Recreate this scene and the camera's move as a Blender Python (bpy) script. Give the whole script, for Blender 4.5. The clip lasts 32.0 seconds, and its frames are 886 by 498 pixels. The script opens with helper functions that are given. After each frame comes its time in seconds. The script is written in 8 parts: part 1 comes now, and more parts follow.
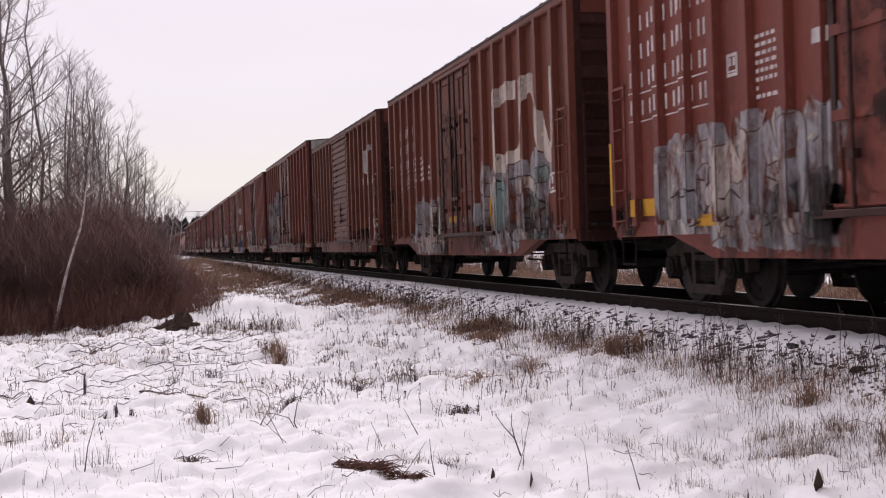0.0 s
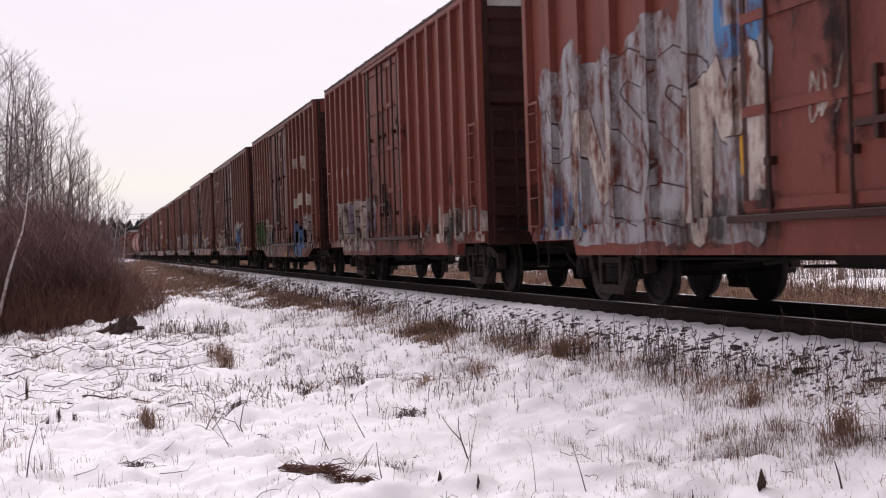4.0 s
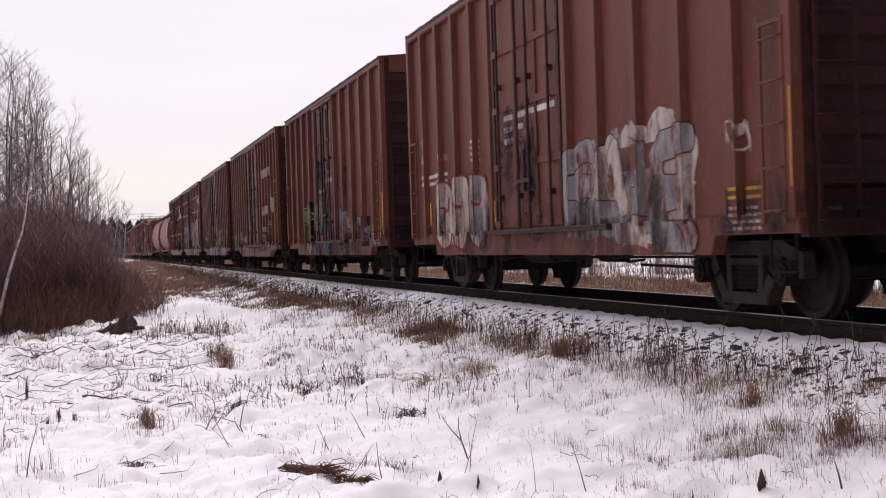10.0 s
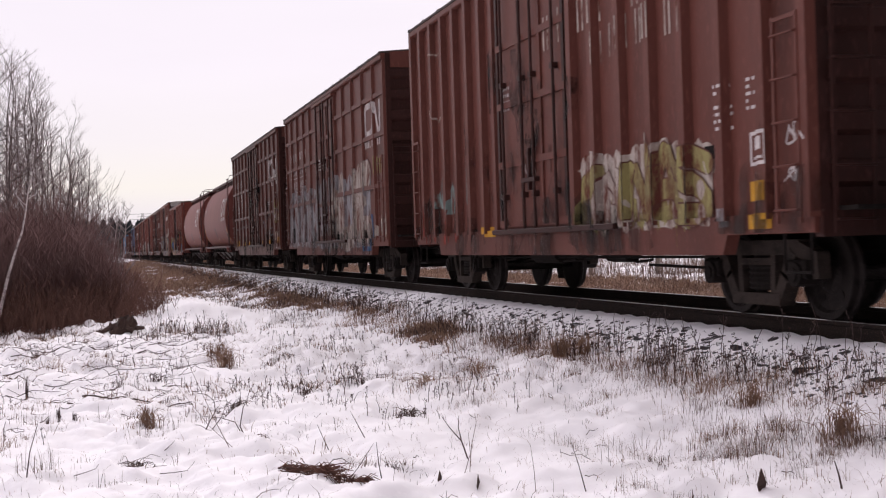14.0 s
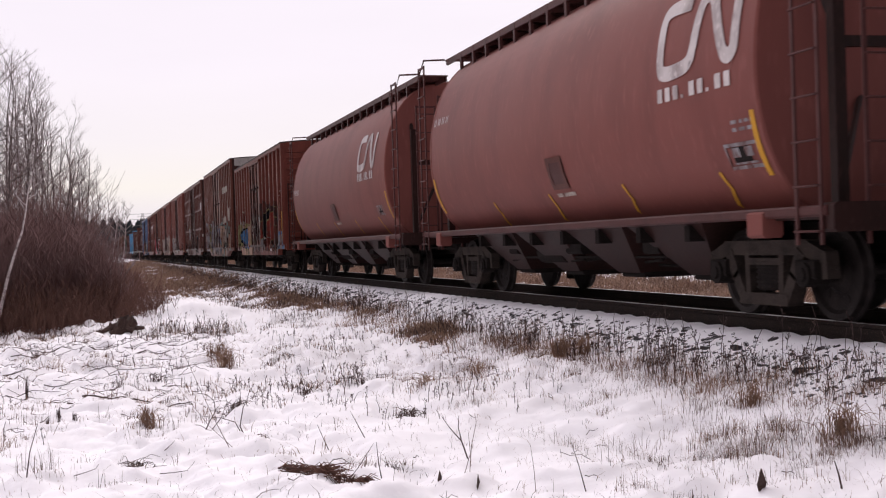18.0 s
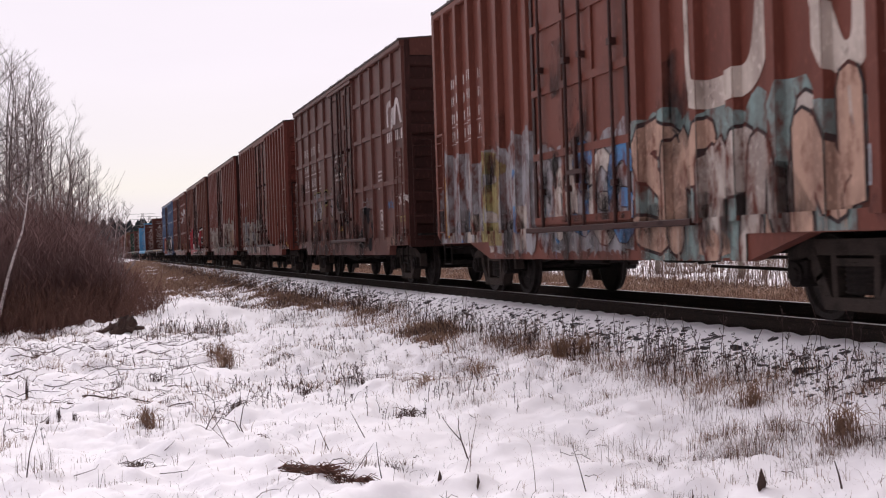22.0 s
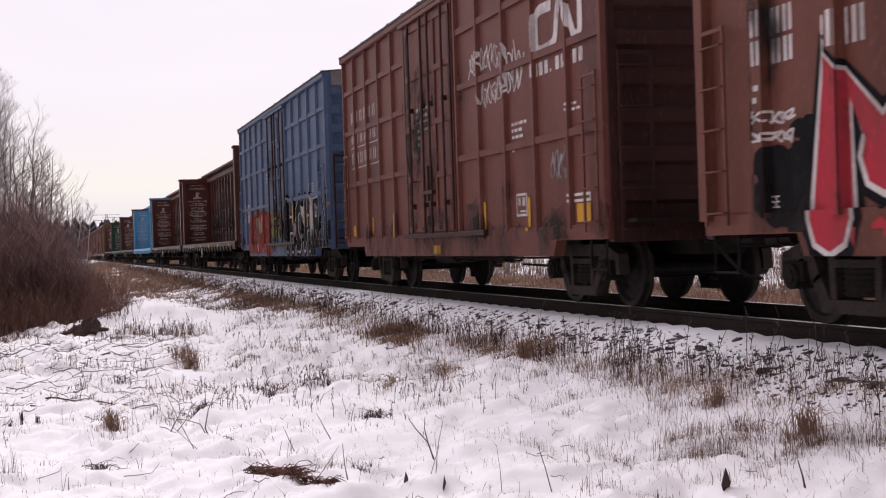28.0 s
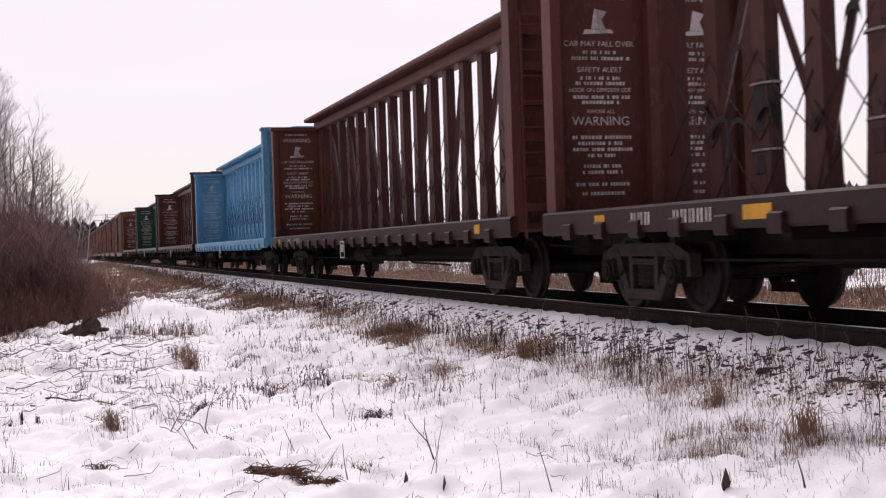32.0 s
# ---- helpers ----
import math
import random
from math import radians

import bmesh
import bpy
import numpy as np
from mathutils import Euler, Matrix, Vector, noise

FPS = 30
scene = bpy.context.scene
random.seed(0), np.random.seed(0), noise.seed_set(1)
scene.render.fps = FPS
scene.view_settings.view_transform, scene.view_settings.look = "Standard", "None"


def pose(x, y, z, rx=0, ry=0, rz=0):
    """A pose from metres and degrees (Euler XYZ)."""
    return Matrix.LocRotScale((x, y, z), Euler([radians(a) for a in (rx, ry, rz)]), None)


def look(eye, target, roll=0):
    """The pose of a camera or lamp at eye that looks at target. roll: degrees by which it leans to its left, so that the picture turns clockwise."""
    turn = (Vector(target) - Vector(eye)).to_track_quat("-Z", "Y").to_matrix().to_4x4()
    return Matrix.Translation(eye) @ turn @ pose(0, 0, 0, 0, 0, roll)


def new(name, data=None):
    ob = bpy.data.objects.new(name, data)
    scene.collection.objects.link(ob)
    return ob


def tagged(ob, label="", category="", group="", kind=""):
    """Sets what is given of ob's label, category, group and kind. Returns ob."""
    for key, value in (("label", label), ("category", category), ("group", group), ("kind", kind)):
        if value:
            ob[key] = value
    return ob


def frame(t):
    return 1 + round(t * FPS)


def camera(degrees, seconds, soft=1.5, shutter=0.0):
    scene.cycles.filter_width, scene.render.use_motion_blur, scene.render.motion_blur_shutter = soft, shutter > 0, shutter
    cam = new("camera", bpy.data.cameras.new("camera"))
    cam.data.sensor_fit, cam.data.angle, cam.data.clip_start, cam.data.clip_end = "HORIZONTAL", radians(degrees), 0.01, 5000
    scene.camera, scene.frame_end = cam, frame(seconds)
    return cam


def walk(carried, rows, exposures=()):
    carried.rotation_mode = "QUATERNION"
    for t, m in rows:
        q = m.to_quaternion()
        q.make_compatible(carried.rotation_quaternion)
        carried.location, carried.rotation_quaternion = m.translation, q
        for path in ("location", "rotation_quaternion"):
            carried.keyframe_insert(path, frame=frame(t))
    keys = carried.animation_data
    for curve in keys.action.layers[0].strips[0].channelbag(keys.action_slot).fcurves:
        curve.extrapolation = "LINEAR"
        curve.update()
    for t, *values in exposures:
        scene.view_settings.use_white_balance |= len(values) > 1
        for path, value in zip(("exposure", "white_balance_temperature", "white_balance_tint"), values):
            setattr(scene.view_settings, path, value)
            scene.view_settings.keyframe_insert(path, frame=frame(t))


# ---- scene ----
# The train rolls along +Y towards the camera; rail tops lie at z = 0.
ZC = 0.865            # the lens above the rail tops
SPEED = 12.6          # metres per second
SIDE = 6.1            # the near faces of the cars, across from the lens
XC = SIDE + 1.53      # the track's centre line
LAG = 1.67

cam = camera(38.42, 32.0, soft=1.15, shutter=0.12)
YAW = [(0.0, -12.938), (0.3, -12.94), (0.6, -13.05), (0.7, -13.42), (0.8, -13.83), (1.0, -14.43), (1.2, -15.46),
       (1.4, -15.42), (1.6, -15.35), (2.0, -15.33), (12.0, -15.33), (22.2, -15.33), (22.6, -15.39), (22.8, -15.61),
       (23.0, -15.93), (23.1, -16.42), (23.2, -17.02), (23.35, -17.0), (23.6, -16.86), (24.2, -16.855), (28.0, -16.855), (32.0, -16.855)]
walk(cam, [(t, pose(0, 0, ZC, 89.716 + 0.05 * min(1, t / 1.2), 1.84, yaw)) for t, yaw in YAW],
     exposures=[(0.0, -0.09), (0.5, -0.07), (1.1, 0.0), (32.0, 0.0)])

# ---- world and light: a high overcast, thinner above the horizon ----
world = bpy.data.worlds.new("overcast")
scene.world = world
world.use_nodes = True
wn, wl = world.node_tree.nodes, world.node_tree.links
bg = wn["Background"]
sky = wn.new("ShaderNodeTexSky")
sky.sky_type, sky.sun_disc = "NISHITA", False
sky.sun_elevation, sky.sun_rotation = radians(42), radians(18)
dim = wn.new("ShaderNodeMix")
dim.data_type, dim.blend_type = "RGBA", "MIX"
dim.inputs["Factor"].default_value = 0.995
tc = wn.new("ShaderNodeTexCoord")
sep = wn.new("ShaderNodeSeparateXYZ")
ramp = wn.new("ShaderNodeValToRGB")
ramp.color_ramp.elements[0].position, ramp.color_ramp.elements[0].color = 0.0, (0.85, 0.78, 0.85, 1)
ramp.color_ramp.elements[1].position, ramp.color_ramp.elements[1].color = 1.0, (1.3, 1.19, 1.28, 1)
for pos, col in ((0.03, (0.88, 0.81, 0.86, 1)), (0.05, (0.97, 0.90, 0.865, 1)), (0.085, (0.95, 0.875, 0.915, 1)), (0.14, (0.955, 0.872, 0.95, 1)), (0.4, (1.0, 0.915, 1.0, 1))):
    e = ramp.color_ramp.elements.new(pos)
    e.color = col
cloud = wn.new("ShaderNodeTexNoise")
cloud.inputs["Scale"].default_value, cloud.inputs["Detail"].default_value = 2.5, 4
stretch = wn.new("ShaderNodeMapping")
stretch.inputs["Scale"].default_value = (1, 1, 5)
veil = wn.new("ShaderNodeMix")
veil.data_type, veil.blend_type = "RGBA", "MULTIPLY"
veil.inputs["Factor"].default_value = 0.12
wl.new(tc.outputs["Generated"], sep.inputs[0])
wl.new(sep.outputs["Z"], ramp.inputs[0])
wl.new(tc.outputs["Generated"], stretch.inputs[0])
wl.new(stretch.outputs[0], cloud.inputs["Vector"])
# the cloud is thinner ahead, towards the low sun, and heavier behind
depth = wn.new("ShaderNodeMapRange")
depth.interpolation_type = "SMOOTHSTEP"
for key, val in (("From Min", -0.9), ("From Max", 0.35), ("To Min", 0.26), ("To Max", 1.0)):
    depth.inputs[key].default_value = val
thick = wn.new("ShaderNodeMix")
thick.data_type, thick.blend_type = "RGBA", "MULTIPLY"
thick.inputs["Factor"].default_value = 1.0
wl.new(sep.outputs["Y"], depth.inputs["Value"])
wl.new(ramp.outputs[0], thick.inputs["A"])
wl.new(depth.outputs["Result"], thick.inputs["B"])
wl.new(thick.outputs["Result"], veil.inputs["A"])
wl.new(cloud.outputs["Fac"], veil.inputs["B"])
wl.new(sky.outputs[0], dim.inputs["A"])
wl.new(veil.outputs["Result"], dim.inputs["B"])
wl.new(dim.outputs["Result"], bg.inputs["Color"])
bg.inputs["Strength"].default_value = 1.04

sun = new("sun", bpy.data.lights.new("sun", "SUN"))
sun.data.energy, sun.data.angle, sun.data.color = 1.65, radians(40), (1.0, 0.94, 0.93)
sun.matrix_world = look((20, 62, 58), (0, 0, 0))


# ---- materials ----
def material(name, base, rough=0.8, metal=0.0, dark=None, light=None, scale=3.0, streak=0.0, bump=0.0, bump_scale=40.0, spec=0.3,
             fine=60.0, vary=0.0, patch=(0.45, 0.7)):
    """Base colour with stains in a second colour at one scale, grain at another, and relief."""
    m = bpy.data.materials.new(name)
    m.use_nodes = True
    n, l = m.node_tree.nodes, m.node_tree.links
    p = n["Principled BSDF"]
    p.inputs["Roughness"].default_value, p.inputs["Metallic"].default_value = rough, metal
    p.inputs["Specular IOR Level"].default_value = spec
    co = n.new("ShaderNodeTexCoord")
    mp = n.new("ShaderNodeMapping")
    mp.inputs["Scale"].default_value = (1, 1, 1 - streak)
    l.new(co.outputs["Object"], mp.inputs[0])
    if vary:
        info = n.new("ShaderNodeObjectInfo")
        shift = n.new("ShaderNodeVectorMath")
        shift.operation = "SCALE"
        shift.inputs[0].default_value = (37, 53, 29)
        l.new(info.outputs["Random"], shift.inputs["Scale"])
        l.new(shift.outputs[0], mp.inputs["Location"])
    big = n.new("ShaderNodeTexNoise")
    big.inputs["Scale"].default_value, big.inputs["Detail"].default_value = scale, 6
    l.new(mp.outputs[0], big.inputs["Vector"])
    small = n.new("ShaderNodeTexNoise")
    small.inputs["Scale"].default_value, small.inputs["Detail"].default_value = fine, 4
    l.new(mp.outputs[0], small.inputs["Vector"])
    cr = n.new("ShaderNodeValToRGB")
    cr.color_ramp.elements[0].position, cr.color_ramp.elements[1].position = patch
    cr.color_ramp.elements[0].color = (*base, 1)
    cr.color_ramp.elements[1].color = (*(dark or [c * 0.6 for c in base]), 1)
    l.new(big.outputs["Fac"], cr.inputs[0])
    cr2 = n.new("ShaderNodeValToRGB")
    cr2.color_ramp.elements[0].position, cr2.color_ramp.elements[1].position = 0.56, 0.72
    cr2.color_ramp.elements[0].color, cr2.color_ramp.elements[1].color = (0, 0, 0, 1), (1, 1, 1, 1)
    l.new(small.outputs["Fac"], cr2.inputs[0])
    mix = n.new("ShaderNodeMix")
    mix.data_type = "RGBA"
    mix.inputs["B"].default_value = (*(light or [min(1, c * 1.35) for c in base]), 1)
    l.new(cr2.outputs[0], mix.inputs["Factor"])
    l.new(cr.outputs[0], mix.inputs["A"])
    l.new(mix.outputs["Result"], p.inputs["Base Color"])
    if bump:
        b = n.new("ShaderNodeBump")
        b.inputs["Strength"].default_value, b.inputs["Distance"].default_value = bump, 0.02
        bn = n.new("ShaderNodeTexNoise")
        bn.inputs["Scale"].default_value, bn.inputs["Detail"].default_value = bump_scale, 5
        l.new(co.outputs["Object"], bn.inputs["Vector"])
        l.new(bn.outputs["Fac"], b.inputs["Height"])
        l.new(b.outputs[0], p.inputs["Normal"])
    return m


def paint(name, base, dark=None, light=None):
    """Weathered railcar paint: vertical streaks of dirt and rust, chalky patches."""
    return material(name, base, 0.5, 0.0, dark or [c * 0.52 for c in base], light or [c * 1.22 + 0.005 for c in base], 1.3, 0.66, 0.12, 30, 0.16, 26, 0, (0.45, 0.8))


def plain(name, base, rough=0.7, metal=0.0, fade=0.72):
    return material(name, base, rough, metal, [c * fade for c in base], [min(1, c * 1.15) for c in base], 4, 0.6, 0, 40, 0.3, 45)


def worn(m, scale, low, high, seed=0.0, streak=0.55, below=None):
    """Lets a coat of paint or dirt flake and thin out, so that the steel below shows."""
    n, l = m.node_tree.nodes, m.node_tree.links
    co, mp = n.new("ShaderNodeTexCoord"), n.new("ShaderNodeMapping")
    mp.inputs["Scale"].default_value, mp.inputs["Location"].default_value = (1, 1, 1 - streak), (seed, seed * 1.7, seed * 0.6)
    nz, rp, mx, tr = n.new("ShaderNodeTexNoise"), n.new("ShaderNodeMapRange"), n.new("ShaderNodeMixShader"), n.new("ShaderNodeBsdfDiffuse" if below else "ShaderNodeBsdfTransparent")
    if below:
        tr.inputs["Color"].default_value = (*below, 1)
    nz.inputs["Scale"].default_value, nz.inputs["Detail"].default_value, nz.inputs["Roughness"].default_value = scale, 8, 0.68
    rp.inputs["From Min"].default_value, rp.inputs["From Max"].default_value = low, high
    l.new(co.outputs["Object"], mp.inputs[0])
    l.new(mp.outputs[0], nz.inputs["Vector"])
    l.new(nz.outputs["Fac"], rp.inputs["Value"])
    l.new(rp.outputs["Result"], mx.inputs[0])
    l.new(tr.outputs[0], mx.inputs[1])
    l.new(n["Principled BSDF"].outputs[0], mx.inputs[2])
    l.new(mx.outputs[0], n["Material Output"].inputs["Surface"])
    return m


def sprayed(name, base, low=0.37, high=0.53, below=(0.112, 0.041, 0.032)):
    """Old paint on steel, worn through to the brown in streaks and flecks."""
    thin = [0.5 * c + 0.5 * k for c, k in zip(base, (0.085, 0.045, 0.04))]
    m = material(name, base, 0.7, 0, thin, [min(1, c * 1.25) for c in base], 2.6, 0.6, 0.05, 40, 0.12, 30, 0, (0.43, 0.64))
    return worn(m, 5.0, low, high, 26.0, 0.55, below)


SNOW = material("snow", (0.93, 0.90, 0.93), 0.75, 0, (0.86, 0.835, 0.87), (0.95, 0.925, 0.95), 1.3, 0, 0.55, 8, 0.25, 14, 0, (0.38, 0.72))
STEEL_RAIL = material("rail steel", (0.024, 0.018, 0.016), 0.8, 0.0, (0.02, 0.016, 0.015), (0.07, 0.045, 0.035), 5, 0, 0.2, 60, spec=0.06)
RAIL_TOP = material("worn rail head", (0.5, 0.49, 0.5), 0.3, 1.0, (0.35, 0.34, 0.35), None, 8)
TIE = material("creosoted wood", (0.05, 0.04, 0.034), 0.9, 0, (0.025, 0.02, 0.018), (0.09, 0.075, 0.065), 6, 0, 0.5, 50)
STONE = material("ballast stone", (0.06, 0.052, 0.055), 0.9, 0, (0.03, 0.026, 0.028), (0.12, 0.105, 0.11), 9, 0, 0.5, 60, vary=1)
STUMPWOOD = material("rotten wood", (0.075, 0.045, 0.037), 0.95, 0, (0.035, 0.021, 0.018), (0.12, 0.076, 0.062), 6, 0.5, 0.8, 40)
ROOTWOOD = material("matted root", (0.13, 0.058, 0.044), 0.95, 0, (0.06, 0.028, 0.022), (0.2, 0.105, 0.075), 9, 0, 0, fine=40)
def snow_topped(m, low=0.62, high=0.8):
    """Snow lies on the upward faces of a stone."""
    n, l = m.node_tree.nodes, m.node_tree.links
    p = n["Principled BSDF"]
    old = p.inputs["Base Color"].links[0].from_socket
    geo, sp, rp, mx = n.new("ShaderNodeNewGeometry"), n.new("ShaderNodeSeparateXYZ"), n.new("ShaderNodeMapRange"), n.new("ShaderNodeMix")
    rp.inputs["From Min"].default_value, rp.inputs["From Max"].default_value = low, high
    mx.data_type = "RGBA"
    mx.inputs["B"].default_value = (0.86, 0.84, 0.875, 1)
    l.new(geo.outputs["Normal"], sp.inputs[0])
    l.new(sp.outputs["Z"], rp.inputs["Value"])
    l.new(rp.outputs["Result"], mx.inputs["Factor"])
    l.new(old, mx.inputs["A"])
    l.new(mx.outputs["Result"], p.inputs["Base Color"])


snow_topped(STONE, 0.86, 0.96)
GRASS = material("dry grass", (0.27, 0.165, 0.115), 0.9, 0, (0.15, 0.088, 0.064), (0.42, 0.29, 0.2), 1.5, 0, 0, fine=9, vary=1)
WEED = material("dead weed", (0.078, 0.05, 0.046), 0.9, 0, (0.045, 0.028, 0.026), (0.15, 0.10, 0.085), 1.2, 0, 0, fine=7)
STALK = material("grey stalk", (0.16, 0.102, 0.082), 0.9, 0, (0.09, 0.06, 0.05), (0.25, 0.18, 0.13), 2, 0, 0, fine=9)
BRUSH = material("bare brush", (0.215, 0.13, 0.122), 0.95, 0, (0.16, 0.094, 0.09), (0.26, 0.17, 0.155), 0.5, 0, 0, fine=2)
BRUSH_RED = material("russet brush", (0.15, 0.077, 0.06), 0.95, 0, (0.10, 0.048, 0.04), (0.2, 0.105, 0.07), 0.5, 0, 0, fine=2)
BARK = material("grey bark", (0.17, 0.135, 0.13), 0.95, 0, (0.09, 0.07, 0.068), (0.27, 0.22, 0.21), 2.5, 0.7, 0.5, 30)
BARK_PALE = material("pale twig bark", (0.34, 0.29, 0.285), 0.95, 0, (0.22, 0.18, 0.18), (0.42, 0.36, 0.35), 2.5, 0.7, 0.3, 30)
BIRCH = material("birch bark", (0.55, 0.48, 0.47), 0.8, 0, (0.2, 0.16, 0.155), (0.65, 0.58, 0.56), 5, -1.5, 0.2, 30)
CONIFER = material("far conifer", (0.03, 0.034, 0.038), 1.0, 0, (0.018, 0.02, 0.022), (0.05, 0.055, 0.055), 0.2, 0, 0, fine=1)
FARWOOD = material("far bare wood", (0.09, 0.075, 0.08), 1.0, 0, (0.055, 0.045, 0.048), (0.13, 0.11, 0.11), 0.15, 0, 0, fine=0.8)
POST = material("weathered post", (0.2, 0.165, 0.14), 0.95, 0, (0.1, 0.08, 0.07), None, 6, 0.7, 0.4, 40)

BROWN = paint("brown car paint", (0.122, 0.036, 0.023))
RED = paint("red-brown car paint", (0.151, 0.041, 0.030))
RUST = paint("faded rust car paint", (0.136, 0.042, 0.029))
EARTH = paint("earth brown car paint", (0.127, 0.044, 0.031))
DARK = paint("dark brown car paint", (0.099, 0.036, 0.028))
PLUM = paint("faded brown car paint", (0.125, 0.043, 0.033))
PINK = material("faded red hopper paint", (0.19, 0.064, 0.054), 0.55, 0, (0.15, 0.05, 0.043), (0.215, 0.076, 0.065), 1.2, 0.75, 0.05, 20, 0.12, 12)
BLUE = paint("blue car paint", (0.072, 0.104, 0.178), (0.046, 0.066, 0.112), (0.12, 0.15, 0.22))
SKYBLUE = paint("light blue car paint", (0.11, 0.30, 0.48), (0.07, 0.19, 0.31), (0.2, 0.4, 0.55))
GREEN = paint("dark green car paint", (0.025, 0.055, 0.04))
TAN = paint("ochre car paint", (0.125, 0.065, 0.034))
ROOF = material("dull roof steel", (0.07, 0.055, 0.052), 0.7, 0.2, (0.04, 0.026, 0.024), (0.12, 0.1, 0.1), 3, 0, 0.1, 30)
GALV = material("galvanised steel", (0.22, 0.2, 0.2), 0.55, 0.4, (0.12, 0.09, 0.085), (0.3, 0.28, 0.28), 3, 0, 0.1, 30)
CREAM = plain("grimy white paint", (0.42, 0.39, 0.37))
UNDER = material("grimy underframe", (0.017, 0.0135, 0.0125), 0.85, 0, (0.011, 0.009, 0.0085), (0.034, 0.027, 0.024), 5, 0, 0.3, 40, spec=0.08)
TRUCK = material("dusty cast steel", (0.042, 0.032, 0.028), 0.85, 0, (0.022, 0.018, 0.016), (0.07, 0.055, 0.047), 6, 0, 0.4, 50, spec=0.1)
WHEEL = material("wheel steel", (0.028, 0.023, 0.022), 0.6, 0.4, (0.015, 0.012, 0.012), (0.055, 0.046, 0.043), 7, 0, 0.2, 50, spec=0.08)
WHITE = sprayed("worn white lettering", (0.56, 0.51, 0.5), 0.26, 0.4, None)
LOGO = sprayed("cream logo paint", (0.48, 0.41, 0.36), 0.28, 0.42, None)
YELLOW = plain("yellow reflector", (0.5, 0.25, 0.02), fade=0.8)
BLACKP = material("black paint", (0.012, 0.011, 0.012), 0.8, 0, (0.008, 0.007, 0.008), (0.02, 0.018, 0.02), 4, 0.6, 0, 40, 0.05, 45)
SILVER = sprayed("silver spray paint", (0.28, 0.272, 0.285))
PALE = sprayed("pale spray paint", (0.43, 0.375, 0.335))
CYAN = sprayed("sky blue spray paint", (0.07, 0.19, 0.37))
GREENP = sprayed("green spray paint", (0.03, 0.1, 0.027))
MINT = sprayed("mint spray paint", (0.19, 0.26, 0.25))
ORANGE = sprayed("peach spray paint", (0.41, 0.265, 0.2), 0.3, 0.46)
REDP = sprayed("pink-red spray paint", (0.36, 0.03, 0.045), 0.27, 0.42)
REDDER = sprayed("red spray paint", (0.25, 0.04, 0.03))
LILAC = sprayed("lilac spray paint", (0.2, 0.16, 0.22))
OLIVE = sprayed("yellow-green spray paint", (0.27, 0.235, 0.1))
GRIME = worn(plain("black grime", (0.014, 0.011, 0.011), 0.8), 1.7, 0.5, 0.72, 3.0, 0.35)
SOOT = worn(plain("road dirt", (0.03, 0.022, 0.02), 0.85), 2.6, 0.46, 0.75, 8.0, 0.75)
INK = sprayed("dark outline paint", (0.03, 0.026, 0.027))
TEAL = plain("dark teal placard", (0.025, 0.045, 0.05))
LIME = sprayed("pale green spray paint", (0.235, 0.285, 0.135))
ROSE = sprayed("rose spray paint", (0.42, 0.17, 0.26))
CBSILL = paint("grimy sill paint", (0.027, 0.0105, 0.009), (0.011, 0.007, 0.006), (0.042, 0.02, 0.017))
CBPOST = paint("dark brown post paint", (0.058, 0.020, 0.017), (0.016, 0.008, 0.008), (0.07, 0.03, 0.028))
# Shade between cars put into the end colour; also serves dark door fittings.
END_SHADE_TRIM = paint("sooty end paint", (0.042, 0.0165, 0.014), (0.018, 0.009, 0.008), (0.075, 0.03, 0.026))
HOPRED = paint("dull hopper frame paint", (0.075, 0.028, 0.026))
DULLTAN = sprayed("dull tan paint", (0.135, 0.078, 0.066))
DULLDARK = sprayed("dull umber paint", (0.035, 0.02, 0.018))
STRAP = material("frayed strap", (0.018, 0.014, 0.015), 0.8)


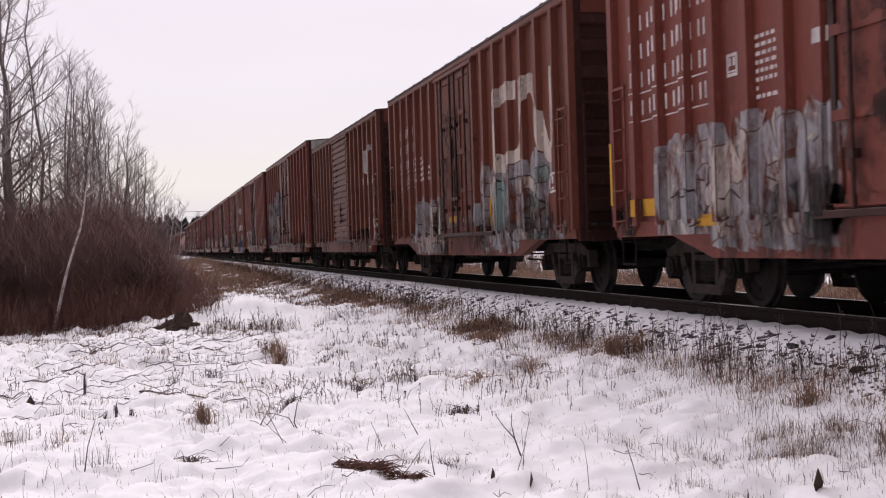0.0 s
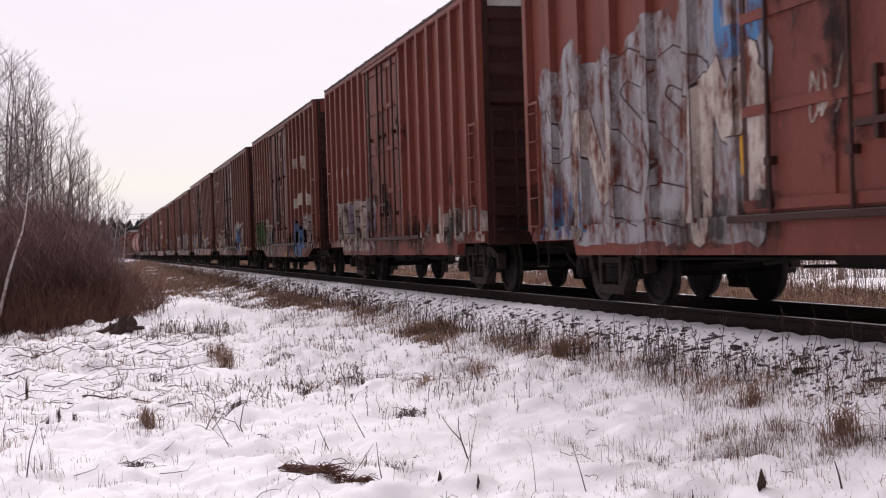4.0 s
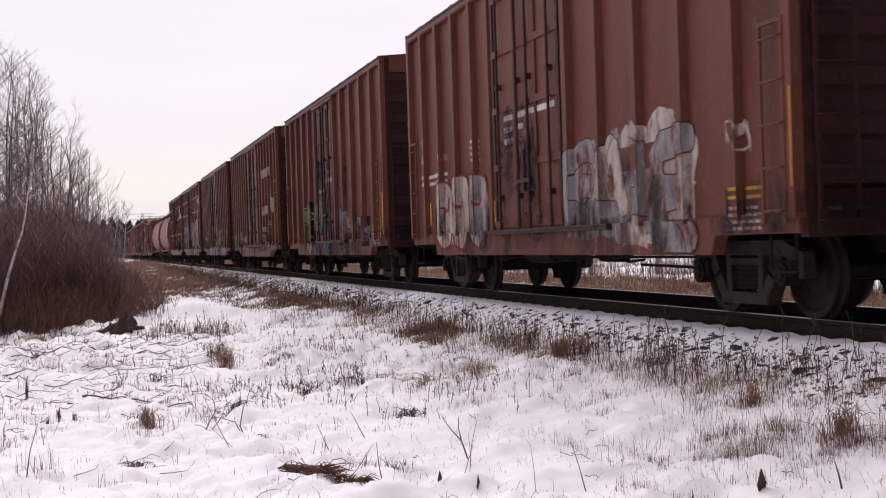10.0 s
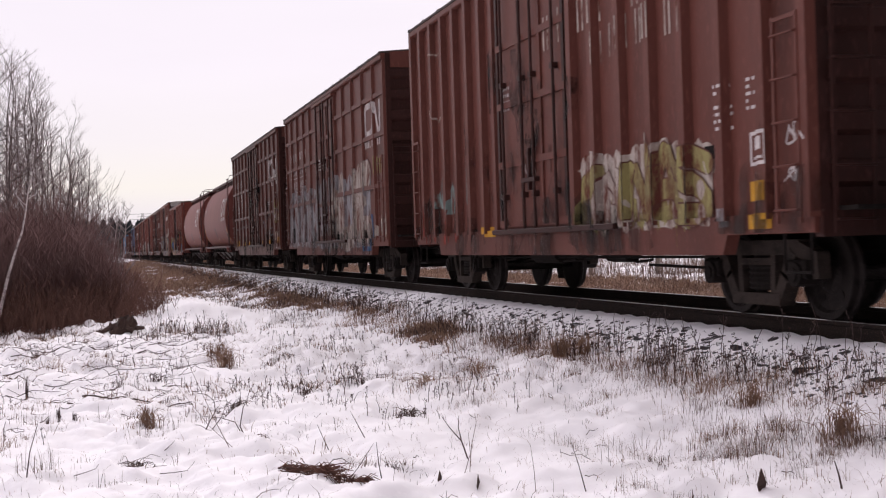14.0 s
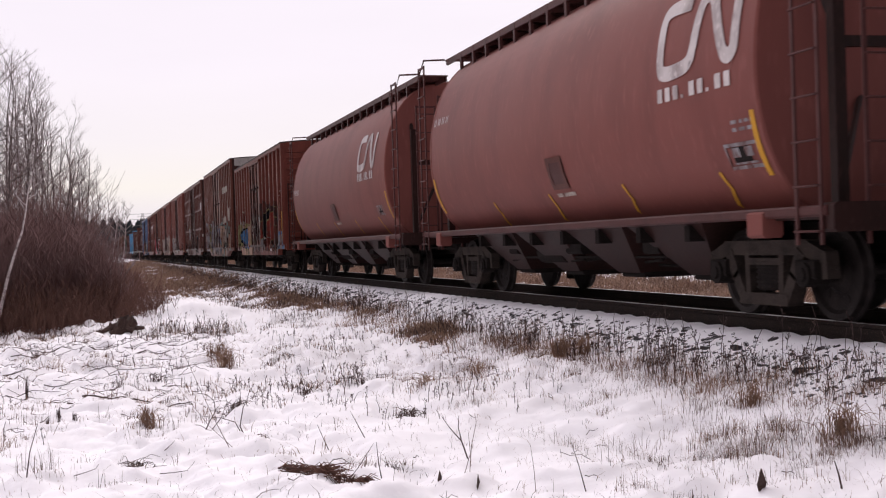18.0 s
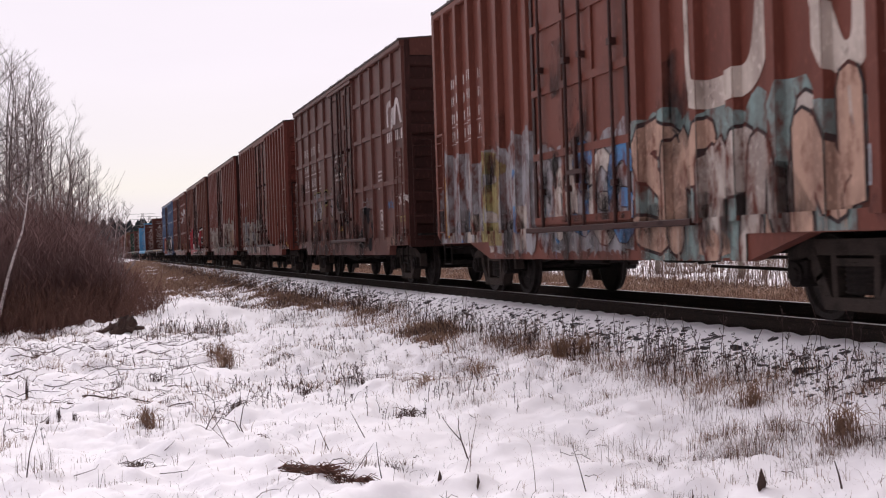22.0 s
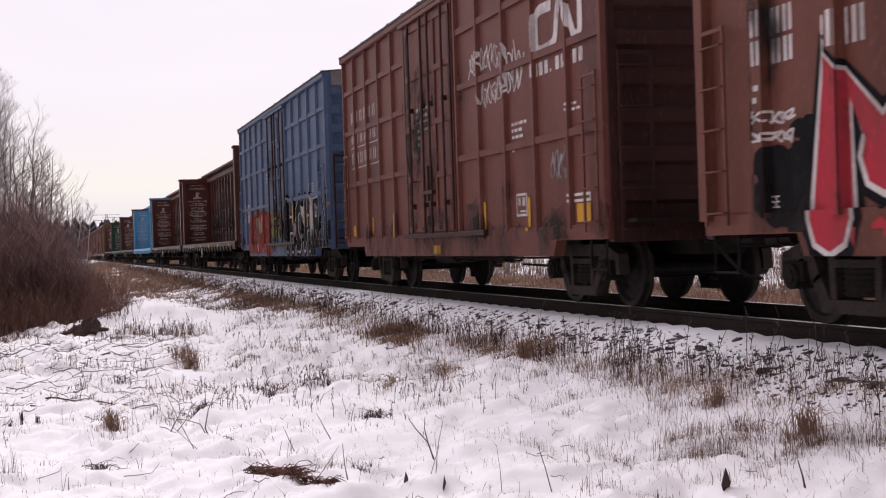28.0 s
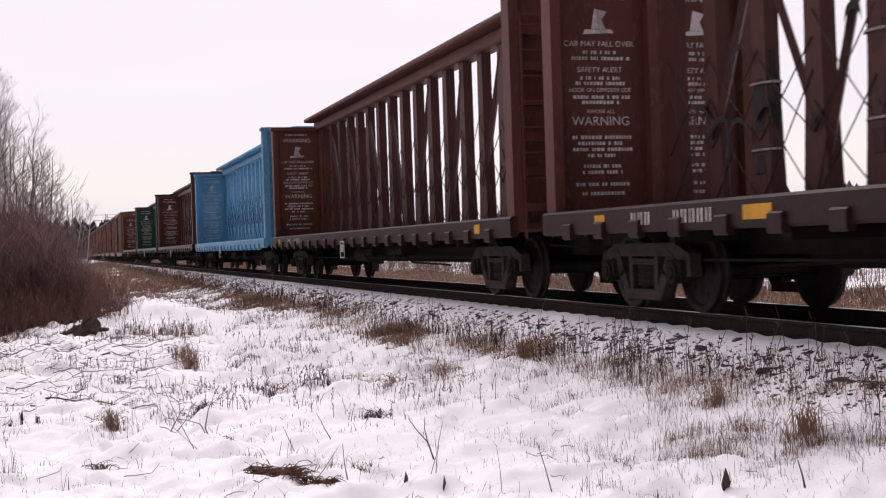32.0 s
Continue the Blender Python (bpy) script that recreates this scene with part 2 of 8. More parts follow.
# ---- mesh helpers ----
class Build:
    """Collects faces for one mesh."""
    def __init__(self):
        self.v, self.f, self.slots, self.tint = [], [], [], []

    def coat(self, mat, pts, faces):
        """Faces in a material of their own."""
        if mat not in self.slots:
            self.slots.append(mat)
        self.tint += [self.slots.index(mat)] * len(faces)
        return self.add(pts, faces)

    def add(self, pts, faces):
        k = len(self.v)
        self.v += pts
        self.f += [tuple(k + i for i in f) for f in faces]
        return self

    def box(self, x0, x1, y0, y1, z0, z1, b=0.0):
        """A box; b cuts its long upright or lengthwise edges."""
        if not b:
            return self.add([(x, y, z) for x in (x0, x1) for y in (y0, y1) for z in (z0, z1)],
                            [(0, 1, 3, 2), (4, 6, 7, 5), (0, 4, 5, 1), (2, 3, 7, 6), (0, 2, 6, 4), (1, 5, 7, 3)])
        ring = [(x0 + b, z0), (x1 - b, z0), (x1, z0 + b), (x1, z1 - b), (x1 - b, z1), (x0 + b, z1), (x0, z1 - b), (x0, z0 + b)]
        return self.loft([[(x, y, z) for x, z in ring] for y in (y0, y1)])

    def loft(self, rings, caps=True, closed=True):
        n = len(rings[0])
        pts = [p for r in rings for p in r]
        faces = []
        for a in range(len(rings) - 1):
            for i in range(n if closed else n - 1):
                j = (i + 1) % n
                faces.append((a * n + i, a * n + j, (a + 1) * n + j, (a + 1) * n + i))
        if caps:
            faces += [tuple(range(n - 1, -1, -1)), tuple((len(rings) - 1) * n + i for i in range(n))]
        return self.add(pts, faces)

    def tube(self, pts, r0, r1=None, n=6):
        r1 = r0 if r1 is None else r1
        pts = [Vector(p) for p in pts]
        rings = []
        for i, p in enumerate(pts):
            d = (pts[min(i + 1, len(pts) - 1)] - pts[max(i - 1, 0)]).normalized()
            a = d.cross(Vector((0, 0, 1)) if abs(d.z) < 0.9 else Vector((1, 0, 0))).normalized()
            c = d.cross(a)
            r = r0 + (r1 - r0) * i / max(1, len(pts) - 1)
            rings.append([tuple(p + r * (math.cos(k * 2 * math.pi / n) * a + math.sin(k * 2 * math.pi / n) * c)) for k in range(n)])
        return self.loft(rings)

    def disc(self, x0, x1, y, z, r, n=24, hole=0):
        """A wheel-like drum about the x axis."""
        return self.loft([[(x, y + r * math.cos(2 * math.pi * k / n), z + r * math.sin(2 * math.pi * k / n)) for k in range(n)] for x in (x0, x1)])

    def mesh(self, name, mat, smooth=False):
        me = bpy.data.meshes.new(name)
        me.from_pydata(self.v, [], self.f)
        for m in self.slots or [mat]:
            me.materials.append(m)
        if self.slots:
            me.polygons.foreach_set("material_index", self.tint)
        if smooth:
            me.shade_smooth()
            me.set_sharp_from_angle(angle=radians(35))
        me.update()
        return me


def put(name, mesh, parent=None, at=None, label=""):
    ob = new(name, mesh)
    ob.parent = parent
    if at is not None:
        ob.matrix_basis = at
    if label:
        ob["label"] = label
    return ob


def thing(name, label, category, group="", kind=""):
    return tagged(new(name), label, category, group, kind)
# ---- ground: one sheet of snow from the lens to the horizon ----
def height(x, y):
    d = abs(x - XC)
    z = -0.75
    if d < 0.86:
        z = -0.2
    elif d < 2.1:
        z = -0.155 + 0.012 * math.cos(12.566 * y) - 0.325 * (max(0, d - 1.2) / 0.9) ** 1.1
    elif d < 4.6:
        z = -0.48 - 0.27 * min(1, (d - 2.1) / 1.5)
    bumps = noise.noise(Vector((x * 0.35, y * 0.22, 3.1))) * 0.14 + noise.noise(Vector((x * 1.1, y * 0.8, 7.7))) * 0.1 + noise.noise(Vector((x * 2.9, y * 2.0, 1.7))) * 0.095 + noise.noise(Vector((x * 7, y * 5, 5.2))) * 0.028
    k = min(1, max(0, (d - 2.0) / 1.2))
    if -4 < x < 6 and 5 < y < 50:
        # a crust in lumps and hollows, roughest over the buried grass
        rough = 0.45 + 0.8 * min(1, max(0, noise.noise(Vector((x * 0.5, y * 0.3, 21))) + 0.35)) + 0.35 * min(1, max(0, (y - 11) / 6))
        lump = abs(noise.noise(Vector((x * 2.1 + 4, y * 1.5, 2.3)))) * 0.13 + abs(noise.noise(Vector((x * 4.6, y * 3.1, 8.8)))) * 0.105 + noise.noise(Vector((x * 11, y * 8, 6.1))) * 0.03
        bumps = bumps * 0.8 + rough * (lump - 0.06)
    z += bumps * k
    # a low swell beside the brush, and a far field that rises a little beyond the track
    if x < 4:
        z += 0.44 * math.exp(-((x - 1.9) / 0.95) ** 2 - ((y - 29.2) / 2.3) ** 2) + 0.22 * math.exp(-((x - 3.2) / 0.9) ** 2 - ((y - 30) / 2.5) ** 2)
        z -= 0.15 * min(1, max(0, (-x - 0.5) / 3))
    if x > XC + 4:
        z += 0.15 * min(1, (x - XC - 4) / 6) + 0.6 * min(1, max(0, (x - XC - 9) / 16))
    if y > 70 and d > 2.0:
        z += 0.2 * min(1, (y - 70) / 60)
    return z


def axis(parts):
    out = []
    for a, b, st in parts:
        n = max(1, round((b - a) / st))
        out += [a + (b - a) * i / n for i in range(n)]
    return out + [parts[-1][1]]


gx = axis([(-3000, -300, 500), (-300, -60, 40), (-60, -12, 4), (-12, -3, 0.5), (-3, 4.5, 0.06), (4.5, 6.77, 0.06), (6.77, 6.86, 0.045), (6.86, 9.6, 0.3), (9.6, 24, 0.6), (24, 80, 6), (80, 300, 40), (300, 3000, 500)])
gy = axis([(-3000, -200, 500), (-200, -20, 30), (-20, 6, 2.6), (6, 15, 0.05), (15, 24, 0.09), (24, 46, 0.2), (46, 110, 1.2), (110, 400, 12), (400, 4500, 400)])
g = Build()
g.v = [(x, y, height(x, y)) for y in gy for x in gx]
nx = len(gx)
g.f = [(j * nx + i, j * nx + i + 1, (j + 1) * nx + i + 1, (j + 1) * nx + i) for j in range(len(gy) - 1) for i in range(nx - 1)]
tagged(put("ground", g.mesh("ground", SNOW, True)), "snow-covered uneven ground beside the railway", "ground", kind="structure")

# ---- track ----
track = thing("railway_track", "snow-dusted railway track with rusty rails on a ballast bank", "track", kind="structure")
for sx in (-1, 1):
    x = sx * 0.7525
    prof = [(-0.075, -0.18), (0.075, -0.18), (0.075, -0.165), (0.012, -0.14), (0.012, -0.045), (0.037, -0.035), (0.037, -0.006), (0.03, -0.001), (-0.03, -0.001), (-0.037, -0.006), (-0.037, -0.035), (-0.012, -0.045), (-0.012, -0.14), (-0.075, -0.165)]
    b = Build()
    b.loft([[(XC + x + a, y, z) for a, z in prof] for y in (-40, 700)])
    rail = put("rail", b.mesh("rail", STEEL_RAIL), track)
    b = Build()
    b.box(XC + x - 0.028, XC + x + 0.028, -40, 700, -0.003, 0.002)
    put("rail_head", b.mesh("rail_head", RAIL_TOP), rail)
tie = Build().box(-1.28, 1.28, -0.115, 0.115, -0.34, -0.178, 0.01).mesh("sleeper", TIE)
for k in range(240):
    put("sleeper", tie, track, pose(XC + random.uniform(-0.03, 0.03), 4 + k * 0.5, 0, 0, 0, random.uniform(-0.8, 0.8)))

# ballast stones that show through the snow on the shoulder
def stone_mesh(seed):
    rnd = random.Random(seed)
    b = Build()
    rings = []
    for z, r in ((-0.8, 0.7), (-0.2, 1.0), (0.5, 0.9), (0.75, 0.55)):
        rings.append([(r * math.cos(k * math.pi / 3) * rnd.uniform(0.6, 1.25), r * math.sin(k * math.pi / 3) * rnd.uniform(0.6, 1.25), z * rnd.uniform(0.7, 1.3)) for k in range(6)])
    return b.loft(rings).mesh("stone", STONE)


stones = [stone_mesh(k) for k in range(8)]
shoulder = thing("ballast_shoulder", "dark ballast stones half buried in snow along the rails", "ballast", kind="structure")
rnd = random.Random(3)
bulk = Build()
cnt = 0
for k in range(11000):
    y = 6 + 60 * rnd.random() ** 1.4
    d = 1.25 + 0.82 * rnd.random()
    big = rnd.random() < 0.15 and d < 1.75
    x = XC - d
    r = rnd.uniform(0.008, 0.026) * (2.5 if big else 1)
    if rnd.random() < 0.3 - 0.4 * noise.noise(Vector((x * 2, y * 2, 9))) or (not big and rnd.random() > (0.35 + 1.6 * (d - 1.25) if d < 1.7 else 1.0 - 1.6 * (d - 1.7))):
        continue
    m = pose(x, y, height(x, y) + r * rnd.uniform(-0.7, -0.25), rnd.uniform(-25, 25), rnd.uniform(-25, 25), rnd.gauss(62, 30)) @ Matrix.Diagonal((r * rnd.uniform(1.0, 2.4), r * rnd.uniform(0.8, 1.5), r * rnd.uniform(0.6, 0.95), 1))
    me = stones[k % 8]
    if y < 17 and cnt < 300:
        put("stone", me, shoulder, m)
        cnt += 1
    else:
        bulk.add([tuple(m @ v.co) for v in me.vertices], [tuple(p.vertices) for p in me.polygons])
tagged(put("stones", bulk.mesh("stones", STONE), shoulder), kind="stuff")


# ---- plants ----
def blades(b, x, y, n, h, spread, rnd, w=0.004, lean=0.5):
    """A tuft of thin bent blades that share a lean; some are snapped over, some lie flat."""
    a0 = rnd.uniform(0, 6.283)
    for _ in range(n):
        a = a0 + rnd.gauss(0, 1.2)
        px, py = x + spread * rnd.gauss(0, 0.5), y + spread * rnd.gauss(0, 0.5)
        z = height(px, py) - 0.02
        hh = h * rnd.uniform(0.35, 1.15)
        l = (0.25 + lean) * hh * abs(rnd.gauss(0, 0.8))
        if rnd.random() < 0.14:
            l, hh = l + hh * rnd.uniform(0.7, 1.5), hh * rnd.uniform(0.15, 0.4)
        ca, sa = math.cos(a), math.sin(a)
        q = w * rnd.uniform(0.6, 1.3)
        tip = hh if rnd.random() < 0.8 else hh * rnd.uniform(0.35, 0.6)
        b.add([(px - q * sa, py + q * ca, z), (px + q * sa, py - q * ca, z), (px + 0.25 * l * ca + q * sa * 0.8, py + 0.25 * l * sa - q * ca * 0.8, z + hh * 0.62),
               (px + 0.25 * l * ca - q * sa * 0.8, py + 0.25 * l * sa + q * ca * 0.8, z + hh * 0.62), (px + (l + hh - tip) * ca, py + (l + hh - tip) * sa, z + tip)], [(0, 1, 2, 3), (3, 2, 4)])


def weed(b, x, y, h, rnd, r=0.004, z=None):
    """An upright dead stalk with fine side twigs and small seed heads."""
    z = height(x, y) - 0.02 if z is None else z
    lx, ly = rnd.gauss(0, 0.13) * h, rnd.gauss(0, 0.13) * h
    kx, ky = rnd.gauss(0, 0.03) * h, rnd.gauss(0, 0.03) * h
    at = lambda f: (x + lx * f * f + kx * math.sin(6 * f), y + ly * f * f + ky * math.sin(5 * f), z + h * f)
    b.tube([at(f) for f in (0, 0.35, 0.7, 1)], r, r * 0.5, 3)
    if rnd.random() < 0.25:
        return
    for _ in range(rnd.randint(3, 8)):
        f = rnd.uniform(0.4, 1.0)
        a = rnd.uniform(0, 6.283)
        s = h * rnd.uniform(0.06, 0.2)
        p = at(f)
        q = (p[0] + s * 0.6 * math.cos(a), p[1] + s * 0.6 * math.sin(a), p[2] + s * 0.8)
        b.tube([p, q], r * 0.5, r * 0.4, 3)
        for _ in range(rnd.randint(0, 2)):
            c = (q[0] + rnd.gauss(0, 0.006), q[1] + rnd.gauss(0, 0.006), q[2] + rnd.gauss(0, 0.008))
            b.tube([c, (c[0] + rnd.gauss(0, 0.006), c[1] + rnd.gauss(0, 0.006), c[2] + rnd.uniform(0.006, 0.016))], r * rnd.uniform(0.8, 1.5), r * 0.5, 3)


rnd = random.Random(11)
tall, short, mid = Build(), Build(), Build()
# the weedy strip at the foot of the ballast, in clumps with gaps between them
y = 7.0
while y < 105:
    far = min(1, max(0, (y - 20) / 22))
    y += rnd.expovariate(1 / (0.038 + 0.05 * far))
    x = 5.46 + 0.3 * min(1, max(0, (14 - y) / 5)) + rnd.gauss(0, 0.19 + 0.04 * far) + 0.16 * noise.noise(Vector((0, y * 0.4, 2)))
    v = noise.noise(Vector((x * 0.9, y * 0.9, 4)))
    if v < -0.4:
        continue
    s = 0.8 + 0.6 * noise.noise(Vector((3, y * 0.7, 8)))
    for _ in range(rnd.choice((0, 0, 1, 1, 2))):
        weed(tall, x + rnd.gauss(0.06, 0.1), y + rnd.gauss(0, 0.1), (rnd.uniform(0.12, 0.3) + (0.25 * rnd.random() if rnd.random() < 0.2 else 0)) * (0.7 + 0.5 * s), rnd, 0.0052 + 0.0018 * far)
    blades(short if rnd.random() < 0.74 else tall, x - 0.06 + rnd.gauss(0, 0.1), y, rnd.randint(18, 40) + int(8 * far), rnd.uniform(0.1, 0.24) * s, 0.19, rnd, 0.0024 + 0.004 * far, 1.1)
for k in range(4200):   # brown grass that spreads out from the strip farther along
    y = 17 + 75 * rnd.random() ** 1.2
    x = 5.3 - abs(rnd.gauss(0, 0.22 if y < 32 else 0.6)) - (4.3 if y > 40 else 0) * rnd.random()
    if noise.noise(Vector((x * 0.8, y * 0.28, 6))) < 0.08 - 0.3 * min(1, max(0, (y - 30) / 20)):
        continue
    blades(short if k % 5 else tall, x, y, rnd.randint(10, 26), rnd.uniform(0.08, 0.2), 0.3, rnd, 0.004 + 0.00007 * y, 1.0)
for k in range(2400):   # coarse brown grass between the brush and the track, far along
    y = 55 + 130 * rnd.random() ** 1.3
    blades(short, rnd.uniform(1.2, 5.9) + 0.004 * (y - 55), y, rnd.randint(7, 12), rnd.uniform(0.15, 0.35), 0.6, rnd, 0.008 + 0.00012 * y, 1.0)
# grey-brown grass on the near bank, thickest in a few clumps
for k in range(230):
    f = rnd.random()
    x, y = 4.35 + 0.85 * f + rnd.gauss(0, 0.13), 8.75 - 1.4 * f + rnd.gauss(0, 0.2)
    if noise.noise(Vector((x * 2.2, y * 2.2, 15))) < -0.12:
        continue
    blades((short, mid, mid, tall)[k % 4], x, y, rnd.randint(8, 22), rnd.uniform(0.05, 0.16), 0.18, rnd, 0.0017, 1.3)
for cx, cy, n, h in ((4.75, 9.1, 12, 0.15), (4.95, 9.9, 7, 0.13), (5.0, 8.6, 9, 0.16), (4.55, 8.3, 8, 0.13), (4.9, 7.7, 12, 0.17), (4.6, 11.2, 6, 0.1), (4.3, 10.6, 5, 0.1), (4.9, 12.6, 7, 0.12), (4.5, 15.2, 9, 0.12)):
    for _ in range(n):
        blades(short if rnd.random() < 0.6 else mid, cx + rnd.gauss(0, 0.12), cy + rnd.gauss(0, 0.14), 16, h, 0.1, rnd, 0.0019, 0.8)
for k in range(1300):   # fine single stalks between the near bank and the strip
    x, y = rnd.uniform(3.2, 5.4), 7.2 + 10 * rnd.random()
    if noise.noise(Vector((x * 1.3, y * 0.9, 17))) > 0.25 - 0.42 * (x - 3.2) / 2:
        blades((mid, mid, short)[k % 3], x, y, rnd.randint(3, 12), rnd.uniform(0.05, 0.17), 0.2, rnd, 0.0016, 0.8)
# sparse stubble through the open snow, in loose drifts
for k in range(2300):
    y = 6.5 + 44 * rnd.random() ** 1.5
    x = rnd.uniform(-2.8, 4.7)
    v = noise.noise(Vector((x * 0.75, y * 0.4, 21)))
    if v < -0.05 and rnd.random() < 0.75:
        continue
    c = rnd.random()
    if c < 0.55 or y < 11:
        blades((mid, short, tall)[k % 3], x, y, rnd.randint(2, 12), rnd.uniform(0.025, 0.1) * (1.8 if rnd.random() < 0.08 else 1), 0.3, rnd, 0.0017 + 0.00005 * y, 1.2)
    elif c < 0.75:
        for _ in range(rnd.randint(1, 6)):
            weed(tall, x + rnd.gauss(0, 0.2), y + rnd.gauss(0, 0.2), rnd.uniform(0.05, 0.2), rnd, 0.0028 + 0.0001 * y)
    else:
        blades(short, x, y, rnd.randint(8, 22), rnd.uniform(0.05, 0.14), 0.16, rnd, 0.0024, 1.0)
for k in range(2600):   # tips that just break the crust, in loose patches
    x, y = rnd.uniform(-2.8, 4.8), 6.4 + 15 * rnd.random()
    if noise.noise(Vector((x * 1.6, y * 1.1, 33))) < 0.02:
        continue
    blades((mid, tall, short)[k % 3], x, y, rnd.randint(1, 7), rnd.uniform(0.03, 0.12), 0.16, rnd, 0.0016, 1.6)
for k in range(170):   # pale thin clumps in the open snow towards the brush
    x, y = rnd.uniform(-1.3, 0.7), 8.2 + 6.5 * rnd.random()
    if noise.noise(Vector((x * 1.8, y * 0.9, 51))) > 0.02:
        blades(mid, x, y, rnd.randint(4, 10), rnd.uniform(0.08, 0.26), 0.14, rnd, 0.0018, 0.7)
# small matted tufts, flattened by the snow, all over the middle ground
for k in range(760):
    y = 8.5 + 36 * rnd.random() ** 1.3
    x = rnd.uniform(-2.4, 5.0) - (0.02 * y if y > 20 else 0)
    if noise.noise(Vector((x * 0.9, y * 0.55, 40))) < (0.3 if y < 12.5 else 0.08):
        continue
    g0, s0 = rnd.choice((mid, short, short, tall)), rnd.uniform(0.6, 1.3)
    for q in range(rnd.randint(2, 5)):
        blades(g0, x + rnd.gauss(0, 0.13) * s0, y + rnd.gauss(0, 0.16) * s0, rnd.randint(6, 12), rnd.uniform(0.06, 0.16) * s0, 0.1, rnd, 0.0022 + 0.00007 * y, rnd.uniform(0.8, 2.4))
# dark spiky clumps round the swell and on the middle ground
for cx, cy, n, h, sp in ((1.45, 26.2, 26, 0.3, 0.3), (1.95, 25.6, 30, 0.36, 0.35), (2.35, 25.9, 30, 0.3, 0.4), (3.3, 29.5, 26, 0.24, 0.5), (2.6, 30.6, 20, 0.22, 0.5), (4.4, 27.5, 30, 0.2, 0.6), (1.0, 24.4, 12, 0.3, 0.3),
                        (2.9, 14.6, 22, 0.2, 0.22), (2.3, 15.0, 10, 0.2, 0.16), (1.9, 16.0, 16, 0.16, 0.4), (2.6, 17.2, 12, 0.16, 0.5), (3.3, 19.5, 14, 0.16, 0.5), (4.1, 21.5, 18, 0.18, 0.5), (0.3, 19.0, 10, 0.18, 0.4)):
    for _ in range(2 * n):
        px, py = cx + rnd.gauss(0, sp * 0.6), cy + rnd.gauss(0, sp * 0.8)
        if rnd.random() < 0.5:
            weed(tall, px, py, h * rnd.uniform(0.5, 1.15), rnd, 0.0045)
        else:
            blades(tall if rnd.random() < 0.5 else short, px, py, 8, h * 0.6, 0.12, rnd, 0.004, 0.9)
for k in range(420):   # dark matted litter, thick along the foot of the brush
    if k < 230:
        x, y = -4.2 + 4.4 * rnd.random(), 26.7 + rnd.gauss(0.3, 0.7)
        if noise.noise(Vector((x * 1.2, y * 0.6, 19))) < -0.15:
            continue
    else:
        y = 14 + 34 * rnd.random() ** 1.2
        x = rnd.uniform(-1.8, 4.9)
        if noise.noise(Vector((x * 0.7, y * 0.3, 13))) < 0.08:
            continue
    for q in range(4):
        blades(tall if q % 2 else short, x + rnd.gauss(0, 0.25), y + rnd.gauss(0, 0.25), 9, 0.09, 0.2, rnd, 0.0045, 2.4)
tagged(put("dead_weeds", tall.mesh("dead_weeds", WEED)), "dark dead weeds standing in the snow", "weeds", kind="stuff")
tagged(put("dry_grass", short.mesh("dry_grass", GRASS)), "dry brown grass poking through the snow", "grass", kind="stuff")
tagged(put("grey_stubble", mid.mesh("grey_stubble", STALK)), "thin grey stalks poking through the snow", "stubble", kind="stuff")


# single plants and litter in the foreground
def stem(pts, r, label, mat=WEED):
    x, y = pts[0][:2]
    z = height(x, y) - 0.02
    t = Build().tube([(x + a, y + c, z + e) for a, c, e in [(0, 0, 0)] + pts[1:]], r, r * 0.4, 5)
    return tagged(put("dead_stem", t.mesh("dead_stem", mat)), label, "stem", "dead stems in the snow")


def forked(x, y, h, seed, label="forked dark dead stem standing in the snow"):
    rnd = random.Random(seed)
    z = height(x, y) - 0.02
    t = Build()
    lean = rnd.uniform(-0.5, 0.1)
    base = [(x, y, z), (x + lean * h * 0.35, y, z + h * 0.45)]
    t.tube(base, 0.007, 0.005, 5)
    for s in (-0.25, 0.12):
        p = base[1]
        t.tube([p, (p[0] + (lean * 0.3 + s * 0.5) * h, p[1], p[2] + h * 0.3), (p[0] + (lean * 0.4 + s) * h, p[1], p[2] + h * 0.55)], 0.005, 0.002, 5)
    return tagged(put("dead_stem", t.mesh("dead_stem", WEED)), label, "stem", "dead stems in the snow")


def tuft(x, y, h, n, spread, seed, mat=GRASS, label="drooping brown grass tuft in the snow"):
    rnd = random.Random(seed)
    t = Build()
    for _ in range(n):
        a = rnd.uniform(0, 6.283)
        px, py = x + spread * rnd.gauss(0, 0.22), y + spread * rnd.gauss(0, 0.22)
        z = height(px, py) - 0.02
        s, hh = spread * abs(rnd.gauss(0, 0.5)), h * rnd.uniform(0.4, 1.1)
        ca, sa = math.cos(a), math.sin(a)
        t.tube([(px, py, z), (px + s * 0.2 * ca, py + s * 0.2 * sa, z + hh * 0.75), (px + s * 0.6 * ca, py + s * 0.6 * sa, z + hh), (px + s * ca, py + s * sa, z + hh * rnd.uniform(0.4, 0.95))], 0.0035, 0.0015, 3)
    return tagged(put("grass_tuft", t.mesh("grass_tuft", mat)), label, "grass tuft", "grass tufts in the snow")


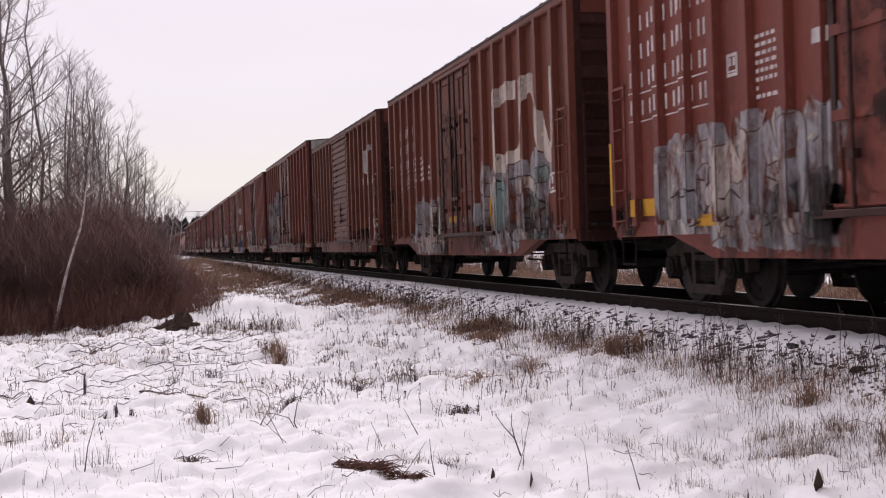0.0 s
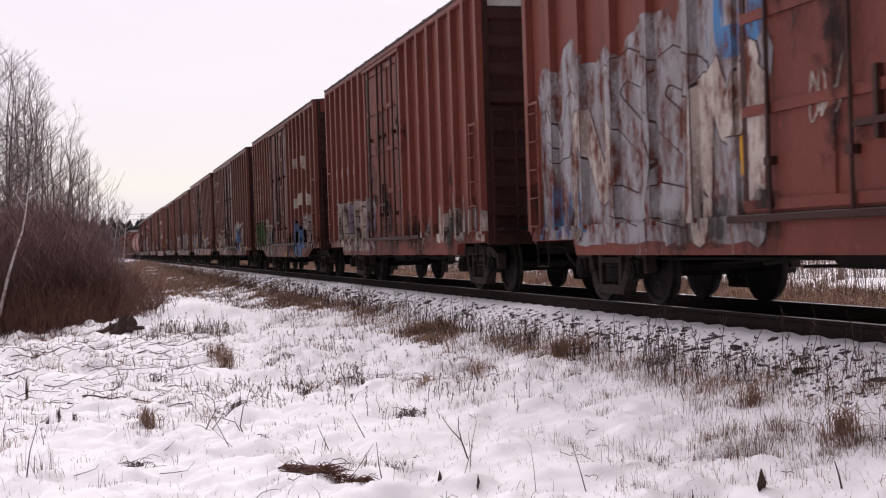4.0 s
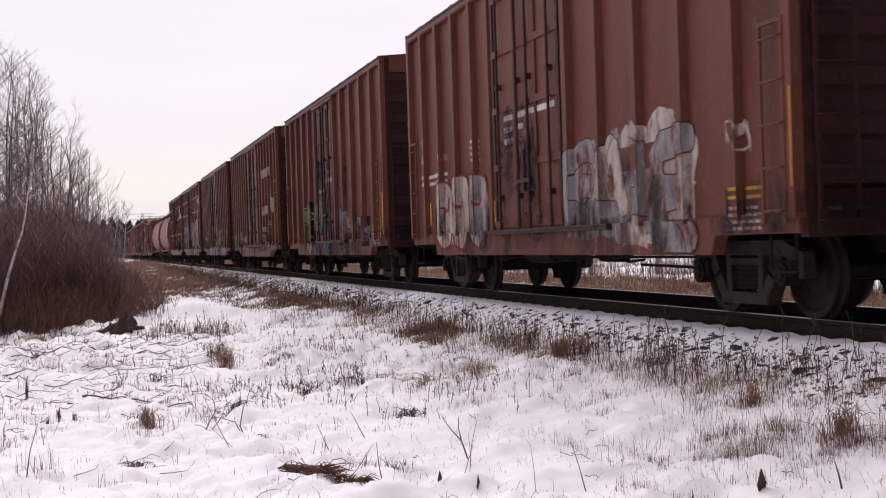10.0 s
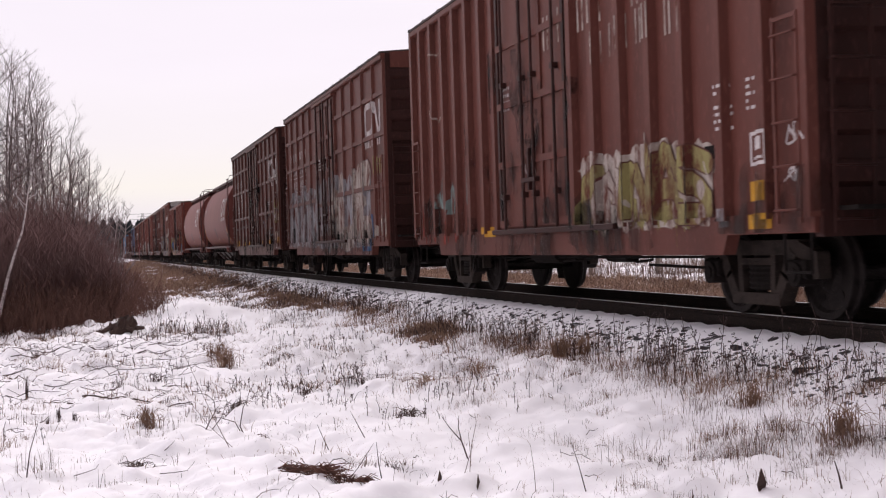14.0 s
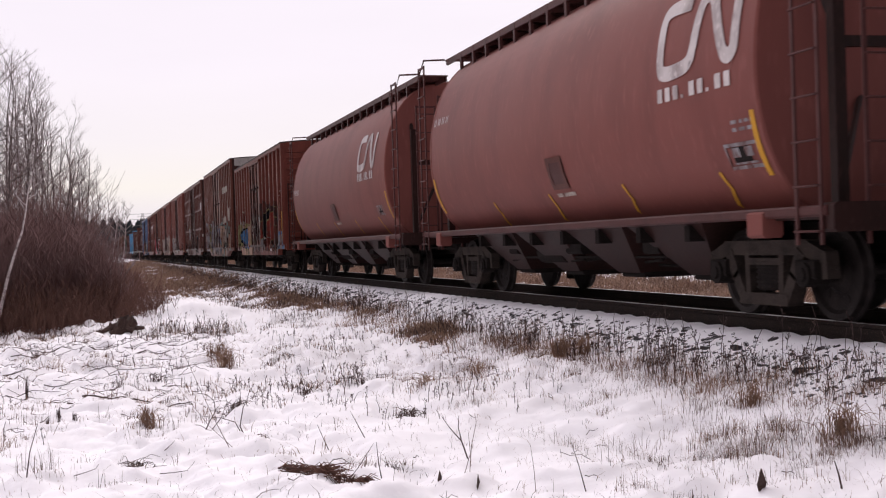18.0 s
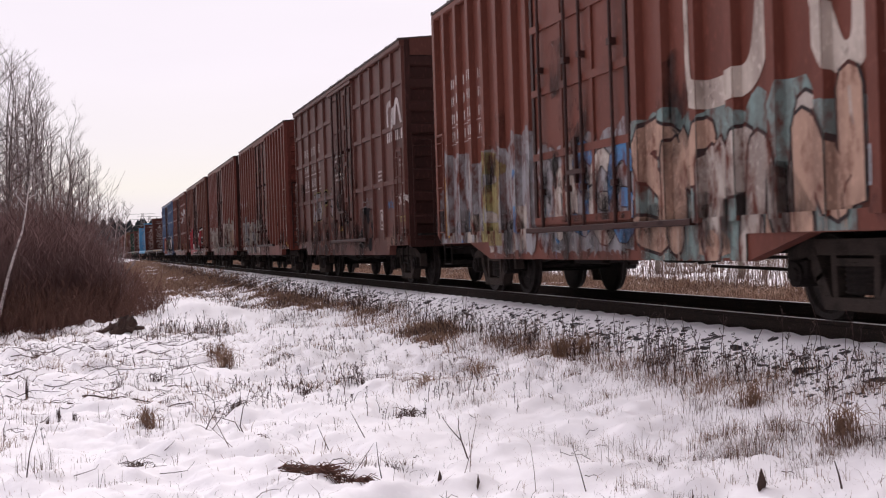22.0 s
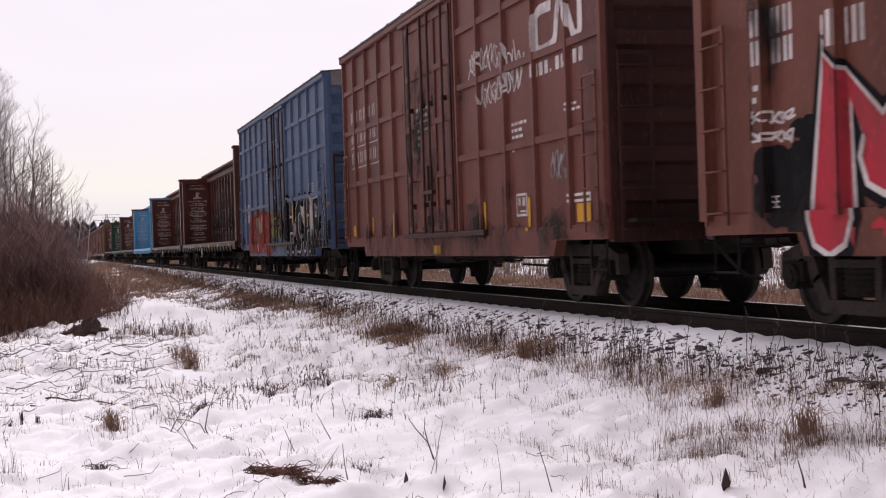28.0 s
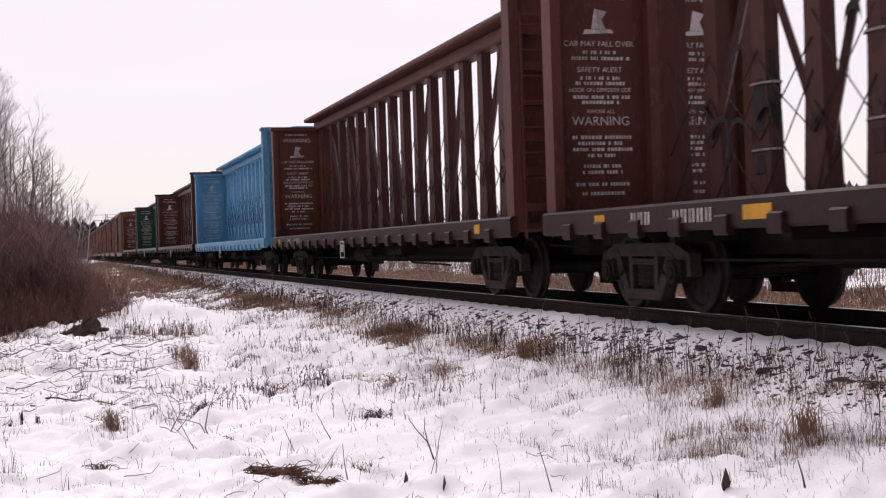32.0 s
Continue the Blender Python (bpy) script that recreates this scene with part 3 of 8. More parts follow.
def leaf(x, y, h, seed):
    rnd = random.Random(seed)
    z = height(x, y) - 0.01
    t = Build()
    a = rnd.uniform(-0.6, 0.6)
    prof = [(-0.3, 0.0), (0.3, 0.0), (0.42, 0.3), (0.22, 0.7), (0.0, 1.0), (-0.25, 0.65), (-0.4, 0.3)]
    t.loft([[(x + h * 0.9 * u * math.cos(a), y + h * 0.9 * u * math.sin(a) + d + 0.05 * math.sin(3 * u), z + h * v) for u, v in prof] for d in (-0.004, 0.004)])
    return tagged(put("dry_leaf", t.mesh("dry_leaf", STUMPWOOD)), "curled dark dry leaf standing in snow", "leaf", "dry leaves in the snow")


forked(2.70, 9.30, 0.36, 1)
forked(2.62, 13.9, 0.16, 2, "short dark twin stub in the snow")
stem([(1.16, 10.75), (-0.03, 0, 0.07), (-0.02, 0, 0.12), (0.0, 0, 0.22), (0.06, 0, 0.36), (0.1, 0, 0.42)], 0.006, "wavy dark dead stem standing in snow")
stem([(1.14, 10.75), (-0.05, 0, 0.1), (-0.16, 0, 0.14), (-0.34, 0, 0.17)], 0.005, "side stem bent low over the snow")
stem([(0.92, 11.9), (0.05, 0, 0.1), (0.11, 0, 0.2), (0.1, 0, 0.3), (0.03, 0, 0.36), (-0.06, 0, 0.38)], 0.006, "curled dark stem arching over the snow")
stem([(0.98, 11.9), (0.1, 0, 0.12), (0.16, 0, 0.26), (0.13, 0, 0.38), (0.02, 0, 0.46)], 0.004, "curled dark stem arching over the snow")
stem([(0.98, 10.1), (-0.12, 0.1, 0.26), (-0.34, 0.2, 0.8)], 0.0035, "thin pale leaning stem standing in snow", STALK)
stem([(1.02, 10.1), (-0.2, 0.1, 0.2), (-0.5, 0.2, 0.62)], 0.0025, "thin pale leaning stem standing in snow", STALK)
stem([(1.75, 10.0), (-0.05, 0, 0.12), (-0.09, 0, 0.22)], 0.004, "thin dark stem standing in snow")
stem([(2.05, 10.0), (-0.05, 0, 0.1), (-0.12, 0, 0.24)], 0.0045, "thin dark stem standing in snow")
stem([(-0.52, 9.5), (0.03, 0, 0.2), (0.09, 0, 0.4)], 0.0055, "thin upright dark stem standing in snow")
stem([(0.36, 10.2), (0.1, 0, 0.05), (0.2, 0, 0.14)], 0.005, "bent dark stem standing in snow")
stem([(-0.2, 9.6), (0.2, 0.1, 0.02), (0.5, 0.15, 0.04)], 0.004, "thin fallen stem lying on snow")
stem([(3.1, 7.9), (-0.05, 0, 0.2), (-0.1, 0, 0.36)], 0.0045, "thin straight dead stem standing in snow")
stem([(2.78, 8.0), (-0.01, 0, 0.18), (-0.03, 0, 0.34)], 0.003, "thin pale stem standing in snow", STALK)
stem([(2.44, 8.4), (0.02, 0, 0.2), (0.06, 0, 0.36), (0.05, 0, 0.42)], 0.003, "looping pale stem standing in snow", STALK)
stem([(2.4, 8.4), (0.05, 0, 0.15), (0.04, 0, 0.3)], 0.003, "looping pale stem standing in snow", STALK)
stem([(4.42, 6.95), (-0.02, 0, 0.1), (-0.05, 0, 0.2)], 0.008, "short dark stub standing in snow")
stem([(1.55, 8.3), (0.1, 0, 0.12), (0.2, 0, 0.26)], 0.0035, "thin crossed stem standing in snow")
stem([(1.78, 8.2), (-0.02, 0, 0.12), (-0.03, 0, 0.26)], 0.0045, "thin crossed stem standing in snow")
for x, y, h, n, s, seed, m in ((0.43, 12.14, 0.17, 90, 0.17, 1, GRASS), (1.32, 13.1, 0.1, 60, 0.22, 2, WEED), (2.86, 11.94, 0.11, 60, 0.22, 3, WEED), (3.4, 13.3, 0.12, 60, 0.34, 4, GRASS),
                               (-0.4, 13.25, 0.17, 16, 0.04, 5, WEED), (-0.25, 13.3, 0.1, 16, 0.06, 6, WEED), (-0.5, 13.2, 0.1, 14, 0.04, 13, WEED), (4.4, 14.6, 0.14, 70, 0.4, 7, GRASS), (2.3, 14.6, 0.16, 40, 0.24, 8, WEED),
                               (0.25, 9.9, 0.08, 50, 0.22, 9, WEED), (1.75, 18.4, 0.3, 110, 0.3, 10, GRASS), (1.75, 19.3, 0.24, 90, 0.35, 11, GRASS), (5.3, 14.2, 0.26, 120, 0.26, 12, GRASS), (5.5, 14.0, 0.22, 100, 0.3, 14, GRASS),
                               (0.72, 17.0, 0.14, 40, 0.3, 15, WEED), (-0.9, 21.5, 0.14, 60, 0.4, 16, WEED), (-0.85, 16.2, 0.3, 12, 0.05, 17, WEED), (5.1, 8.0, 0.22, 90, 0.3, 18, GRASS), (5.25, 9.6, 0.2, 80, 0.26, 19, GRASS)):
    tuft(x, y, h, n, s, seed, m)
for x, y, h, seed in ((4.02, 7.23, 0.14, 1), (2.44, 8.2, 0.1, 2), (3.55, 7.25, 0.07, 3), (3.68, 7.3, 0.07, 4), (2.2, 8.3, 0.08, 5), (-1.4, 15.2, 0.14, 6)):
    leaf(x, y, h, seed)
# a matted root lying on the snow: a tapering tangle of thin dead stems
rnd = random.Random(8)
t = Build()
for k in range(330):
    f = rnd.random()
    w = 0.015 + 0.05 * math.sin(3.14 * min(1, f * 1.05 + 0.1)) ** 1.2
    x, y = 1.24 + 0.42 * f + rnd.gauss(0, 0.4) * w, 9.02 - 0.85 * f + rnd.gauss(0, 0.9) * w
    z = height(x, y) + w * 1.1 * rnd.random()
    a = rnd.gauss(-1.1, 0.75)
    l = rnd.uniform(0.05, 0.17)
    t.tube([(x, y, z), (x + 0.5 * l * math.cos(a), y + 0.5 * l * math.sin(a), z + rnd.gauss(0.008, 0.014)), (x + l * math.cos(a + 0.4), y + l * math.sin(a + 0.4), z + rnd.gauss(-0.012, 0.022))], 0.0045, 0.002, 3)
tagged(put("matted_root", t.mesh("matted_root", ROOTWOOD)), "matted brown dead grass root lying on snow", "root")
# fallen thin branches on the snow to one side
for k in range(36):
    x, y = rnd.uniform(-1.9, 1.2), rnd.uniform(14, 25)
    a = rnd.gauss(0.0, 0.28)
    l = rnd.uniform(0.3, 1.1)
    p, u, v = [], x, y
    for q in range(7):
        p.append((u, v, height(u, v) + 0.01 + 0.03 * abs(math.sin(q * 0.8 + k))))
        a += rnd.gauss(0, 0.07)
        u, v = u + l / 6 * math.cos(a), v + l / 6 * math.sin(a)
    t = Build().tube(p, rnd.uniform(0.004, 0.011), 0.003, 4)
    for q in (2, 4):
        s = rnd.choice((-1, 1)) * rnd.uniform(0.3, 0.9)
        m = l * rnd.uniform(0.12, 0.3)
        e = (p[q][0] + m * math.cos(a + s), p[q][1] + m * math.sin(a + s), p[q][2] + rnd.uniform(-0.01, 0.08))
        t.tube([p[q], e], 0.004, 0.002, 3)
    tagged(put("fallen_branch", t.mesh("fallen_branch", WEED)), "thin dark fallen branch lying on snow", "branch", "fallen branches")
# fine twig litter round them
twigs = Build()
for k in range(420):
    if k < 330:
        x, y = rnd.uniform(-2.4, 1.8), rnd.uniform(13.5, 26)
    else:
        x, y = rnd.uniform(-2.6, 4.6), 7 + 18 * rnd.random()
    a, l = rnd.gauss(0.1, 0.5), rnd.uniform(0.06, 0.3)
    p, u, v = [], x, y
    for q in range(4):
        p.append((u, v, height(u, v) + 0.008 + 0.03 * rnd.random()))
        a += rnd.gauss(0, 0.3)
        u, v = u + l / 3 * math.cos(a), v + l / 3 * math.sin(a)
    twigs.tube(p, rnd.uniform(0.002, 0.0045) + 0.0001 * y, 0.002, 3)
tagged(put("twig_litter", twigs.mesh("twig_litter", WEED)), "fine dark twigs scattered over the snow", "twigs", kind="stuff")
# the rotten stump by the brush
stump = thing("tree_stump", "dark rotten tree stump in snow beside brush", "stump")
t = Build()
rnd = random.Random(5)
z = height(0.5, 26.5)
rings = []
for q, r in ((-0.15, 0.27), (0.05, 0.26), (0.14, 0.25), (0.27, 0.24), (0.22, 0.15), (0.12, 0.05)):
    rings.append([(0.5 + r * (1.0 if q < 0.2 else 0.95) * math.cos(k * 0.349) * rnd.uniform(0.8, 1.2), 26.5 + r * math.sin(k * 0.349) * rnd.uniform(0.8, 1.2), z + q + (0.05 * rnd.gauss(0, 0.6) if q > 0.1 else 0) - 0.10 * (math.cos(k * 0.349) < -0.2 and q > 0.1)) for k in range(18)])
t.loft(rings)
put("stump", t.mesh("stump", STUMPWOOD), stump)
for a, l in ((3.3, 0.3), (2.9, 0.2), (0.4, 0.1), (5.2, 0.1)):
    p = [(0.5 + q * math.cos(a) + rnd.gauss(0, 0.03), 26.5 + q * math.sin(a), z + 0.13 - 0.22 * q + rnd.gauss(0, 0.02)) for q in (0.1, 0.25, 0.4, 0.3 + l)]
    put("root", Build().tube(p, 0.07, 0.02, 6).mesh("root", STUMPWOOD), stump)
# beyond the track: a band of brown grass, then reeds with snow between them
far, reed = Build(), Build()
for k in range(9000):
    blades(far, XC + 5.4 + 4.2 * rnd.random() ** 0.9, 16 + 110 * rnd.random() ** 1.3, rnd.randint(9, 16), rnd.uniform(0.14, 0.36), 0.5, rnd, 0.010, 1.2)
for k in range(15000):
    y = 12 + 95 * rnd.random() ** 1.3
    x = XC + 3.4 + 24 * rnd.random() ** 1.5
    if x > XC + 8 and noise.noise(Vector((x * 0.6, y * 0.4, 3))) > -0.2:
        blades(reed, x, y, rnd.randint(4, 9), rnd.uniform(0.3, 0.8), 0.6, rnd, 0.008, 0.6)
for k in range(2600):   # coarser tufts farther along
    blades(far, XC + 3.2 + 9 * rnd.random() ** 1.4, 105 + 260 * rnd.random() ** 1.3, 8, rnd.uniform(0.4, 0.8), 0.9, rnd, 0.04, 0.8)
tagged(put("far_grass", far.mesh("far_grass", GRASS)), "tall brown grass beyond the track", "grass", kind="stuff")
tagged(put("reeds", reed.mesh("reeds", STALK)), "grey reeds in snow beyond the track", "reeds", kind="stuff")


def branch(bs, p, d, length, r, depth, rnd, mat_split):
    """Grows one limb and its twigs; thick wood into bs[0], fine twigs into bs[1]."""
    pts, q, dd = [p], p.copy(), d.copy()
    n = 4 if depth > 0 else 3
    for i in range(n):
        dd = (dd + Vector((rnd.gauss(0, 0.12), rnd.gauss(0, 0.12), rnd.gauss(0.05, 0.08)))).normalized()
        q = q + dd * (length / n)
        pts.append(q.copy())
    bs[0 if r > mat_split else 1].tube(pts, r, r * 0.45, 5 if r > 0.05 else 3)
    if depth <= 0:
        return
    for k in range(rnd.randint(5, 7) if depth > 1 else rnd.randint(4, 6)):
        f = rnd.uniform(0.25, 1.0)
        i = min(n - 1, int(f * n))
        s = pts[i].lerp(pts[i + 1], f * n - i)
        a = rnd.uniform(0, 6.283)
        side = Vector((math.cos(a), math.sin(a), 0))
        nd = (dd * 0.75 + side * rnd.uniform(0.45, 0.9) + Vector((0, 0, 0.25))).normalized()
        branch(bs, s, nd, length * rnd.uniform(0.35, 0.6) * (1.15 - 0.45 * f), r * rnd.uniform(0.35, 0.5), depth - 1, rnd, mat_split)


def tree(x, y, h, r, seed, lean=(0, 0), bark=BARK, twig=BARK_PALE, label="bare grey tree in winter", start=0.3, depth=3):
    rnd = random.Random(seed)
    z = height(x, y) - 0.05
    t = thing("bare_tree", label, "tree", "bare trees beside the track")
    bs = [Build(), Build()]
    pts = []
    for i in range(9):
        f = i / 8
        pts.append(Vector((x + lean[0] * h * f + rnd.gauss(0, 0.012) * h * f, y + lean[1] * h * f, z + h * f)))
    bs[0].tube(pts, r, r * 0.2, 7)
    for k in range(int(h * 2.0) + 4):
        f = start + (1 - start) * (k + rnd.random()) / (int(h * 2.0) + 4)
        i = min(7, int(f * 8))
        s = pts[i].lerp(pts[i + 1], f * 8 - i)
        a = rnd.uniform(0, 6.283)
        d = Vector((math.cos(a), math.sin(a), rnd.uniform(0.5, 1.2))).normalized()
        branch(bs, s, d, h * rnd.uniform(0.18, 0.32) * (1.15 - 0.75 * f), r * (1.05 - f) * 0.42 + 0.006, depth - 1, rnd, r * 0.2)
    put("trunk", bs[0].mesh("trunk", bark), t)
    put("crown", bs[1].mesh("crown", twig), t)
    return t


rnd = random.Random(77)
for k in range(34):
    y = 33 + 44 * (k / 33) ** 1.1
    x = 0.45 - 4.6 * ((k * 0.618) % 1) ** 1.1 + rnd.uniform(-0.2, 0.2)
    h = min(7.8, 2.5 + 1.6 * (0.8 - x)) * (y / 45) ** 0.75 * rnd.uniform(0.8, 1.05) + 0.5
    tree(x, y, h, 0.018 + 0.0045 * h, 100 + k, (rnd.uniform(-0.02, 0.08), 0), start=0.22)
tree(-3.25, 33.5, 9.2, 0.11, 61, (-0.03, 0), BARK, BARK_PALE, "dark-trunked bare tree above the brush", 0.3)
tree(-2.9, 37, 9.0, 0.07, 64, (-0.02, 0), BARK, BARK_PALE, "slender bare tree with fine twigs", 0.25)
tree(-3.8, 36, 9.6, 0.08, 65, (0.02, 0), BARK, BARK_PALE, "slender bare tree with fine twigs", 0.25)
tree(-4.9, 38, 10.4, 0.08, 66, (0.03, 0), BARK, BARK_PALE, "slender bare tree with fine twigs", 0.25)
tree(-4.1, 30.5, 9.4, 0.10, 62, (0.05, 0), BARK, BARK_PALE, "tall bare tree with fine twigs", 0.35)
tree(-5.6, 33.0, 10.2, 0.12, 63, (0.05, 0), BARK, BARK_PALE, "tall bare tree with fine twigs", 0.35)
tree(-2.2, 29.6, 3.7, 0.045, 21, (0.27, 0), BIRCH, BARK_PALE, "leaning white birch in the brush", 0.75, 2)
tree(0.15, 33.5, 2.9, 0.03, 24, (0.16, 0), BIRCH, BARK_PALE, "thin leaning birch in the brush", 0.75, 2)
tree(0.5, 34.2, 2.8, 0.028, 22, (0.14, 0), BIRCH, BARK_PALE, "thin leaning birch in the brush", 0.75, 2)
tree(0.7, 58, 3.9, 0.035, 23, (0.16, 0), BARK_PALE, BARK_PALE, "thin leaning sapling at the edge of the brush", 0.45, 3)


def thicket(name, n, area, top, mat, seed, label, r=0.006, edge=0.9):
    rnd = random.Random(seed)
    b = Build()
    x0, x1, y0, y1 = area
    for _ in range(n):
        y = y0 + (y1 - y0) * rnd.random() ** 1.5
        x = x1 - (x1 - x0) * rnd.random() ** 1.5 - 1.3 * abs(noise.noise(Vector((y * 0.35, seed, 0)))) + rnd.gauss(0, 0.2)
        y += 2.6 * max(0, noise.noise(Vector((x * 1.1, seed * 0.7, 2)))) * (y < y0 + 6)
        z = height(x, y) - 0.05
        full = min(top, 0.7 + 1.15 * max(0, edge - x) ** 0.9)
        h = full * rnd.uniform(0.25, 1.0) * (1.35 if rnd.random() < 0.12 else 1) * (0.9 + 0.35 * noise.noise(Vector((x * 0.9, y * 0.4, 5 + seed))))
        lx, ly = rnd.gauss(0, 0.3) * h, rnd.gauss(0, 0.25) * h
        pts = [(x, y, z), (x + lx * 0.4, y + ly * 0.4, z + h * 0.5), (x + lx, y + ly, z + h)]
        b.tube(pts, r, r * 0.35, 3)
        for _ in range(12):
            f = rnd.uniform(0.1, 0.97)
            a = rnd.uniform(0, 6.283)
            s = h * rnd.uniform(0.08, 0.26)
            ca, sa = math.cos(a), math.sin(a)
            px, py, pz = x + lx * f, y + ly * f, z + h * f
            q = r * 0.7
            b.add([(px - q * sa, py + q * ca, pz), (px + q * sa, py - q * ca, pz), (px + s * 0.9 * ca + 0.4 * q * sa, py + s * 0.9 * sa, pz + s * 0.8), (px + s * 0.9 * ca - 0.4 * q * sa, py + s * 0.9 * sa, pz + s * 0.8)], [(0, 1, 2, 3)])
    return tagged(put(name, b.mesh(name, mat)), label, "brush", kind="stuff")


thicket("brush", 19000, (-6.5, 0.25, 31, 62), 3.3, BRUSH, 31, "dense thicket of bare brown brush", 0.0085)
thicket("brush", 5200, (-6, 0.65, 29.2, 37), 1.15, BRUSH_RED, 32, "low russet brush in front of the thicket", 0.005, 1.3)
thicket("brush", 1100, (-5, 1.5, 28.0, 37), 0.85, BRUSH_RED, 35, "scattered low russet stems before the thicket", 0.005, 2.0)
thicket("brush", 1800, (0, 1.6, 42, 110), 1.0, BRUSH_RED, 33, "thin brush along the verge of the track", 0.008, 2.2)
thicket("brush", 4000, (-22, -5, 28, 80), 4.0, BRUSH, 34, "bare brush inside the wood", 0.012)

# the far wood line
def wood(name, spots, mat, label, seed):
    rnd = random.Random(seed)
    b = Build()
    for x, y, h in spots:
        w = h * rnd.uniform(0.18, 0.34)
        n = 7
        rings = []
        for i in range(n):
            f = i / (n - 1)
            rr = w * (1 - f) ** 0.8 * (1 + 0.35 * (i % 2)) + 0.02
            rings.append([(x + rr * math.cos(k * 1.2566 + i), y + rr * math.sin(k * 1.2566 + i), -1 + (h + 1) * f) for k in range(5)])
        b.loft(rings)
    return tagged(put(name, b.mesh(name, mat)), label, "woods", kind="stuff")


rnd = random.Random(41)
wood("far_conifers", [(rnd.uniform(-40, 90), rnd.uniform(640, 720), rnd.uniform(11, 15) + 6 * rnd.random() ** 2) for _ in range(800)], CONIFER, "dark conifer woods on the horizon", 1)
wood("far_woods", [(rnd.uniform(150, 460), rnd.uniform(120, 640), rnd.uniform(7, 12)) for _ in range(4200)], FARWOOD, "hazy bare woods far beyond the field", 2)


def pylon(x, y, h):
    """A lattice power pylon on the horizon."""
    t = thing("power_pylon", "grey lattice power pylon on the horizon", "pylon", "power pylons")
    b = Build()
    for sx in (-1, 1):
        for k in range(6):
            z0, z1 = h * k / 6, h * (k + 1) / 6
            w0, w1 = 2.2 - 1.8 * k / 6, 2.2 - 1.8 * (k + 1) / 6
            b.tube([(x + sx * w0, y, z0 - 1), (x + sx * w1, y, z1 - 1)], 0.1, n=4)
            b.tube([(x + sx * w0, y, z0 - 1), (x - sx * w1, y, z1 - 1)], 0.06, n=4)
    put("mast", b.mesh("mast", GALV), t)
    for z in (0.72, 0.86, 0.98):
        b = Build().tube([(x - 6, y, h * z - 1), (x + 6, y, h * z - 1)], 0.09, n=4)
        put("cross_arm", b.mesh("cross_arm", GALV), t)
    return t


pylon(22.5, 620, 21)
pylon(29, 700, 22)
# fence posts in the field beyond the track
for k in range(14):
    x, y = 18.6 + 0.3 * math.sin(k), 24 + k * 5.4
    b = Build()
    z = height(x, y)
    b.loft([[(x + r * math.cos(a * 1.05), y + r * math.sin(a * 1.05), zz) for a in range(6)] for zz, r in ((z - 0.2, 0.09), (z + 1.2, 0.08), (z + 1.27, 0.05))])
    tagged(put("fence_post", b.mesh("fence_post", POST)), "weathered wooden fence post in the reeds", "fence post", "field fence posts")
# ---- the train ----
def clip(poly, axis, lo, hi):
    for sign, lim in ((1, lo), (-1, -hi)):
        out = []
        for i, p in enumerate(poly):
            q = poly[(i + 1) % len(poly)]
            a, b = sign * p[axis] - lim, sign * q[axis] - lim
            if a >= 0:
                out.append(p)
            if (a >= 0) != (b >= 0):
                k = a / (a - b)
                out.append((p[0] + k * (q[0] - p[0]), p[1] + k * (q[1] - p[1])))
        poly = out
        if len(poly) < 3:
            return []
    return poly


def rounded(path, times=2):
    """Cuts the corners of a path."""
    for _ in range(times):
        out = [path[0]]
        for p, q in zip(path[:-1], path[1:]):
            out += [(0.78 * p[0] + 0.22 * q[0], 0.78 * p[1] + 0.22 * q[1]), (0.22 * p[0] + 0.78 * q[0], 0.22 * p[1] + 0.78 * q[1])]
        path = out + [path[-1]]
    return path


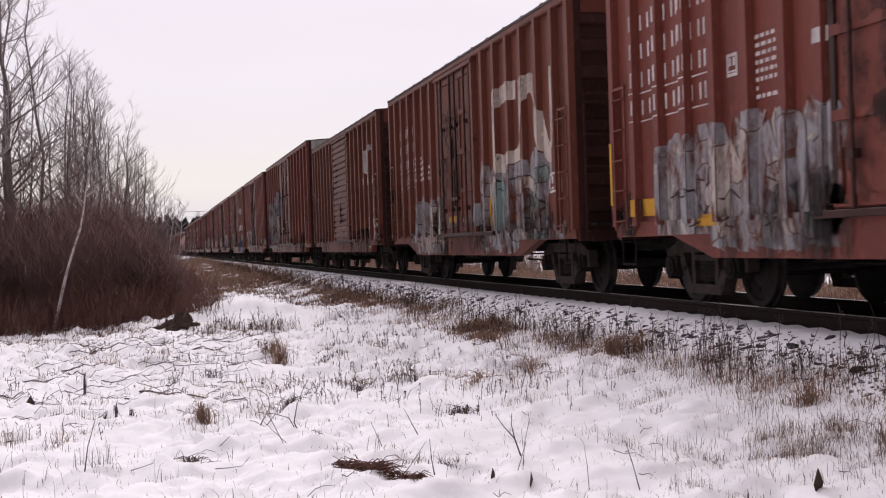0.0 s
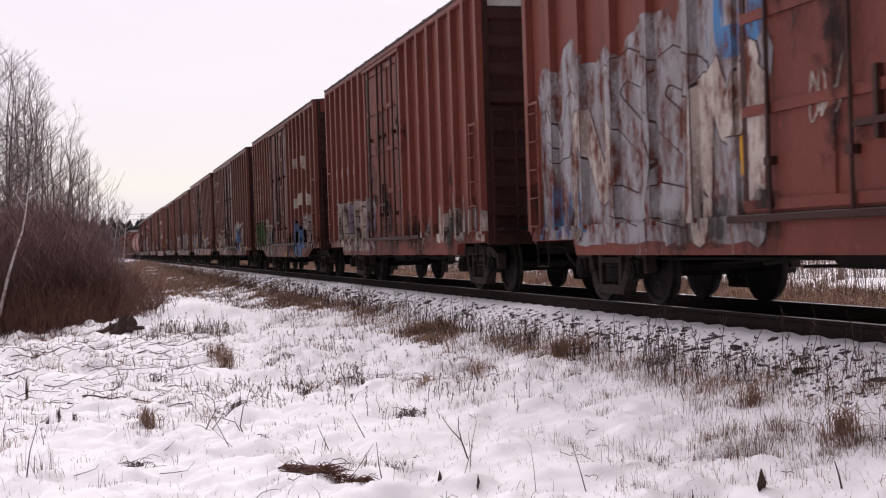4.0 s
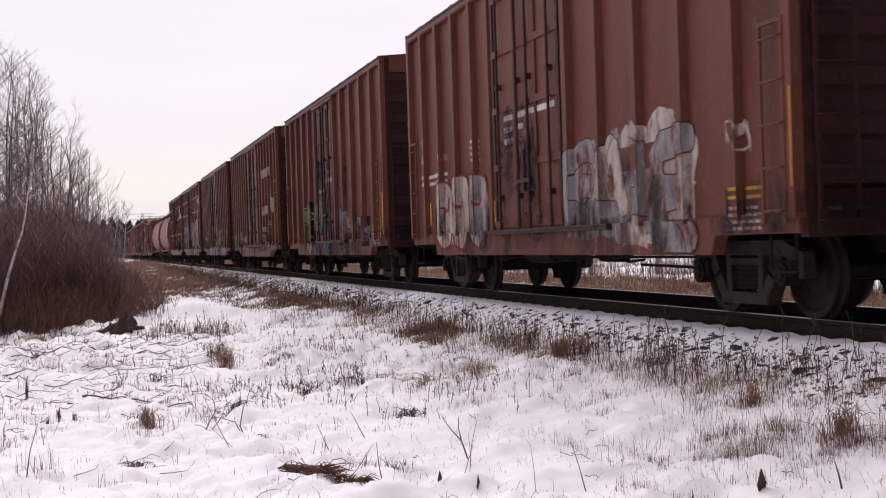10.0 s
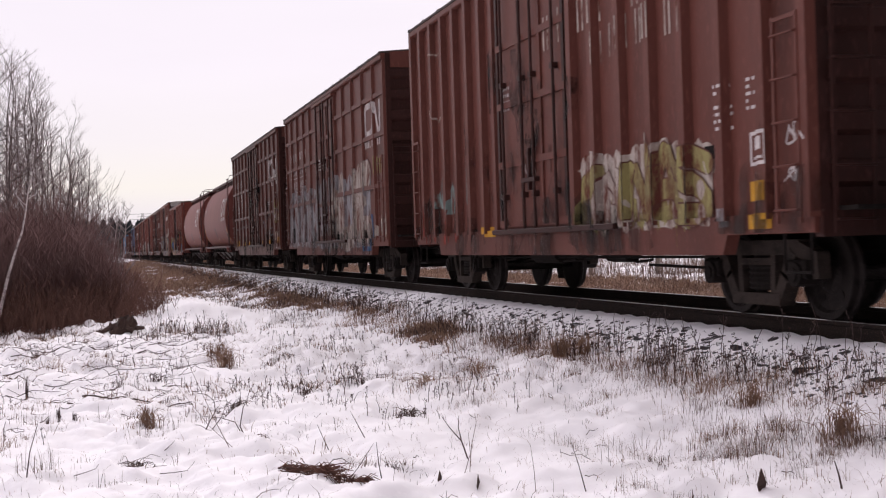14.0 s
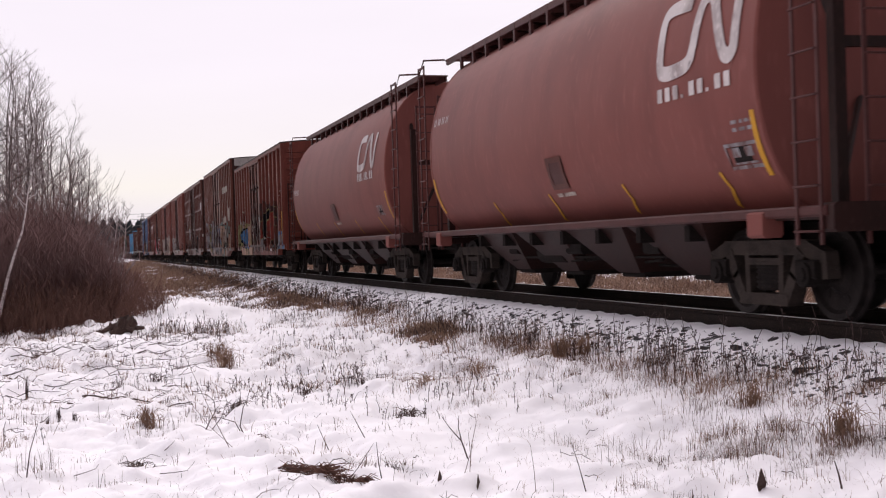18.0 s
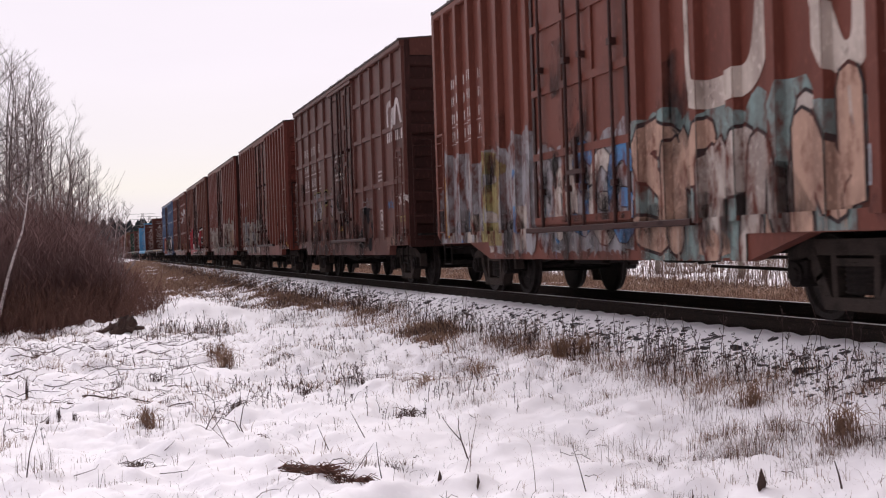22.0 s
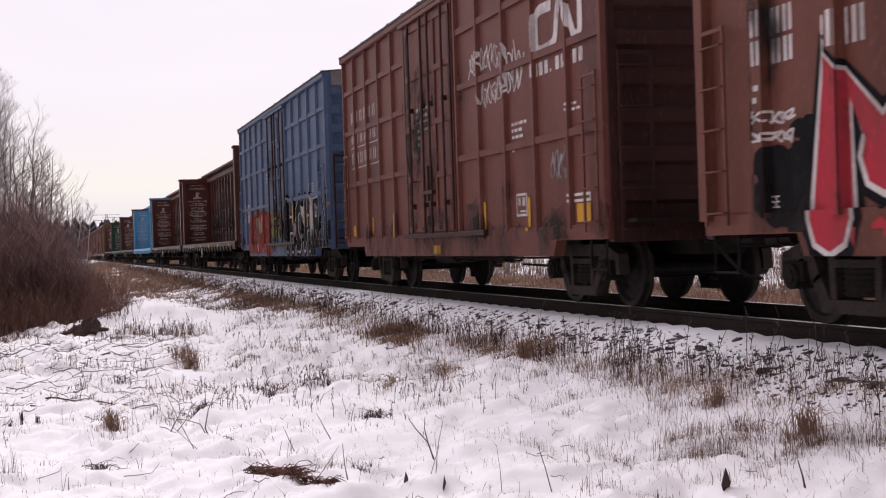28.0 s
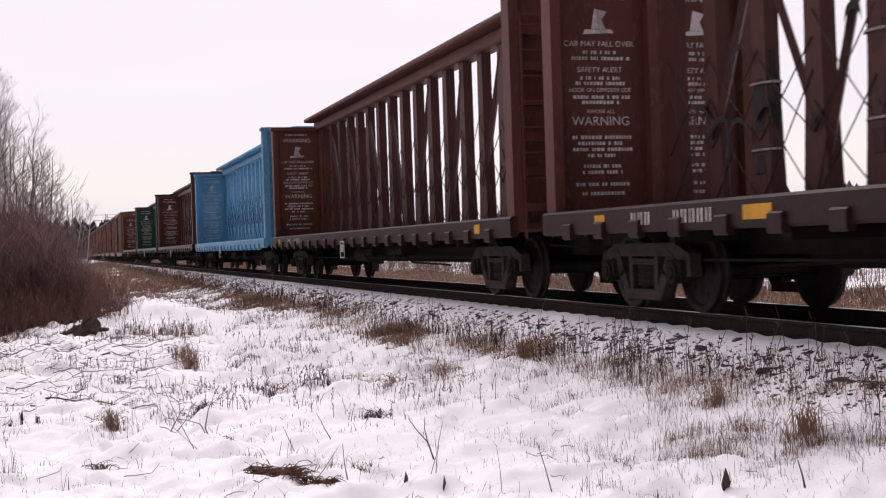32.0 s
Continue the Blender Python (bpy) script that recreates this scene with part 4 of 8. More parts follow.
class Paintwork:
    """Flat paint that follows the relief of a car's side. u runs from the rear end to the front, z up from the rail."""
    def __init__(self, length, bands):
        self.length, self.bands, self.layers, self.piece, self.scribbles, self.coats = length, bands, {}, 0, [], 0

    def poly(self, pts, mat, level=1, name="lettering"):
        key = (name, self.piece) if name in ("graffiti", "grime") else (name, mat.name, level) if name != "reflector" else (name, mat.name, len(self.layers))
        b = self.layers.setdefault(key, (Build(), mat))[0]
        lo, hi = min(p[0] for p in pts), max(p[0] for p in pts)
        self.coats += 1
        level += 0.012 * (self.coats % 30)   # no two dabs in one plane
        for k in self.bands:
            u0, u1, z0, z1, x = k[:5]
            if lo < u1 and hi > u0:
                q = clip(clip(pts, 0, u0, u1), 1, z0, z1)
                xt = k[5] if len(k) > 5 else x
                if len(k) == 7 and name in ("lettering", "reflector"):
                    continue
                if q and len(k) == 7:   # the sloping flank of a post
                    b.coat(mat, [(x + (xt - x) * (u - u0) / (u1 - u0) - 0.001 * level, self.length / 2 - u - 0.002 * level * k[6], z) for u, z in q], [tuple(range(len(q)))])
                elif q:
                    b.coat(mat, [(x + (xt - x) * (z - z0) / (z1 - z0) - 0.002 - 0.0025 * level, self.length / 2 - u, z) for u, z in q], [tuple(range(len(q)))])

    def rect(self, u0, u1, z0, z1, mat, level=1, name="lettering"):
        if name == "reflector" and z1 - z0 > u1 - u0:
            u0, u1 = (u0 + u1) / 2 - 0.05, (u0 + u1) / 2 + 0.05
        self.poly([(u0, z0), (u1, z0), (u1, z1), (u0, z1)], mat, level, name)

    def ribbon(self, path, w, mat, level=1, name="lettering"):
        """A stroke of width w along a path, as convex pieces."""
        pts = [Vector(p) for p in path]
        off = []
        for i, p in enumerate(pts):
            d = (pts[min(i + 1, len(pts) - 1)] - pts[max(i - 1, 0)]).normalized()
            off.append(Vector((-d.y, d.x)) * w / 2)
        for i in range(len(pts) - 1):
            self.poly([tuple(pts[i] + off[i]), tuple(pts[i] - off[i]), tuple(pts[i + 1] - off[i + 1]), tuple(pts[i + 1] + off[i + 1])], mat, level, name)

    def blob(self, u, z, ru, rz, mat, level, rnd=None, n=12, name="graffiti"):
        """A rounded dab of paint."""
        self.poly([(u + ru * (rnd.uniform(0.82, 1.12) if rnd else 1) * math.cos(6.2832 * k / n), z + rz * (rnd.uniform(0.82, 1.12) if rnd else 1) * math.sin(6.2832 * k / n)) for k in range(n)], mat, level, name)

    def stroke(self, path, w, mat, level, name="graffiti"):
        """A fat stroke with round ends and joints."""
        self.ribbon(path, w, mat, level, name)
        for p in path[::2] + [path[-1]]:
            self.blob(p[0], p[1], w / 2, w / 2, mat, level, None, 8, name)

    def rows(self, u0, u1, z0, z1, mat, n, chars, mode=1):
        """Lines of lettering that cannot be given: one bar a character; ruled lines between number rows."""
        h = (z1 - z0) / n
        for k in range(n):
            z = z1 - (k + 1) * h
            c = (u1 - u0) / chars
            for i in range(chars):
                p, q, za, zb = u0 + i * c + 0.2 * c, u0 + i * c + 0.66 * c, z + 0.28 * h, z + 0.82 * h
                for a in (p, q - 0.2 * (q - p)):   # two uprights a character
                    self.rect(a, a + 0.32 * (q - p), za, zb, mat)
            if mode == 1 and n > 2 and k >= n - 2:
                self.rect(u0, u1, z + 0.05 * h, z + 0.10 * h, mat)

    def figures(self, u0, u1, z0, z1, mat, n):
        """A short bold number that is not given: plain bars of its size."""
        c = (u1 - u0) / n
        for i in range(n):
            a = u0 + i * c
            for p, q in ((0.06, 0.34), (0.52, 0.8)):
                self.rect(a + p * c, a + q * c, z0, z1, mat)

    def faded(self, u0, u1, z0, z1, mats, seed, n=5):
        """A worn piece of which mostly the thin outlines and a dull wash are left."""
        self.camo(u0 + 0.1, u1 - 0.1, z0 + 0.1, z1 - 0.35, mats[1:], seed, int(16 * (u1 - u0)))
        self.piece += 1
        rnd = random.Random(seed)
        w, h = (u1 - u0) / n, z1 - z0
        for i in range(n):
            for k in range(3):
                x = u0 + (i + rnd.uniform(0.1, 0.7)) * w
                top = z1 - rnd.uniform(0, 0.3) * h
                lean = rnd.uniform(-0.3, 0.3) * w
                path = [(x, z0 + 0.04 * h), (x + lean, z0 + 0.5 * h), (x + 0.1 * w, top), (x + 0.45 * w, top - 0.1 * h), (x + 0.5 * w + lean, z0 + 0.55 * h), (x + 0.3 * w, z0 + 0.4 * h), (x + 0.6 * w, z0 + 0.06 * h)]
                self.ribbon(rounded(path, 1), rnd.uniform(0.03, 0.07), mats[0], 4 + 0.3 * k, "graffiti")
            for _ in range(5):
                x, z = u0 + (i + rnd.random()) * w, z0 + rnd.uniform(0.05, 0.6) * h
                self.ribbon([(x, z), (x + rnd.uniform(0.1, 0.25), z + rnd.uniform(-0.12, 0.12)), (x + rnd.uniform(0.2, 0.4), z + rnd.uniform(-0.05, 0.2))], 0.02, DULLDARK, 6, "graffiti")

    def band(self, u0, u1, z0, z1, mat, chars):
        """Large spaced lettering on an arc, as one bar a character."""
        c = (u1 - u0) / chars
        for i in range(chars):
            f = (i + 0.5) / chars - 0.5
            dz = -0.25 * (z1 - z0) * (2 * f) ** 2
            for a in (0.22, 0.5):
                a = u0 + i * c + a * c
                self.rect(a, a + 0.1 * c, z0 + dz, z1 + dz, mat)

    def web(self, u0, u1, z0, z1, mat):
        """One line of lettering under the mark, as bars."""
        c = (u1 - u0) / 9
        for i in range(9):
            self.rect(u0 + i * c, u0 + i * c + (0.62 if i not in (3, 6) else 0.25) * c, z0 + 0.2 * (z1 - z0), z0 + (0.8 if i not in (3, 6) else 0.35) * (z1 - z0), mat)

    def slash(self, u0, u1, z0, z1, mat):
        m = (u0 + u1) / 2
        self.ribbon([(m - 0.06, z1), (m + 0.0, (z0 + z1) / 2), (m - 0.15, z0)], 0.06, mat, 2, "reflector")

    def shield(self, u0, u1, z0, z1, mat):
        """A pale outlined shield."""
        p = [(0.5, 0.0), (0.2, 0.12), (0.05, 0.35), (0.08, 0.6), (0.18, 0.75), (0.0, 0.85), (0.2, 1.0), (0.5, 0.93), (0.8, 1.0), (1.0, 0.85), (0.82, 0.75), (0.92, 0.6), (0.95, 0.35), (0.8, 0.12), (0.5, 0.0)]
        self.ribbon(rounded([(u0 + a * (u1 - u0), z0 + b * (z1 - z0)) for a, b in p], 1), 0.035, mat, 2, "emblem")

    def hatch(self, u0, u1, z0, z1):
        """An inspection frame on the barrel: a raised surround, shade painted into its pane."""
        for a, b, c, d in ((u0, u1, z0, z0 + 0.07), (u0, u1, z1 - 0.07, z1), (u0, u0 + 0.08, z0 + 0.07, z1 - 0.07), (u1 - 0.08, u1, z0 + 0.07, z1 - 0.07)):
            self.rect(a, b, c, d, DARK, 6, "hatch_frame")
        self.rect(u0 + 0.08, u1 - 0.08, z0 + 0.07, z1 - 0.07, HOPRED, 2, "hatch_pane")
        self.rect(u0 + 0.02, u1 + 0.1, z0 - 0.1, z0 - 0.05, PALE, 2, "hatch_sill")

    def outline(self, u0, u1, z0, z1, mat):
        s = 0.035
        self.rect(u0, u1, z0, z0 + s, mat)
        self.rect(u0, u1, z1 - s, z1, mat)
        self.rect(u0, u0 + s, z0 + s, z1 - s, mat)
        self.rect(u1 - s, u1, z0 + s, z1 - s, mat)

    def sign(self, u0, u1, z0, z1, mat):
        """A stencilled panel: outline and a few bars."""
        self.outline(u0, u1, z0, z1, mat)
        w, h = u1 - u0, z1 - z0
        self.rect(u0 + 0.2 * w, u0 + 0.42 * w, z0 + 0.45 * h, z0 + 0.82 * h, mat)
        self.rect(u0 + 0.58 * w, u0 + 0.8 * w, z0 + 0.45 * h, z0 + 0.82 * h, mat)
        self.rect(u0 + 0.15 * w, u0 + 0.85 * w, z0 + 0.18 * h, z0 + 0.26 * h, mat)

    def small(self, u0, u1, z0, z1, mat, n):
        """A block of small print, as plain bars."""
        rnd = random.Random(int(u0 * 100))
        h = (z1 - z0) / n
        for k in range(n):
            a = u0
            while a < u1 - 0.03:
                q = rnd.uniform(0.08, 0.22) * max(0.5, u1 - u0)
                self.rect(a, min(u1, a + q), z0 + k * h + 0.2 * h, z0 + k * h + 0.68 * h, mat)
                a += q + 0.04
                if rnd.random() < 0.12:
                    break

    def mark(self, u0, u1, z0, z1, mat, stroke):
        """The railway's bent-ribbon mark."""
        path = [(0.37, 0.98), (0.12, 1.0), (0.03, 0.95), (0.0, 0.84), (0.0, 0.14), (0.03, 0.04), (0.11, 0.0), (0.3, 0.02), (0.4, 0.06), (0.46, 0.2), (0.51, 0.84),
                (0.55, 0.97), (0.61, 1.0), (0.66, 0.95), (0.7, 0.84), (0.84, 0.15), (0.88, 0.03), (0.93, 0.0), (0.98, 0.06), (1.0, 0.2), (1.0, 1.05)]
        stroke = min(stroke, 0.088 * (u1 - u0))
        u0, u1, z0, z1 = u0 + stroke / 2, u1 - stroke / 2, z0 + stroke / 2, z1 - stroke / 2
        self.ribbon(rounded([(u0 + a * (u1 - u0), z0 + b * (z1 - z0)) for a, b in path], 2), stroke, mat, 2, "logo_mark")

    def graffiti(self, u0, u1, z0, z1, fill, edge, back=None, seed=0, letters=0, wild=0.1, weight=0.3):
        """A sprayed piece: a cloud behind, fat interlocking strokes with dark edges, fades, thin lines and overspray."""
        self.piece += 1
        edge = INK if edge in (UNDER, BLACKP) else edge
        rnd = random.Random(seed)
        h = z1 - z0
        n = letters or max(2, round((u1 - u0) / (h * 0.62)))
        n = max(2, round(n * 1.25))
        w = (u1 - u0) / n
        if back:
            k = n * 4
            for i in range(k):
                u = u0 + (u1 - u0) * (i + 0.5) / k
                r = rnd.uniform(0.16, 0.26) * h
                top = z1 - 0.16 * h + rnd.uniform(-0.14, 0.1) * h
                self.blob(u, top, r, r, back, 1, rnd)
                g = 0.62 * (u1 - u0) / k
                self.poly([(u - g, z0 + rnd.uniform(-0.04, 0.04)), (u + g, z0 + rnd.uniform(-0.04, 0.04)), (u + g, top), (u - g, top)], back, 1, "graffiti")
        forms = [[(0.1, 0), (0.15, 1), (0.8, 0.9), (0.85, 0.6), (0.25, 0.5), (0.9, 0.35), (0.85, 0.02), (0.1, 0)],
                 [(0.9, 0.85), (0.5, 1), (0.1, 0.8), (0.1, 0.2), (0.5, 0), (0.9, 0.15), (0.88, 0.45), (0.5, 0.45)],
                 [(0.05, 0), (0.3, 0.7), (0.5, 1), (0.7, 0.6), (0.95, 0), (0.75, 0.35), (0.3, 0.35)],
                 [(0.1, 1), (0.12, 0.2), (0.25, 0), (0.75, 0.02), (0.9, 0.2), (0.88, 1)],
                 [(0.9, 0.85), (0.4, 1), (0.1, 0.75), (0.85, 0.38), (0.7, 0.02), (0.08, 0.1)],
                 [(0.08, 0), (0.12, 1), (0.5, 0.45), (0.88, 1), (0.92, 0)],
                 [(0.1, 0), (0.14, 0.98), (0.82, 0.05), (0.9, 1)],
                 [(0.88, 1), (0.15, 0.95), (0.12, 0.52), (0.7, 0.52), (0.12, 0.45), (0.12, 0.05), (0.9, 0.02)]]
        for i in range(n):
            tilt, lift = rnd.uniform(-0.22, 0.22), rnd.uniform(-wild, wild) * h
            c = fill[i % len(fill)] if rnd.random() < 0.75 else rnd.choice(fill)
            sq = rnd.uniform(0.92, 1.08)
            path = [(u0 + i * w + w * (a * 1.2 - 0.1 + rnd.uniform(-0.05, 0.05)) + tilt * (b - 0.5) * w, z0 + lift + h * (0.12 + b * 0.76 * sq) + rnd.uniform(-0.03, 0.03)) for a, b in rnd.choice(forms)]
            path = rounded(path, 1)
            t = weight * min(w, h) * rnd.uniform(0.95, 1.25)
            lv = 3 + 0.9 * i
            self.stroke(path, t + (0.08 if back not in fill else 0.035), edge, lv)
            self.stroke(path, t, c, lv + 0.45)
            # a fade of a second colour low in the letter, thin lights and dark cracks over it
            other = rnd.choice(fill)
            for p in path[::3]:
                if p[1] < z0 + 0.55 * h and rnd.random() < 0.5:
                    self.blob(p[0], p[1], t * 0.42, t * 0.5, other, lv + 0.6, rnd, 9)
            for _ in range(3):
                p, q = rnd.choice(path), (rnd.uniform(-0.25, 0.25) * w, rnd.uniform(-0.25, 0.25) * h)
                self.ribbon([p, (p[0] + 0.4 * q[0], p[1] + 0.6 * q[1]), (p[0] + q[0], p[1] + q[1])], rnd.uniform(0.014, 0.035), rnd.choice((edge, PALE, edge)), lv + 0.75, "graffiti")
        for _ in range(n * 5):   # overspray and drips
            u, z = rnd.uniform(u0, u1), rnd.uniform(z0, z0 + 0.5 * h)
            self.rect(u, u + rnd.uniform(0.008, 0.02), z - rnd.uniform(0.05, 0.3) * h, z, rnd.choice(fill), 5, "graffiti")

    def bubble(self, u0, u1, z0, z1, fill, edge, n=4, seed=0):
        """Fat rounded letter shapes that touch, with a dark edge and a dark slot in each."""
        self.piece += 1
        rnd = random.Random(seed)
        w, h = (u1 - u0) / n, z1 - z0
        for i in range(n):
            cx, cz = u0 + (i + 0.5) * w, (z0 + z1) / 2 + rnd.uniform(-0.05, 0.05) * h
            wob = [rnd.uniform(0.9, 1.08) for _ in range(18)]
            for grow, mat, lv in ((0.05, edge, 6 + i), (0.0, fill[i % len(fill)], 6.5 + i)):
                q = []
                for k in range(18):
                    a = 6.283 * k / 18
                    ca, sa = math.cos(a), math.sin(a)
                    q.append((cx + (0.56 * w + grow) * abs(ca) ** 0.92 * (1 if ca > 0 else -1) * wob[k], cz + (0.5 * h + grow) * abs(sa) ** 0.9 * (1 if sa > 0 else -1) * wob[-k - 1]))
                self.poly(q, mat, lv, "graffiti")
            x = cx + rnd.uniform(-0.12, 0.12) * w
            z = cz + rnd.choice((-0.12, 0.1, 0.2)) * h
            self.ribbon(rounded([(x - 0.15 * w, z + 0.04 * h), (x, z - 0.05 * h), (x + 0.15 * w, z + 0.06 * h)]), 0.055, edge, 6.8 + i, "graffiti")
            self.ribbon([(cx + 0.46 * w, cz - 0.3 * h), (cx + 0.5 * w, cz), (cx + 0.44 * w, cz + 0.3 * h)], 0.04, edge, 6.8 + i, "graffiti")

    def glyph(self, u0, u1, z0, z1, ch, fill, edge):
        """One sprayed capital."""
        strokes = {"A": [[(0, 0), (0.45, 1), (0.6, 1), (1, 0)], [(0.2, 0.35), (0.85, 0.35)]],
                   "B": [[(0.1, 0), (0.1, 1), (0.7, 0.95), (0.85, 0.75), (0.6, 0.55), (0.15, 0.5)], [(0.6, 0.55), (1, 0.3), (0.75, 0.03), (0.1, 0)]],
                   "Y": [[(0, 1), (0.5, 0.5), (0.45, 0)], [(1, 1), (0.5, 0.5)]],
                   "S": [[(0.95, 0.85), (0.5, 1), (0.1, 0.8), (0.3, 0.55), (0.75, 0.45), (0.9, 0.2), (0.5, 0), (0.05, 0.15)]]}[ch]
        self.piece += 1
        for grow, mat, lv in ((0.36, OLIVE, 2), (0.28, edge, 3), (0.2, fill, 4)):
            for st in strokes:
                self.stroke([(u0 + a * (u1 - u0), z0 + b * (z1 - z0)) for a, b in st], grow, mat, lv)

    def capital(self, u0, u1, z0, z1, ch, fill, edge, back):
        """One bold sprayed capital with a pale edge on a dark cloud."""
        self.piece += 1
        strokes = {"M": [[(0.05, 0), (0.12, 1), (0.5, 0.4), (0.88, 1), (0.95, 0)]], "A": [[(0.02, 0), (0.4, 1), (0.6, 1), (0.98, 0)], [(0.22, 0.32), (0.78, 0.32)]],
                   "D": [[(0.1, 0), (0.1, 1), (0.65, 0.95), (0.95, 0.6), (0.9, 0.25), (0.6, 0), (0.1, 0)]], "E": [[(0.95, 1), (0.1, 0.98), (0.1, 0.02), (0.95, 0)], [(0.1, 0.5), (0.8, 0.52)]],
                   "U": [[(0.08, 1), (0.1, 0.25), (0.35, 0), (0.65, 0), (0.9, 0.25), (0.92, 1)]], "L": [[(0.1, 1), (0.1, 0.03), (0.95, 0)]],
                   "O": [[(0.5, 1), (0.12, 0.8), (0.08, 0.3), (0.4, 0), (0.7, 0), (0.95, 0.35), (0.9, 0.8), (0.5, 1)]], "K": [[(0.1, 0), (0.1, 1)], [(0.95, 1), (0.2, 0.5), (0.95, 0)]],
                   "H": [[(0.1, 0), (0.08, 1)], [(0.9, 0), (0.92, 1)], [(0.1, 0.5), (0.9, 0.52)]], "N": [[(0.1, 0), (0.12, 1), (0.86, 0.02), (0.9, 1)]], "R": [[(0.1, 0), (0.1, 1), (0.8, 0.95), (0.9, 0.7), (0.7, 0.5), (0.15, 0.48)], [(0.5, 0.5), (0.95, 0)]]}[ch]
        t = 0.32 * (u1 - u0)
        for grow, mat, lv in ((0.3, back, 1), (0.12, edge, 3 + self.piece % 2), (0.0, fill, 3.5 + self.piece % 2)):
            for st in strokes:
                self.stroke([(u0 + 0.12 + a * (u1 - u0 - 0.24), z0 + 0.12 + b * (z1 - z0 - 0.24)) for a, b in st], t + grow, mat, lv)

    def camo(self, u0, u1, z0, z1, mats, seed=0, count=46):
        """Mottled, soft-edged patches of dull paint."""
        self.piece += 1
        rnd = random.Random(seed)
        for i in range(count):
            a, b = rnd.uniform(u0, u1), rnd.uniform(z0, z1)
            m, lv = mats[i % len(mats)], 2 + i % len(mats)
            for _ in range(3):
                r = rnd.uniform(0.08, 0.2)
                self.blob(min(u1, max(u0, a + rnd.gauss(0, 0.16))), min(z1, max(z0, b + rnd.gauss(0, 0.09))), r * 1.2, r * 0.8, m, lv, rnd, 10)

    def blotch(self, u, z, ru, rz, mat, seed, name="grime"):
        """A stain with a ragged outline."""
        rnd = random.Random(seed)
        self.poly([(u + ru * rnd.uniform(0.6, 1.1) * math.cos(k * 0.524), z + rz * rnd.uniform(0.6, 1.1) * math.sin(k * 0.524)) for k in range(12)], mat, {"black grime": 13, "road dirt": 13.5}.get(mat.name, 9), name)

    def scrawl(self, u0, u1, z0, z1, mat, seed=0, w=0.05):
        """A thin hand-drawn tag."""
        self.piece += 1
        rnd = random.Random(seed)
        n = int((u1 - u0) / 0.055) + 9
        mid, amp, ph = (z0 + z1) / 2, (z1 - z0) / 2, rnd.uniform(0, 6)
        pts = [(u0 + (u1 - u0) * i / n + 0.11 * math.sin(2.6 * i + ph), mid + amp * (0.85 * math.sin(1.9 * i + ph) + 0.3 * rnd.uniform(-1, 1))) for i in range(n + 1)]
        self.ribbon(rounded(pts), w * 0.5, mat, 3, "graffiti")

    def drips(self, u0, u1, z0, z1, mat, seed=0, count=14):
        """Worn, washed-out paint in uneven upright patches."""
        self.piece += 1
        rnd = random.Random(seed)
        for i in range(count):
            a = rnd.uniform(u0, u1)
            w = rnd.uniform(0.05, 0.28)
            top = z0 + (z1 - z0) * rnd.uniform(0.35, 1)
            self.poly([(a, z0 + rnd.uniform(0, 0.2)), (a + w, z0 + rnd.uniform(0, 0.2)), (a + w * 0.9, top - 0.2 * rnd.random()), (a + w * 0.5, top), (a + w * 0.1, top - 0.25 * rnd.random())], mat, 2, "graffiti")

    def lay(self, car):
        for key, (b, mat) in self.layers.items():
            if b.v:
                ob = put(key[0], b.mesh(key[0], mat), car, None, mat.name)
                if key[0] in ("lettering", "graffiti", "grime"):
                    tagged(ob, kind="stuff")
        for text, size, u, z, x in self.scribbles:
            words(car, text, size, Matrix.Translation((x, self.length / 2 - u, z)) @ Matrix.Rotation(radians(-90), 4, "Z") @ Matrix.Rotation(radians(90), 4, "X"), WHITE)


# wheels, bogies and couplers, shared by all cars
WR = 0.46
_w = Build()
for sx in (-1, 1):
    prof = [(0.66, 0.10), (0.66, 0.40), (0.685, 0.485), (0.715, 0.49), (0.735, WR), (0.80, WR - 0.006), (0.80, 0.39), (0.765, 0.36), (0.755, 0.2), (0.80, 0.15), (0.81, 0.0)]
    _w.loft([[(sx * x, r * math.cos(2 * math.pi * k / 28), r * math.sin(2 * math.pi * k / 28)) for k in range(28)] for x, r in prof], caps=False)
    for k in range(5):
        a = 2 * math.pi * k / 5
        _w.disc(sx * 0.755 - 0.012, sx * 0.755 + 0.012, 0.28 * math.cos(a), 0.28 * math.sin(a), 0.045, 8)
_w.disc(-1.0, 1.0, 0, 0, 0.08, 12)
WHEELSET = _w.mesh("wheelset", WHEEL, False)

_b = Build()
# a cast side frame: top beam, arms over the bearings, slanting struts, spring seat
def bar(p, q, w, d=0.07):
    a, b = Vector((0, p[0], p[1])), Vector((0, q[0], q[1]))
    n = (b - a).normalized()
    s = Vector((0, -n.z, n.y)) * w / 2
    _b.loft([[tuple(c + s + Vector((x, 0, 0))) for x in (-d, d)] + [tuple(c - s + Vector((x, 0, 0))) for x in (d, -d)] for c in (a, b)])
bar((-0.82, 0.72), (0.82, 0.72), 0.15)
for q in (-1, 1):
    bar((q * 0.76, 0.72), (q * 1.0, 0.64), 0.15)
    bar((q * 0.96, 0.66), (q * 1.12, 0.62), 0.12)
    bar((q * 1.1, 0.66), (q * 1.12, 0.42), 0.09)
    bar((q * 0.72, 0.68), (q * 0.56, 0.42), 0.15, 0.08)
    bar((q * 0.58, 0.46), (q * 0.42, 0.21), 0.14, 0.08)
    bar((q * 0.32, 0.26), (q * 0.34, 0.66), 0.09)
    bar((q * 0.68, 0.6), (q * 0.62, 0.44), 0.08)
